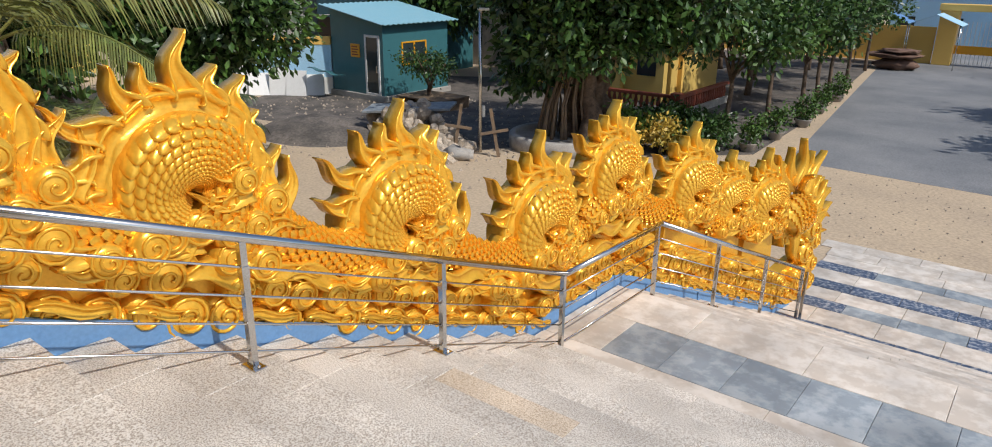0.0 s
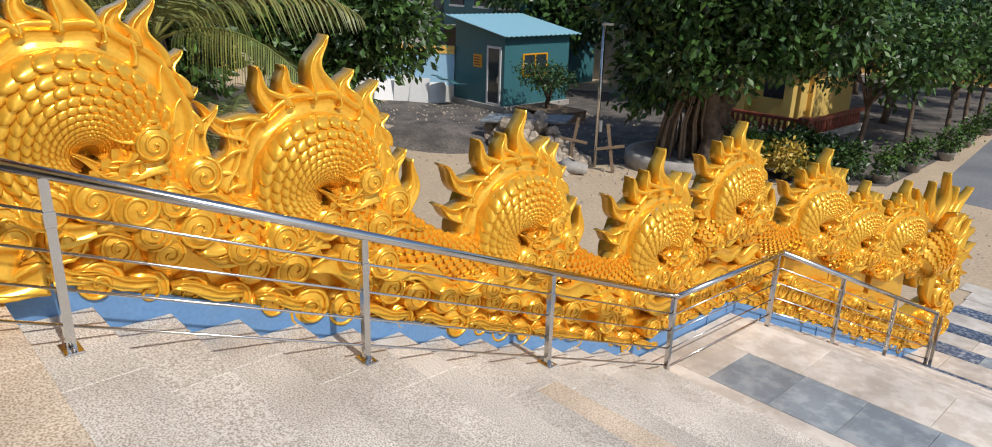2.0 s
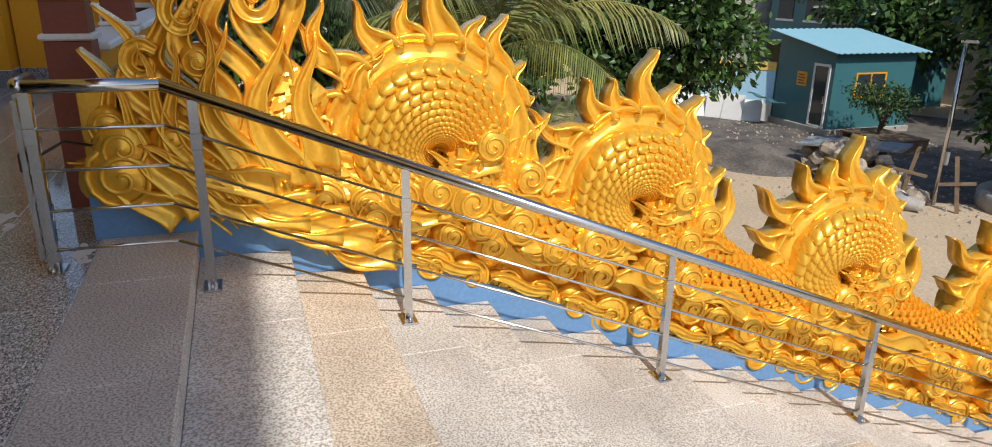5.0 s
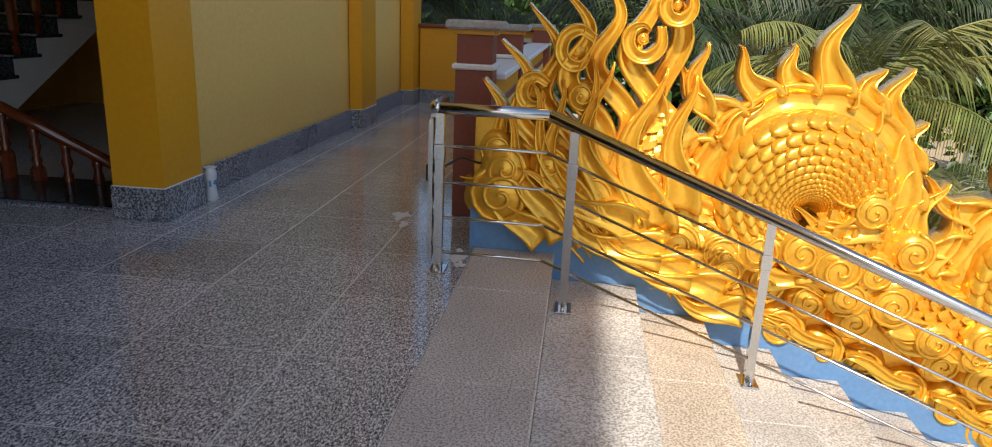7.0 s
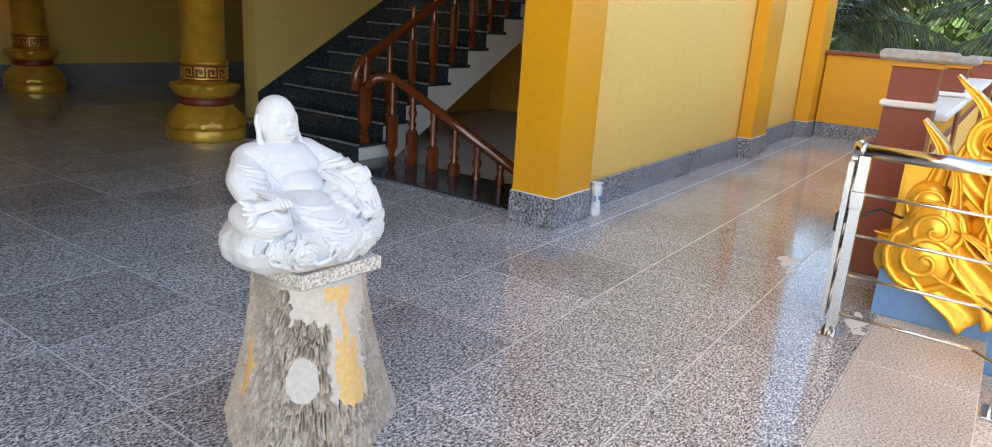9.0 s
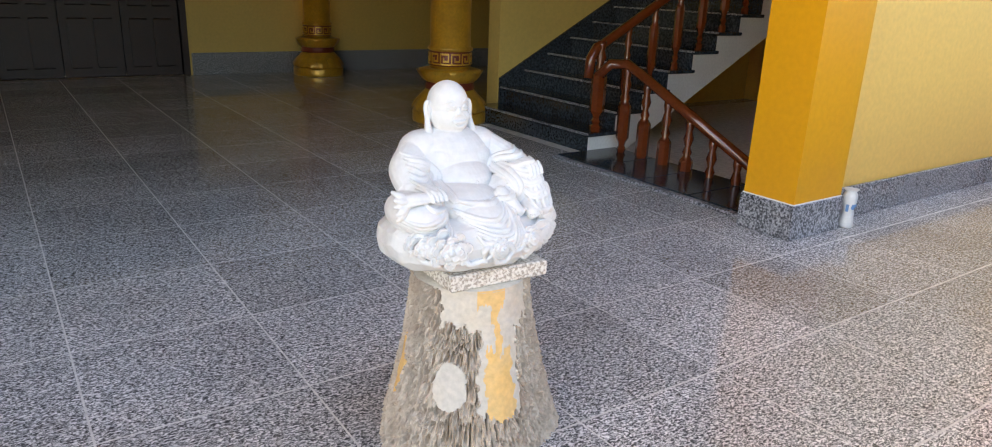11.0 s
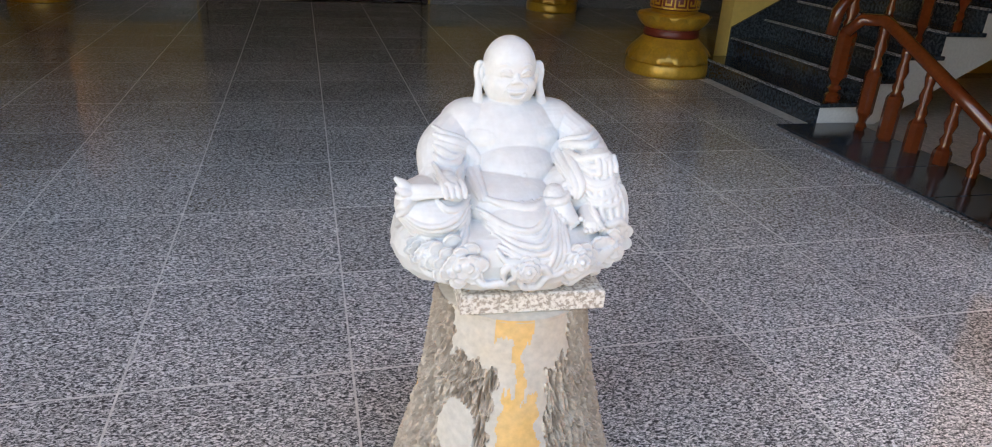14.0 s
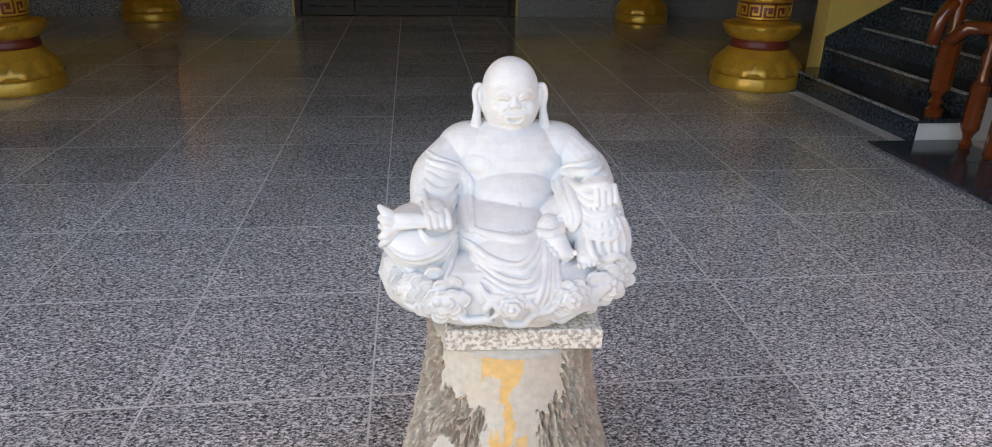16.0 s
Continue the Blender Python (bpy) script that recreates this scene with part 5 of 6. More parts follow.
# raised knee under the robe, hand with beads, both feet
limb([(0.085, 0.150, 0.010), (0.150, 0.195, 0.060), (0.182, 0.232, 0.075)], [0.060, 0.058, 0.048])
limb([(0.182, 0.232, 0.075), (0.186, 0.185, 0.085), (0.186, 0.140, 0.080)], [0.048, 0.052, 0.058])
limb([(0.142, 0.285, -0.080), (0.178, 0.258, -0.030), (0.186, 0.248, 0.035)], [0.052, 0.052, 0.042])
flesh(0.188, 0.262, 0.085, 0.026, 0.021, 0.030)
for i in range(4):
    cord(fg, [(0.170 + 0.0125 * i, 0.272, 0.108), (0.170 + 0.0125 * i, 0.258, 0.124), (0.170 + 0.0125 * i, 0.238 + 0.004 * abs(i - 1), 0.128)], 0.0057)
for i in range(26):
    a = 2 * math.pi * i / 26
    q = (0.185 + 0.032 * math.sin(a), 0.228 + 0.037 * math.cos(a))
    ball(fg, q[0], q[1], skin_w(*q, 0.12) + 0.001, 0.0048, 0.0048, 0.0048, 10)
limb([(0.150, 0.150, 0.110), (0.146, 0.142, 0.140)], [0.026, 0.021])
for i in range(5):
    ball(fg, 0.127 + 0.0095 * i, 0.134 + 0.001 * i, 0.158 - 0.002 * abs(i - 1), 0.0058, 0.0062, 0.0085, 12)
limb([(0.078, 0.190, 0.095), (0.090, 0.165, 0.120), (0.104, 0.148, 0.128)], [0.024, 0.023, 0.017])
for i in range(4):
    ball(fg, 0.098 + 0.008 * i, 0.134 + 0.0065 * i, 0.137, 0.0055, 0.0060, 0.0065, 12)
CARVE[0] = 1.6
# robe: broad rolled edges from the shoulders down beside the belly
for s in (-1, 1):
    c = 0.018
    for off, r in ((0.0, 0.0075), (0.011, 0.0065), (-0.010, 0.0050)):
        fold([(c + s * (0.182 + off * 0.2), 0.292 - off), (c + s * 0.150, 0.282 - off), (c + s * 0.118, 0.268 - off), (c + s * (0.098 + off), 0.245), (c + s * (0.104 + off), 0.215), (c + s * (0.098 + off * 0.6), 0.185)], r, 0.001, -0.06)
    for k in range(6):
        z = 0.262 - 0.015 * k
        fold([(c + s * (0.112 + 0.002 * k), z + 0.004), (c + s * 0.140, z - 0.010 + 0.004 * (k % 2)), (c + s * (0.168 + 0.002 * k), z + 0.002 - 0.004 * (k % 3)), (c + s * (0.186 + 0.003 * k), z + 0.012)], 0.0048, -0.0005, -0.03)
# frilled waist edge, lap folds and cloth ends
fold([(-0.085, 0.196), (-0.05, 0.186), (0.0, 0.181), (0.05, 0.183), (0.095, 0.193), (0.112, 0.206)], 0.0052, 0.002)
for k in range(17):
    ball(fg, -0.082 + 0.0115 * k, 0.190 - 0.008 * math.sin(math.pi * k / 16) + 0.002 * (k % 2), skin_w(-0.082 + 0.0115 * k, 0.188) + 0.002, 0.0052, 0.0042, 0.004, 10)
for k in range(7):
    fold([(-0.098 + 0.008 * k, 0.172 - 0.012 * k), (-0.045 + 0.010 * k, 0.152 - 0.014 * k), (0.012 + 0.008 * k, 0.146 - 0.012 * k), (0.060 + 0.002 * k, 0.180 - 0.012 * k)], 0.0040, 0.0003)
for k in range(4):
    fold([(0.062 + 0.006 * k, 0.178 - 0.006 * k), (0.058 + 0.008 * k, 0.14), (0.044 + 0.012 * k, 0.10), (0.030 + 0.016 * k, 0.066 + 0.004 * k)], 0.0048, 0.001)
fold([(-0.072, 0.118), (-0.055, 0.096), (-0.025, 0.092), (-0.005, 0.074), (0.022, 0.080), (0.040, 0.060), (0.068, 0.064), (0.086, 0.096)], 0.0060, 0.002)
curl_fold(0.108, 0.203, 0.013, 1.2, 0.0045, 0.5, 0.004)
for k in range(5):
    fold([(-0.105, 0.186 - 0.009 * k), (-0.150, 0.160 - 0.014 * k), (-0.205, 0.150 - 0.011 * k), (-0.255, 0.165 - 0.006 * k)], 0.0036, 0.0002)
for k in range(6):
    fold([(0.150 + 0.013 * k, 0.245 - 0.006 * k), (0.160 + 0.013 * k, 0.205), (0.150 + 0.018 * k, 0.168), (0.168 + 0.013 * k, 0.135)], 0.0042, 0.0)
fold([(0.160, 0.146), (0.185, 0.140), (0.205, 0.146), (0.222, 0.134), (0.240, 0.140)], 0.0060, 0.002, 0.10)
ball(fg, 0.020, 0.222, skin_w(0.02, 0.222), 0.0060, 0.0045, 0.0030, 12)
# peonies, leaves and tendrils on the rock's face
for u, v_, r, tilt in ((-0.150, 0.082, 0.046, 0.0), (0.198, 0.092, 0.044, 0.3), (-0.012, 0.078, 0.024, 0.0), (0.108, 0.084, 0.030, 0.2), (-0.212, 0.092, 0.028, 0.0)):
    w0 = skin_w(u, v_, 0.13) + 0.004
    ball(fg, u, v_, w0 + 0.012, r * 0.26, r * 0.26, 0.014, 14)
    for ring, (nn, dist, rr) in enumerate(((6, 0.38, 0.26), (7, 0.66, 0.34), (8, 0.96, 0.40))):
        for i in range(nn):
            a = 2 * math.pi * i / nn + ring * 0.45 + tilt
            pu, pv = u + dist * r * math.cos(a), v_ + dist * r * math.sin(a) * 0.88
            pw = skin_w(pu, pv, w0 - 0.02)
            pw = max(pw, w0 - 0.03) + 0.017 - 0.006 * ring
            ball(fg, pu, pv, pw, rr * r * 1.10, rr * r * 1.0, 0.0065, 16)
            cord(fg, [(pu + rr * r * math.cos(a + b) * 0.92, pv + rr * r * math.sin(a + b) * 0.8, pw + 0.004) for b in (-1.2, -0.4, 0.4, 1.2)], 0.0030, 8)
for pts in ([(-0.115, 0.060), (-0.095, 0.040), (-0.065, 0.046), (-0.045, 0.040)], [(-0.055, 0.052), (-0.060, 0.075), (-0.045, 0.085), (-0.035, 0.066), (-0.050, 0.050)], [(-0.030, 0.062), (-0.015, 0.036), (0.015, 0.034), (0.030, 0.056), (0.052, 0.058)],
            [(0.072, 0.036), (0.092, 0.026), (0.105, 0.040), (0.135, 0.052), (0.160, 0.040), (0.150, 0.026)], [(0.070, 0.060), (0.090, 0.048), (0.130, 0.064), (0.160, 0.056), (0.185, 0.040)], [(-0.225, 0.075), (-0.205, 0.050), (-0.180, 0.045), (-0.160, 0.030)]):
    fold(pts, 0.0055, 0.005, 0.13)
# the trunk leans back from the hips
fg.v = [(x, y - 0.036 * k, z - 0.004 * k) for x, y, z in fg.v for k in (min(1.0, max(0.0, (z - 0.15) / 0.10)),)]
figure = part("buddha_statue", fg, MARBLE, at=pose(-1.676, -1.86, 0.562, 0, 0, 0))
tagged(figure, "white marble laughing seated figure with beads on a flowered rock", "statue")
rm = figure.modifiers.new("merge", "REMESH")
rm.mode, rm.voxel_size, rm.use_smooth_shade = "VOXEL", 0.0016, True
sm = figure.modifiers.new("soften", "SMOOTH")
sm.factor, sm.iterations = 0.4, 1

ped = thing("stump_pedestal", "concrete pedestal shaped like a tree stump with orange stains", "pedestal", at=pose(-1.685, -1.83, 0))
SEG, RINGS = 420, 170
grid, mask = [], []
for j in range(RINGS + 1):
    z = 0.515 * j / RINGS
    u = j / RINGS
    for i in range(SEG):
        a = 2 * math.pi * i / SEG
        deg = math.degrees(a)
        ca, sa = math.cos(a), math.sin(a)
        r = 0.165 + 0.106 * (1 - u) ** 1.4 + 0.016 * math.sin(a * 5 + 1.0) * (1 - u) ** 1.5
        wob = 7 * noise.noise(Vector((u * 9, 2.0, 3.0))) + 4 * noise.noise(Vector((deg * 0.2, u * 22, 8.0)))
        d = (deg + 90) % 360 - 90
        edge = 0.045 * noise.noise(Vector((deg * 0.09, 1, 1))) + 0.02 * noise.noise(Vector((deg * 0.4, u * 9, 4)))
        smooth = (66 + wob < d < 101 + wob and z > 0.15 + edge) or (z > 0.405 + edge and 30 < d + wob < 122)
        oval = ((d - 43 + wob * 0.5) / 14) ** 2 + ((z - 0.235) / 0.072) ** 2 < 1
        stain = ((d + 11 + wob) / 8) ** 2 + ((z - 0.24) / 0.1) ** 2 < 1
        if smooth or oval or stain:
            r += 0.004 + 0.001 * noise.noise(Vector((deg * 0.15, z * 30, 2)))
            orange = (71 + wob < d < 95 + wob * 0.7 and z < 0.335 + edge * 1.6) or (79 + wob < d < 85 + wob and z < 0.47) or (z > 0.465 + edge and 64 < d < 92)
            kind = 2 if (smooth and orange) or stain else 1
        else:
            warp = 1.6 * noise.noise(Vector((ca * 5, sa * 5, z * 14)))
            q = noise.noise(Vector((ca * 30 + warp, sa * 30 + warp, z * 17 + warp)))
            r += 0.017 * (1 - 3.0 * abs(q)) - 0.004 + 0.005 * noise.noise(Vector((ca * 60, sa * 60, z * 60)))
            kind = 0
        grid.append((r * ca, r * sa, z))
        mask.append(kind)
PED_BARK = mat("grey_cement_bark", (0.52, 0.44, 0.35), 0.9, 0, 14, 0.16, 0.5, (0.34, 0.25, 0.18), 70)
PED_SMOOTH = mat("smooth_cement", (0.56, 0.51, 0.44), 0.8, 0, 9, 0.10, 0.2, (0.60, 0.47, 0.30), 60)
PED_ORANGE = mat("orange_stained_cement", (0.75, 0.45, 0.15), 0.8, 0, 9, 0.10, 0.2, (0.62, 0.47, 0.28), 60)
for kind, nm, mm, lb in ((0, "bark", PED_BARK, "grooved cement bark"), (1, "plaster_patch", PED_SMOOTH, "smooth cement patches"), (2, "orange_patch", PED_ORANGE, "orange stained patch")):
    faces = []
    for j in range(RINGS):
        for i in range(SEG):
            q = (j * SEG + i, j * SEG + (i + 1) % SEG, (j + 1) * SEG + (i + 1) % SEG, (j + 1) * SEG + i)
            if mask[q[0]] == kind:
                faces.append(q)
    used = sorted({i for q in faces for i in q})
    index = {o: n for n, o in enumerate(used)}
    mb = MB()
    mb.add([grid[i] for i in used], [tuple(index[i] for i in q) for q in faces], kind > 0)
    part(nm, mb, mm, ped, lb)
part("top", MB().lathe([(0.170, 0.509), (0.166, 0.516), (0.1, 0.5165)], 0, 0, 40), PED_SMOOTH, ped)
plate = thing("stone_plate", "square speckled granite plate under the marble figure", "plate", at=pose(-1.705, -1.845, 0.5165, 0, 0, -3))
part("plate", MB().box(-0.158, 0.158, -0.155, 0.155, 0, 0.046, 0.004), STEP_G, plate)


# ---- yard ----
setting("ground", MB().box(-260, 260, -80, 320, GROUND - 0.3, GROUND), SAND, "pale sandy yard", "ground")
road = MB()
v = [(-6.2, 23.0, 0), (40, 20.0, 0), (120, 20.0, 0), (120, 140, 0), (-14, 140, 0), (-9.6, 53, 0), (-7.0, 30, 0)]
v = [(x, y, GROUND + 0.004) for x, y, z in v] + [(x, y, GROUND - 0.02) for x, y, z in v]
n = 7
road.add(v, [tuple(range(n))] + [(i, (i + 1) % n, (i + 1) % n + n, i + n) for i in range(n)])
setting("road", road, ASPHALT, "grey gravel road", "road")
dirt = MB()
pts = [(-20.5 + 9.5 * math.cos(a) * (1 + 0.1 * math.sin(3 * a)), 23.6 + 7.8 * math.sin(a) * (1 + 0.12 * math.sin(5 * a)), GROUND + 0.006) for a in [i * math.pi / 16 for i in range(32)]]
dirt.add(pts + [(x, y, GROUND - 0.02) for x, y, z in pts], [tuple(range(32))] + [(i, (i + 1) % 32, (i + 1) % 32 + 32, i + 32) for i in range(32)])
setting("soil_patch", dirt, SOIL, "dark gravelly soil", "soil")
# dark strip under the roadside trees: their shade is put into the ground colour
verge = MB()
v = [(-13.0, 21.6), (-9.6, 20.6), (-7.3, 23.0), (-7.6, 30), (-9.9, 52), (-24, 52), (-20, 30)]
v = [(x, y, GROUND + 0.008) for x, y in v] + [(x, y, GROUND - 0.02) for x, y in v]
verge.add(v, [tuple(range(7))] + [(i, (i + 1) % 7, (i + 1) % 7 + 7, i + 7) for i in range(7)])
setting("planted_verge", verge, SOIL, "earth verge under the roadside trees with their shade in its colour", "soil")
heap = MB()
hn = 28
vs = []
for j in range(hn + 1):
    for i in range(hn + 1):
        x, y = -22.6 + 5.2 * i / hn, 14.2 + 4.2 * j / hn
        e = max(0.0, 1 - ((x + 20) / 2.5) ** 2 - ((y - 16.3) / 2.0) ** 2)
        vs.append((x, y, GROUND - 0.02 + 0.55 * e + 0.10 * e ** 0.5 * noise.noise(Vector((x * 2.5, y * 2.5, 0)))))
heap.add(vs, [(j * (hn + 1) + i, j * (hn + 1) + i + 1, (j + 1) * (hn + 1) + i + 1, (j + 1) * (hn + 1) + i) for j in range(hn) for i in range(hn)], True)
tagged(part("gravel_heap", heap, SOIL), "low heap of dark gravel", "gravel", kind="stuff")

# banded paving at the foot of the stairs
pav = tagged(new("pavement"), "cream and faded navy stone paving in bands", "pavement", kind="structure")
prn = random.Random(8)
rows = [(11.86, 0.36, "n"), (12.22, 0.62, "c"), (12.84, 0.42, "m"), (13.26, 0.50, "c"), (13.76, 0.42, "n"), (14.18, 0.55, "c"), (14.73, 0.40, "m"), (15.13, 0.42, "c"), (15.55, 0.48, "c"), (16.03, 0.44, "c")]
for y0, h, c in rows:
    x = wall_x(13) - 0.6 + prn.uniform(0, 0.4)
    run = 0
    while x < 6:
        w = prn.uniform(0.8, 1.15)
        m = LAND_G
        if c == "n":
            m = NAVY
        if c == "m":
            m = NAVY if (int((x + 5) / 2.1) % 2 == 0) else SLATE
        if c == "c" and prn.random() < 0.10:
            m = SLATE
        part("slab", MB().box(x + 0.004, x + w - 0.004, y0 + 0.004, y0 + h - 0.004, GROUND - 0.04, GROUND + 0.022 + prn.uniform(0, 0.006), 0.005), m, pav)
        x += w


# ---- vegetation ----
def leaf_mesh(centres, radii, count, size, seed, droop=0.35, flat=0.8, shell=0.55, long=1.7):
    """Many folded leaves in clumps over lobed crowns."""
    rg = np.random.RandomState(seed)
    cs, rs = np.array(centres), np.array(radii)
    w = rs ** 2 / (rs ** 2).sum()
    nclump = max(20, count // 14)
    which = rg.choice(len(cs), nclump, p=w)
    d = rg.normal(size=(nclump, 3))
    d /= np.linalg.norm(d, axis=1)[:, None]
    rr = rs[which] * (shell + (1.05 - shell) * rg.rand(nclump) ** 0.6)
    cl = cs[which] + d * rr[:, None] * np.array([1, 1, flat])
    k = count // nclump
    base = np.repeat(cl, k, 0) + rg.normal(size=(nclump * k, 3)) * size * 1.5
    out = np.repeat(d, k, 0)
    m = len(base)
    ax = out + rg.normal(size=(m, 3)) * 0.75
    ax[:, 2] -= droop
    ax /= np.linalg.norm(ax, axis=1)[:, None]
    side = np.cross(ax, rg.normal(size=(m, 3)))
    side /= np.linalg.norm(side, axis=1)[:, None]
    nor = np.cross(side, ax)
    s = size * (0.7 + 0.6 * rg.rand(m))[:, None]
    p0 = base
    p1 = base + ax * s * long * 0.5 + side * s * 0.42 + nor * s * 0.12
    p2 = base + ax * s * long
    p3 = base + ax * s * long * 0.5 - side * s * 0.42 + nor * s * 0.12
    vs = np.stack([p0, p1, p2, p3], 1).reshape(-1, 3)
    me = bpy.data.meshes.new("leaves")
    me.vertices.add(len(vs))
    me.vertices.foreach_set("co", vs.ravel())
    nf = m * 2
    i4 = np.arange(m) * 4
    tri = np.stack([i4, i4 + 1, i4 + 2, i4, i4 + 2, i4 + 3], 1).ravel()
    me.loops.add(nf * 3)
    me.loops.foreach_set("vertex_index", tri)
    me.polygons.add(nf)
    me.polygons.foreach_set("loop_start", np.arange(nf) * 3)
    me.update(calc_edges=True)
    return me


def tree(name, label, x, y, trunk_h, trunk_r, lobes, count, size, material, seed, cat="tree", group="", z=GROUND, stems=1, **kw):
    t = thing(name, label, cat, group, at=pose(x, y, z))
    rg = random.Random(seed)
    mb = MB()
    for s in range(stems):
        ox, oy = (rg.uniform(-1, 1) * trunk_r * (2.2 if stems > 1 else 0), rg.uniform(-1, 1) * trunk_r * (2.2 if stems > 1 else 0))
        pts = [(ox, oy, -0.03)]
        for i in range(1, 7):
            pts.append((ox * (1 - i / 14) + rg.uniform(-1, 1) * trunk_r * 0.45, oy * (1 - i / 14) + rg.uniform(-1, 1) * trunk_r * 0.45, trunk_h * i / 6))
        mb.tube(pts, [trunk_r * (1.35 - 0.12 * i) / (1 if stems == 1 else 1.5) for i in range(7)], 9)
    part("trunk", mb, BARK, t)
    lm = MB()
    for lx, ly, lz, lr in lobes:
        st_ = (0, 0, trunk_h * rg.uniform(0.55, 0.95))
        mid = (lx * 0.45 + rg.uniform(-0.2, 0.2), ly * 0.45, st_[2] + (lz - st_[2]) * 0.6)
        lm.tube([st_, mid, (lx, ly, lz), (lx * 1.15, ly * 1.15, lz + lr * 0.45)], [trunk_r * 0.5, trunk_r * 0.36, trunk_r * 0.2, 0.01], 7)
    part("limbs", lm, BARK, t)
    part("crown", leaf_mesh([l[:3] for l in lobes], [l[3] for l in lobes], count, size, seed, **kw), material, t)
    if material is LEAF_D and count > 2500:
        # paler outer leaves: sunlight on the crown is put into their colour
        part("young_leaves", leaf_mesh([l[:3] for l in lobes], [l[3] * 1.03 for l in lobes], count // 5, size, seed + 500, shell=0.97), LEAF_L, t, "lighter outer leaves with sunlight put into their colour")
    return t


def lobes_for(seed, n, R, zc, h, r0, r1):
    rg = random.Random(seed)
    out = []
    for i in range(n):
        a = 2.4 * i + rg.uniform(-0.3, 0.3)
        q = math.sqrt((i + 0.5) / n) * R
        out.append((q * math.cos(a), q * math.sin(a), zc + rg.uniform(-1, 1) * h * (1 - 0.5 * q / R), rg.uniform(r0, r1)))
    return out


# big fig tree in its ring planter
tree("fig_tree", "large dark-leaved fig tree with several stems and hanging roots", -12.1, 21.1, 3.2, 0.42,
     lobes_for(1, 16, 3.0, 5.3, 1.5, 1.0, 1.5) + [(-1.4, -1.4, 2.6, 0.9), (1.3, -1.7, 3.5, 0.9), (-1.9, -0.6, 3.0, 1.0), (2.2, -0.9, 4.1, 1.0), (0.0, -2.2, 3.5, 1.0), (3.2, 0.4, 4.5, 1.2)],
     21000, 0.17, LEAF_D, 5, stems=5)
roots = MB()
rr_ = random.Random(3)
for i in range(22):
    a, q = rr_.uniform(0, 6.28), rr_.uniform(0.3, 1.0)
    roots.tube([(-12.6 + q * math.cos(a), 20.2 + q * math.sin(a), GROUND), (-12.6 + q * 0.7 * math.cos(a), 20.2 + q * 0.7 * math.sin(a), GROUND + 1.4), (-12.6 + q * 0.9 * math.cos(a + 0.4), 20.3, GROUND + 3.2)], [0.07, 0.04, 0.02], 6)
tagged(part("hanging_roots", roots, WOODGREY), "pale hanging roots round the fig trunk", "roots", kind="stuff")
ringp = thing("ring_planter", "round grey concrete planter ring round the fig tree", "planter", at=pose(-12.5, 20.1, GROUND))
part("ring", MB().lathe([(1.75, -0.03), (1.75, 0.42), (1.70, 0.46), (1.55, 0.46), (1.52, 0.40), (1.52, 0.3), (0.2, 0.3)], 0, 0, 40), CONC, ringp)
# fig sprays that catch the sun
tree("bush", "glossy green bush beside the fig planter", -10.6, 21.4, 0.5, 0.05, lobes_for(31, 6, 0.5, 0.9, 0.3, 0.35, 0.5), 1400, 0.10, LEAF_L, 31, "bush")

# dense round tree left of the hut
tree("mango_tree", "dense rounded tree with dark glossy leaves", -18.9, 11.6, 2.2, 0.3, lobes_for(2, 18, 1.8, 3.9, 2.3, 0.9, 1.3), 17000, 0.15, LEAF_D, 6)
tree("mango_tree", "dense rounded tree with dark glossy leaves behind the palms", -21.5, 8.0, 2.4, 0.3, lobes_for(22, 16, 3.0, 4.6, 2.0, 1.2, 1.8), 13000, 0.18, LEAF_D, 16)
for i, (x, y, R, h) in enumerate(((-27.5, 29.5, 2.6, 5.5), (-19.5, 31.5, 2.2, 4.6), (-24.5, 2.5, 3.2, 5.0), (-23, -3.5, 3.2, 5.0), (-29, 12, 3.5, 5.2), (-27, -9, 3.5, 5.5))):
    tree("garden_tree", "leafy dark green tree behind the palms", x, y, 2.6, 0.25, lobes_for(40 + i, 14, R, h, 2.2, 1.3, 1.9), 8000, 0.24, LEAF_D, 40 + i)


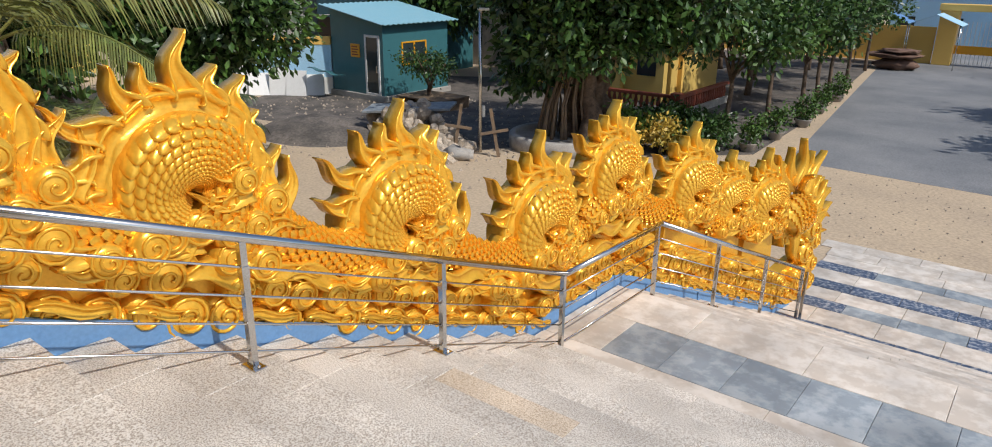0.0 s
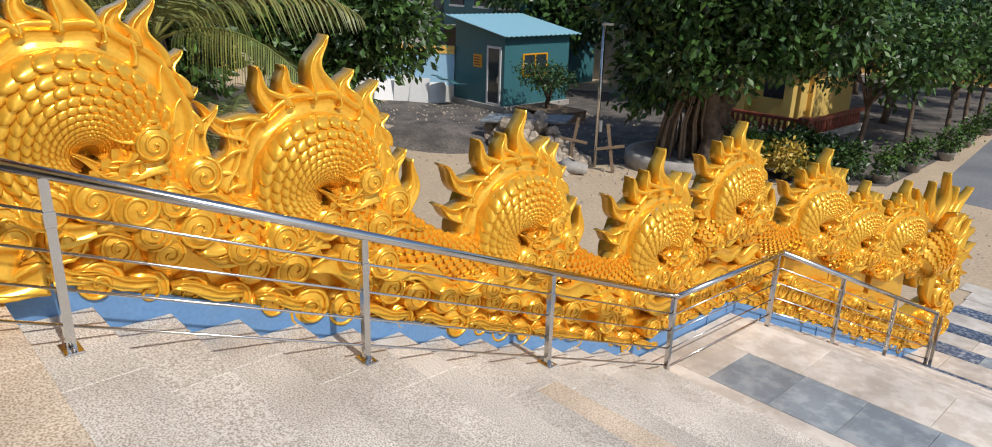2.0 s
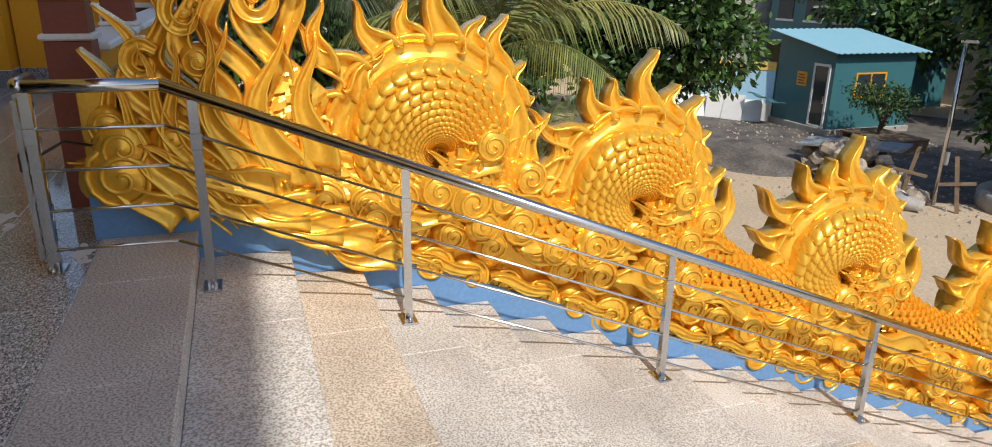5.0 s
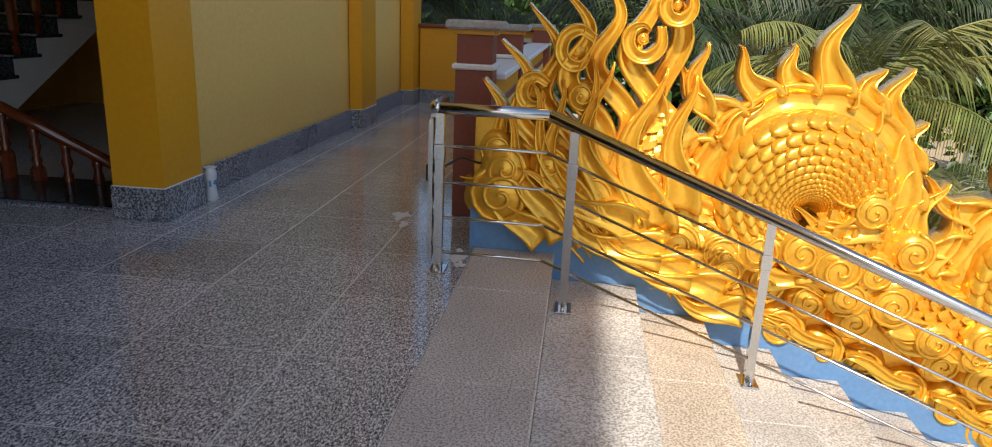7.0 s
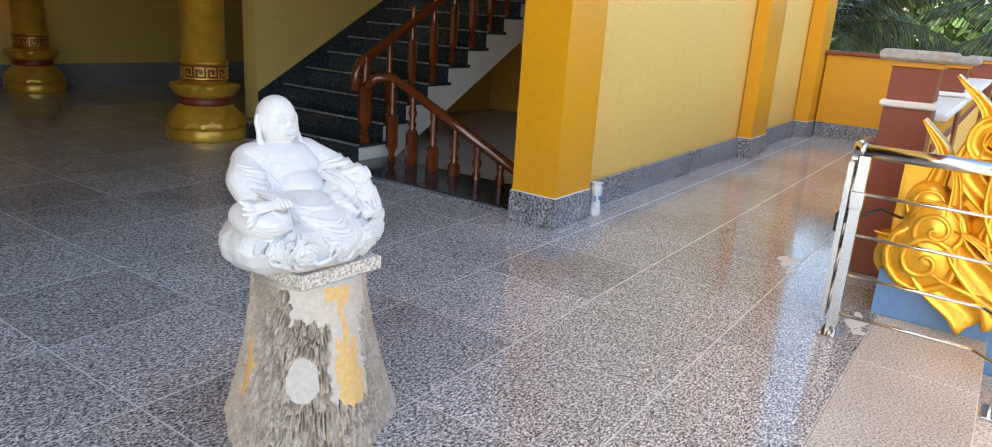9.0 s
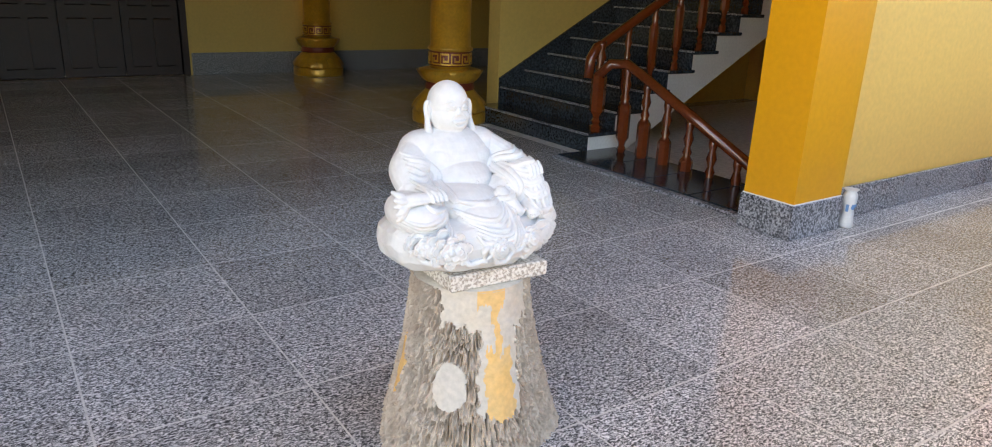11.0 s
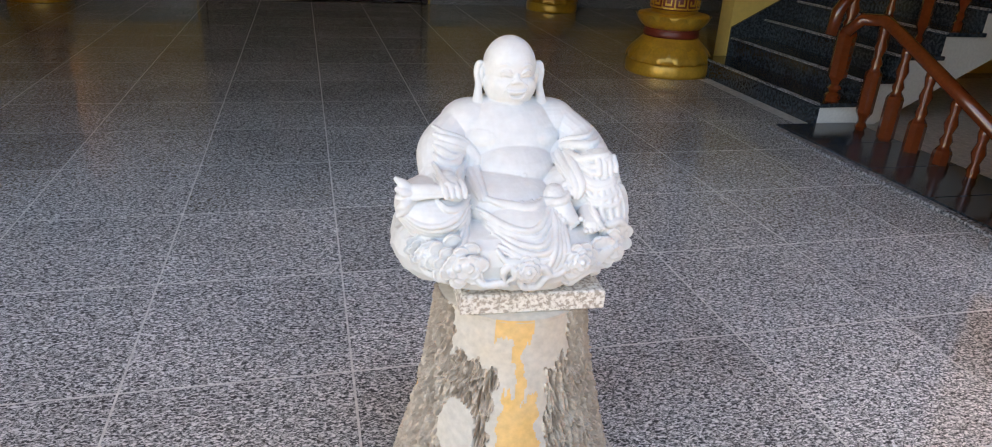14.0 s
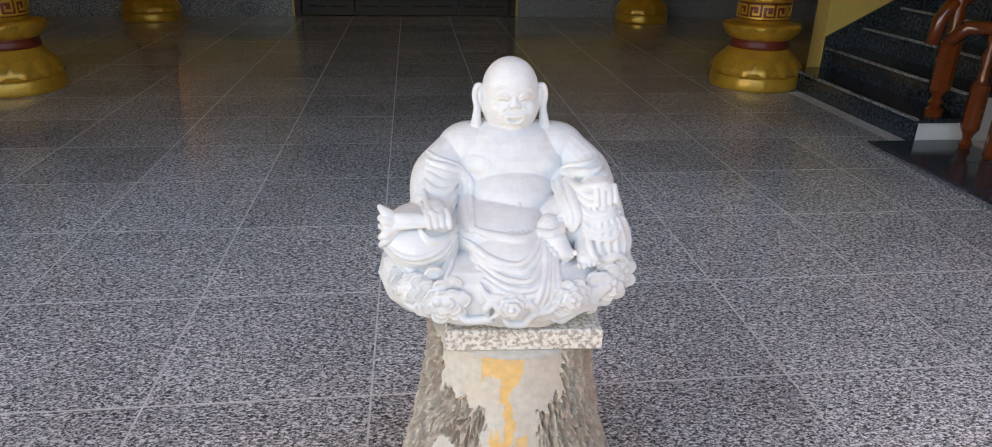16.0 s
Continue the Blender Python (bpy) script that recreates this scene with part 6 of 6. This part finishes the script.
def palm(x, y, zc, seed, n, length, material, label):
    t = thing("coconut_palm", label, "palm tree", "coconut palms", at=pose(x, y, GROUND))
    rg = random.Random(seed)
    H = zc - GROUND
    part("trunk", MB().tube([(0, 0, -0.05), (0.08, 0.05, H * 0.35), (0.0, 0.1, H * 0.7), (0, 0, H)], [0.2, 0.15, 0.13, 0.12], 10), BARK, t)
    for k in range(n):
        a = 2 * math.pi * k / n + rg.uniform(-0.15, 0.15)
        el = rg.uniform(0.25, 1.25)
        L = length * rg.uniform(0.85, 1.1)
        spine = []
        px, pz, e = 0.0, H, el
        for i in range(15):
            spine.append((px * math.cos(a), px * math.sin(a), pz))
            px += math.cos(e) * L / 14
            pz += math.sin(e) * L / 14
            e -= 0.098 + 0.03 * rg.random()
        fr = part("frond", MB().tube(spine, [0.028 - 0.0016 * i for i in range(15)], 5), material, t)
        lf = MB()
        for i in range(64):
            u = 0.14 + 0.86 * i / 64
            j = min(13, int(u * 14))
            q = u * 14 - j
            p = Vector(spine[j]).lerp(Vector(spine[min(14, j + 1)]), min(1, q))
            d = (Vector(spine[min(14, j + 1)]) - Vector(spine[j])).normalized()
            side = d.cross(Vector((0, 0, 1))).normalized()
            ll = 0.85 * L / 3 * math.sin(math.pi * min(0.96, 0.16 + 0.8 * u)) + 0.08
            for s in (-1, 1):
                dr_ = (side * s * 0.8 + d * 0.55 + Vector((0, 0, -0.35 + rg.uniform(-0.25, 0.15)))).normalized()
                w = d * 0.014
                e1 = p + dr_ * ll * 0.55
                e2 = p + dr_ * ll + Vector((0, 0, -0.30 * ll))
                lf.add([p - w, p + w, e1 + w, e1 - w, e2], [(0, 1, 2, 3), (3, 2, 4)])
        part("foliage", lf.mesh("foliage"), material, fr)
    return t


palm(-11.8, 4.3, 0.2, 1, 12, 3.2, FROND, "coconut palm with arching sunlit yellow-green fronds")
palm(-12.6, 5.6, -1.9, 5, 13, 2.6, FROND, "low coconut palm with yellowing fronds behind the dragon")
palm(-14.5, 8.2, -2.2, 6, 12, 2.4, FROND_SHADE, "low young palm in the shade of the mango tree")
palm(-15.5, 1.2, 1.0, 2, 16, 3.4, FROND_SHADE, "coconut palm with dark shaded fronds")
palm(-15.5, -3.5, 1.2, 3, 16, 3.2, FROND_SHADE, "coconut palm with dark shaded fronds behind the parapet")
palm(-18.5, 6.5, 1.6, 4, 14, 3.4, FROND_SHADE, "coconut palm with dark shaded fronds")

# slender roadside trees with pots between
for i, (x, y, h) in enumerate(((-8.6, 23.9, 3.3), (-8.3, 27.0, 3.6), (-8.0, 30.0, 3.6), (-8.4, 33.5, 3.6), (-8.9, 37.5, 3.8), (-9.2, 42.0, 3.8), (-9.4, 47.0, 3.8))):
    tree("roadside_tree", "slender young roadside tree with a loose light crown", x, y, h, 0.075, lobes_for(60 + i, 14, 1.5, h * 1.12, 1.5, 0.4, 0.8), 2600, 0.14, LEAF_L if i % 2 else LEAF_D, 60 + i, group="roadside trees", shell=0.25)
for i, (x, y, h) in enumerate(((-11.5, 34, 3.6), (-13, 39, 3.6), (-12, 45, 4), (-16, 42, 4))):
    tree("garden_tree", "leafy green tree behind the roadside row", x, y, h, 0.12, lobes_for(80 + i, 10, 2.0, h + 1.0, 1.6, 0.8, 1.2), 4200, 0.2, LEAF_D, 80 + i, group="garden trees")
for i, (x, y) in enumerate(((-7.6, 23.3), (-7.5, 25.6), (-7.4, 28.4), (-7.7, 31.5), (-7.9, 35.0))):
    p_ = thing("plant_pot", "grey concrete pot with a small green plant", "potted plant", "roadside pots", at=pose(x, y, GROUND))
    part("pot", MB().lathe([(0.17, 0), (0.2, 0.03), (0.30, 0.26), (0.32, 0.3), (0.28, 0.3), (0.26, 0.24), (0.05, 0.24)], 0, 0, 18), POT, p_)
    tagged(part("plant", leaf_mesh([(0, 0, 0.6), (0.15, 0.1, 0.85)], [0.3, 0.25], 420, 0.09, 90 + i), LEAF_L, p_), kind="stuff")
    part("stem", MB().tube([(0, 0, 0.2), (0.03, 0, 0.5), (0.05, 0.03, 0.9)], [0.02, 0.015, 0.008], 6), BARK, p_)
for i, (x, y, m, s, lb) in enumerate(((-9.6, 21.2, LEAF_Y, 0.75, "yellow and green variegated shrub"), (-9.0, 21.6, LEAF_D, 0.55, "dark green shrub by the road"), (-8.7, 22.8, LEAF_D, 0.8, "dark green shrub by the road"), (-10.4, 23.0, LEAF_D, 0.9, "dark green shrub by the road"), (-9.6, 23.4, LEAF_L, 0.7, "dark green shrub by the road"))):
    tree("shrub", lb, x, y, 0.5 * s, 0.04, lobes_for(100 + i, 7, 0.7 * s, 0.9 * s, 0.35 * s, 0.3 * s, 0.5 * s), 1500, 0.09, m, 100 + i, "shrub", "roadside shrubs")

# ---- hut and its surroundings ----
hut = thing("hut", "teal sheet-metal hut with a pale blue sloping roof", "hut", at=pose(-22.5, 21.8, GROUND))
part("wall", MB().prism([(0, 0.25), (0, 3.2), (-3.2, 3.75), (-3.2, 0.25)], "y", 0.0, 0.08), TEAL, hut)
part("wall", MB().prism([(0, 0.25), (0, 3.2), (-3.2, 3.75), (-3.2, 0.25)], "y", 3.9, 3.98), TEAL, hut)
part("wall", MB().box(-0.08, 0.0, 0.081, 3.899, 0.25, 3.2), TEAL, hut)
part("wall", MB().box(-3.2, -3.12, 0.081, 3.899, 0.25, 3.7), TEAL, hut)
part("footing", MB().box(-3.3, 0.1, -0.1, 4.08, 0, 0.25, 0.02), CONC, hut, "concrete footing")
rf = MB()
nx = 64
vs = []
for i in range(nx + 1):
    y = -0.35 + 4.7 * i / nx
    for x in (0.35, -3.5):
        vs.append((x, y, 3.26 - 0.172 * (x) + 0.022 * math.sin(i * math.pi / 2)))
rf.add(vs, [(2 * i, 2 * i + 1, 2 * i + 3, 2 * i + 2) for i in range(nx)])
roof = part("roof", rf, SKYROOF, hut, "corrugated pale blue roof sheet")
sol = roof.modifiers.new("thickness", "SOLIDIFY")
sol.thickness = 0.03
dw = part("door", MB().box(-1.0, -0.25, -0.03, 0.0, 0.28, 2.65, 0.01), GLASS, hut, "glazed door with a white frame")
for x0, x1, z0, z1 in ((-1.06, -0.97, 0.26, 2.72), (-0.28, -0.19, 0.26, 2.72), (-0.97, -0.28, 2.62, 2.72), (-0.97, -0.28, 0.26, 0.34)):
    part("frame", MB().box(x0, x1, -0.055, -0.005, z0, z1, 0.008), WHITE, dw)
part("handle", MB().box(-0.34, -0.31, -0.09, -0.055, 1.2, 1.5, 0.008), STEEL, dw)
sg = part("sign", MB().box(-1.95, -1.4, -0.03, -0.002, 1.75, 2.3, 0.006), OCHRE, hut, "yellow notice board with dark lines")
for k in range(4):
    part("text_bar", MB().box(-1.88, -1.48 - 0.06 * (k % 2), -0.036, -0.031, 1.83 + 0.11 * k, 1.88 + 0.11 * k), REDLINE, sg)
wnd = part("window", MB().box(0.0, 0.03, 1.1, 2.5, 1.5, 2.35, 0.006), GLASS, hut, "window with ochre frame")
for y0, y1, z0, z1 in ((1.04, 1.12, 1.44, 2.41), (2.48, 2.56, 1.44, 2.41), (1.76, 1.84, 1.5, 2.35), (1.12, 2.48, 2.35, 2.41), (1.12, 2.48, 1.44, 1.5)):
    part("frame", MB().box(0.0, 0.05, y0, y1, z0, z1, 0.006), OCHRE, wnd)

yw = tagged(new("yard_wall"), "pale blue yard wall with a yellow top band", "wall", kind="structure")
yw.matrix_basis = pose(-25.72, 21.9, GROUND, 0, 0, 38)
part("blue_field", MB().box(-9, -0.1, -0.1, 0.1, 0, 2.15), PALEBLUE, yw)
part("top_band", MB().box(-9, -0.1, -0.13, 0.13, 2.15, 2.5, 0.01), YELLOW, yw)
part("white_foot", MB().box(-9, -0.1, -0.115, -0.101, 0, 0.75), WHITE, yw)
setting("yard_wall_east", MB().box(-20.4, -13, 30.0, 30.2, GROUND, GROUND + 2.2), YELLOW, "pale yellow yard wall behind the hut", "wall")
setting("yard_wall_far", MB().box(-36, -22, 34.0, 34.2, GROUND, GROUND + 3.5), CONC, "grey yard wall behind the hut", "wall")
WALL_M = pose(-25.72, 21.9, 0, 0, 0, 38)
for i, (x, y, w, h, tilt, rz) in enumerate(((-26.3, 20.9, 1.0, 0.95, 24, 8), (-27.8, 20.8, 0.9, 1.1, 14, -6), (-28.9, 21.1, 0.9, 1.2, 10, 4), (-25.3, 20.6, 1.2, 1.05, 30, 12), (-24.4, 21.0, 0.9, 1.35, 22, 4), (-29.9, 21.1, 0.9, 1.1, 10, 2))):
    b = thing("board", "white board leaning near the yard wall", "board", "leaning boards", at=WALL_M @ pose(-0.9 - 0.72 * i, -0.55 - 0.1 * (i % 2), GROUND, -tilt, 0, rz))
    part("sheet", MB().box(-w / 2, w / 2, -0.03, 0.03, 0, h, 0.006), WHITE, b)
tarp = MB()
vs = [(-25.4 + 1.5 * i / 8, 20.55 + 0.8 * j / 4, GROUND + 1.28 - 0.13 * (i / 8) - 0.05 * j + 0.05 * math.sin(i * 1.3 + j)) for j in range(5) for i in range(9)]
tarp.add(vs, [(j * 9 + i, j * 9 + i + 1, (j + 1) * 9 + i + 1, (j + 1) * 9 + i) for j in range(4) for i in range(8)], True)
tp = part("tarpaulin", tarp, TEAL, at=pose(-0.6, 0.1, 0.0))
tp.modifiers.new("thickness", "SOLIDIFY").thickness = 0.03
tagged(tp, "teal tarpaulin over the stacked boards", "tarpaulin")
dk = thing("timber_deck", "low weathered timber deck beside the hut", "deck", at=pose(-20.6, 21.6, GROUND))
for i in range(9):
    part("plank", MB().box(-0.9, 1.5, -0.1 + 0.2 * i, 0.08 + 0.2 * i, 0.42, 0.47, 0.006), WOODGREY, dk)
for x in (-0.8, 1.4):
    part("bearer", MB().box(x - 0.05, x + 0.05, -0.1, 1.7, 0.0, 0.42, 0.006), WOODGREY, dk)
tree("bonsai_tree", "small twisted tree beside the hut", -20.4, 22.3, 1.0, 0.10, lobes_for(120, 8, 0.9, 1.7, 0.4, 0.35, 0.55), 1600, 0.09, LEAF_D, 120)
slb = thing("stone_slab_table", "grey slab laid on the rubble stones", "slab", at=pose(-17.2, 17.9, GROUND + 0.95, 3, -4, 28))
part("slab", MB().box(-1.5, 1.5, -0.55, 0.55, 0, 0.08, 0.01), SLATE, slb)
srn = random.Random(21)
for i in range(170):
    u = srn.random()
    x, y = -18.4 + 4.4 * u + srn.uniform(-0.3, 0.3), 17.9 - 1.2 * u + srn.uniform(-0.75, 0.75)
    h = max(0.0, 1.0 * (1 - ((x + 16.8) / 2.2) ** 2)) * srn.random()
    r = srn.uniform(0.13, 0.30)
    bm_ = MB()
    ball(bm_, 0, 0, 0, r, r * 0.75, r * 0.9, 8, 0.5)
    bm_.sm = [False] * len(bm_.sm)
    s = part("rubble_stone", bm_.mesh("rubble_stone"), STONE, at=pose(x, y, GROUND + h + r * 0.35, srn.uniform(0, 50), srn.uniform(0, 50), srn.uniform(0, 360)))
    tagged(s, "rough tan rubble stone in a heap", "stone", "rubble heap")
gv = MB()
for i in range(900):
    x, y = srn.uniform(-26, -11.5), srn.uniform(13.5, 25)
    r = srn.uniform(0.03, 0.09)
    a = srn.uniform(0, 6)
    gv.add([(x + r * math.cos(a), y + r * math.sin(a), GROUND), (x + r * math.cos(a + 2), y + r * math.sin(a + 2), GROUND), (x + r * math.cos(a + 4), y + r * math.sin(a + 4), GROUND), (x, y, GROUND + r)], [(0, 1, 3), (1, 2, 3), (2, 0, 3)])
for i in range(500):
    x, y = srn.uniform(-8, 6), srn.uniform(16.6, 23)
    r = srn.uniform(0.012, 0.04)
    a = srn.uniform(0, 6)
    gv.add([(x + r * math.cos(a), y + r * math.sin(a), GROUND), (x + r * math.cos(a + 2), y + r * math.sin(a + 2), GROUND), (x + r * math.cos(a + 4), y + r * math.sin(a + 4), GROUND), (x, y, GROUND + r)], [(0, 1, 3), (1, 2, 3), (2, 0, 3)])
tagged(part("loose_gravel", gv, STONE), "loose stones scattered over the yard", "gravel", kind="stuff")
wb = thing("concrete_lump", "broken pale concrete lump by the lamp post", "rubble", at=pose(-13.9, 16.6, GROUND, 0, 8, 20))
bm_ = MB()
ball(bm_, 0, 0.16, 0, 0.42, 0.2, 0.34, 9, 0.9)
part("lump", bm_, CONC, wb)
pl = thing("lamp_post", "slim grey steel lamp post in the yard", "lamp post", at=pose(-14.0, 17.7, GROUND))
part("pole", MB().tube([(0, 0, 0), (0, 0, 4.3)], 0.055, 10), STEEL, pl)
part("lamp_head", MB().box(-0.07, 0.28, -0.06, 0.06, 4.26, 4.33, 0.015), WHITE, pl)
part("junction_box", MB().box(-0.08, 0.08, 0.05, 0.14, 1.1, 1.45, 0.01), WHITE, pl)
for x, y, rz in ((-14.7, 17.3, 14), (-13.2, 17.6, -16)):
    c = thing("timber_prop", "weathered crossed timber prop", "prop", "timber props", at=pose(x, y, GROUND, 0, rz * 0.6, 40))
    part("upright", MB().box(-0.05, 0.05, -0.04, 0.04, 0, 1.5, 0.006), WOODGREY, c)
    part("crosspiece", MB().box(-0.42, 0.42, -0.08, -0.041, 0.75, 0.84, 0.006), WOODGREY, c)

# terrace with a turned balustrade, and the low building behind it
ter = thing("terrace_balustrade", "red-brown turned balustrade round a low terrace", "balustrade", at=pose(-14.6, 26.6, GROUND, 0, 0, 0))
bal_t = fix(MB().lathe([(0.07, 0.3), (0.05, 0.36), (0.085, 0.5), (0.06, 0.65), (0.05, 0.72), (0.07, 0.78)], 0, 0, 10).mesh("baluster"))
part("kerb", MB().box(-2.0, 3.0, -0.12, 0.12, 0, 0.3, 0.01), CONC, ter)
part("kerb", MB().box(2.88, 3.12, 0.121, 5.0, 0, 0.3, 0.01), CONC, ter)
part("top_rail", MB().box(-2.0, 3.0, -0.11, 0.11, 0.78, 0.9, 0.015), REDBROWN, ter)
part("top_rail", MB().box(2.89, 3.11, 0.111, 5.0, 0.78, 0.9, 0.015), REDBROWN, ter)
part("corner_post", MB().box(2.8, 3.2, -0.2, 0.2, 0.0, 1.0, 0.02), REDBROWN, ter)
for i in range(20):
    part("baluster", bal_t, REDBROWN, ter, at=pose(-1.85 + 0.24 * i, 0, 0))
for i in range(19):
    part("baluster", bal_t, REDBROWN, ter, at=pose(3.0, 0.4 + 0.24 * i, 0))
pav_b = thing("pavilion", "cream pavilion with red-brown tiled eaves behind the trees", "building", at=pose(-17.8, 29.4, GROUND))
part("wall", MB().box(0, 4.6, 0, 5.0, 0, 3.0, 0.01), CREAM, pav_b)
part("roof", MB().prism([(-0.9, 2.9), (5.5, 2.9), (2.3, 4.6)], "y", -0.9, 5.9), REDBROWN, pav_b)
for x in (0.3, 2.3, 4.3):
    part("pier", MB().box(x - 0.18, x + 0.18, -0.5, -0.14, 0, 2.88, 0.01), CREAM, pav_b)
part("window", MB().box(3.0, 4.0, -0.02, 0.0, 1.1, 2.3, 0.004), GLASS, pav_b)

# far gate, walls and buildings
gw = thing("yard_gate", "pale yellow gate piers with a barred gate", "gate", at=pose(-5.6, 53.5, GROUND))
for x in (-0.9, 3.6):
    part("pier", MB().box(x - 0.5, x + 0.5, -0.4, 0.4, 0, 3.2, 0.03), YELLOW, gw)
part("lintel", MB().box(-1.5, 4.2, -0.45, 0.45, 3.2, 3.6, 0.03), YELLOW, gw)
for i in range(16):
    part("bar", MB().box(-0.35 + 0.22 * i, -0.31 + 0.22 * i, -0.02, 0.02, 0.1, 2.6), WHITE, gw)
part("gate_panel", MB().box(-0.38, 3.08, -0.03, 0.03, 0.7, 1.2, 0.01), OCHRE, gw)
setting("far_wall", MB().box(-40, -7.1, 53.4, 53.6, GROUND, GROUND + 2.2), YELLOW, "pale yellow far yard wall", "wall")
setting("far_wall_east", MB().box(-1.4, 60, 53.4, 53.6, GROUND, GROUND + 2.4), YELLOW, "pale yellow far yard wall", "wall")
rk = thing("rockery", "brown stone planter mound by the road", "rockery", at=pose(-8.2, 49.0, GROUND))
ROCK_BROWN = mat("brown_rock", (0.20, 0.115, 0.08), 0.9, 0, 2, 0.2, 0.8, (0.11, 0.07, 0.055), 12)
for name_, u_, v_, ru_, rv_, rw_ in (("base_stone", 0.0, 0.30, 1.2, 0.36, 0.8), ("flat_stone", 0.2, 0.80, 1.5, 0.16, 1.0), ("flat_stone", -0.1, 1.05, 1.1, 0.13, 0.8)):
    bm_ = MB()
    ball(bm_, u_, v_, 0, ru_, rv_, rw_, 18, 0.5)
    part(name_, bm_, ROCK_BROWN, rk)
for i, (x, y, w, d, h, m, lb) in enumerate(((-30.0, 30.0, 6.0, 6.0, 9.0, TEAL, "tall teal sheet-clad building behind the hut"), (-37.0, 26.0, 6.0, 7.0, 7.0, CONC, "grey weathered house behind the yard wall"), (-22.0, 62.0, 9.0, 7.0, 6.0, CREAM, "cream house beyond the yard"), (-7.0, 66.0, 9.0, 7.0, 6.5, PALEBLUE, "pale blue house beyond the gate"), (-44.0, 14.0, 8, 8, 6.0, CREAM, "cream house behind the trees"))):
    hs_ = thing("house", lb, "house", "far houses", at=pose(x, y, GROUND))
    part("wall", MB().box(-w / 2, w / 2, -d / 2, d / 2, 0, h, 0.02), m, hs_)
    part("roof", MB().prism([(-w / 2 - 0.5, h), (w / 2 + 0.5, h), (0, h + 1.3)], "y", -d / 2 - 0.5, d / 2 + 0.5), SKYROOF if i < 2 else REDBROWN, hs_)
    for k in range(3):
        for fl in range(int(h // 3)):
            wn_ = part("window", MB().box(-w / 2 + 0.6 + k * w / 3, -w / 2 + 1.7 + k * w / 3, -d / 2 - 0.04, -d / 2, 1.0 + 3 * fl, 2.3 + 3 * fl, 0.01), GLASS, hs_)
            part("frame", MB().box(-w / 2 + 0.5 + k * w / 3, -w / 2 + 1.8 + k * w / 3, -d / 2 - 0.06, -d / 2 - 0.03, 0.88 + 3 * fl, 0.99 + 3 * fl), WHITE, wn_)
shed = thing("lean_to", "dark lean-to with a grey roof behind the yard wall", "shed", at=pose(-28.5, 24.0, GROUND))
part("roof", MB().prism([(-3.2, 2.9), (2.2, 3.3), (2.2, 3.36), (-3.2, 2.96)], "y", -2, 2), CONC, shed)
part("back", MB().box(-3.0, 2.0, 1.8, 1.9, 0, 2.9), DARKWOOD, shed)
for x, c in ((-9.5, BLUE), (-12.5, REDBROWN), (-6.8, PALEBLUE)):
    u_ = thing("awning", "coloured fabric awning by the far wall", "awning", "awnings", at=pose(x, 51.5, GROUND))
    part("cloth", MB().prism([(-1.4, 2.5), (0, 3.1), (1.4, 2.5), (0, 3.06)], "y", -1.2, 1.2), c, u_)
    for dx in (-1.3, 1.3):
        part("pole", MB().tube([(dx, -1.1, 0), (dx, -1.1, 2.52)], 0.03, 6), STEEL, u_)

# far woods that close the view, and unseen trees added to shade the road
woods = []
wr = []
rg_ = random.Random(77)
for i in range(90):
    a = math.radians(-5 + 125 * i / 89)
    q = rg_.uniform(68, 80)
    woods.append((-q * math.sin(a), q * math.cos(a), GROUND + rg_.uniform(1.5, 6.5)))
    wr.append(rg_.uniform(2.5, 4.0))
tagged(part("far_woods", leaf_mesh(woods, wr, 26000, 0.55, 78), LEAF_D), "distant dark green woods", "woods", kind="stuff")
for i, (x, y) in enumerate(((6.0, 30), (5.5, 36), (7, 42), (6.5, 48), (13, 33), (13, 41), (14, 49), (10.5, 26.5))):
    tree("shade_tree", "unseen broad tree added to shade the grey road", x, y, 3.4, 0.2, lobes_for(140 + i, 9, 2.4, 5.6, 0.9, 1.0, 1.5), 3000, 0.3, LEAF_D, 140 + i, group="shade trees", shell=0.2)


# ---- floor tiles, last ----
far = MB()
for i in range(-17, 12):
    for j in range(-4, 14):
        x0, y1 = TX + TILE * i, TY - TILE * j
        x1, y0 = x0 + TILE, y1 - TILE
        x0, x1, y0, y1 = max(x0, -10.98), min(x1, 6.3), max(y0, BACK), min(y1, FRONT)
        if x1 - x0 < 0.02 or y1 - y0 < 0.02:
            continue
        box = (x0 + 0.0034, x1 - 0.0034, y0 + 0.0042, y1 - 0.0042, -0.014, 0.0, 0.0002)
        if x0 < -4.9 and y1 < -2.79 and y0 > -6.3:
            continue
        if -6.5 < x0 < 2.6 and y1 > -9.5:
            part("tile", MB().box(*box), FLOOR_G, floor)
        else:
            far.box(*box)
tagged(part("far_tiles", far, FLOOR_G, floor), kind="stuff")
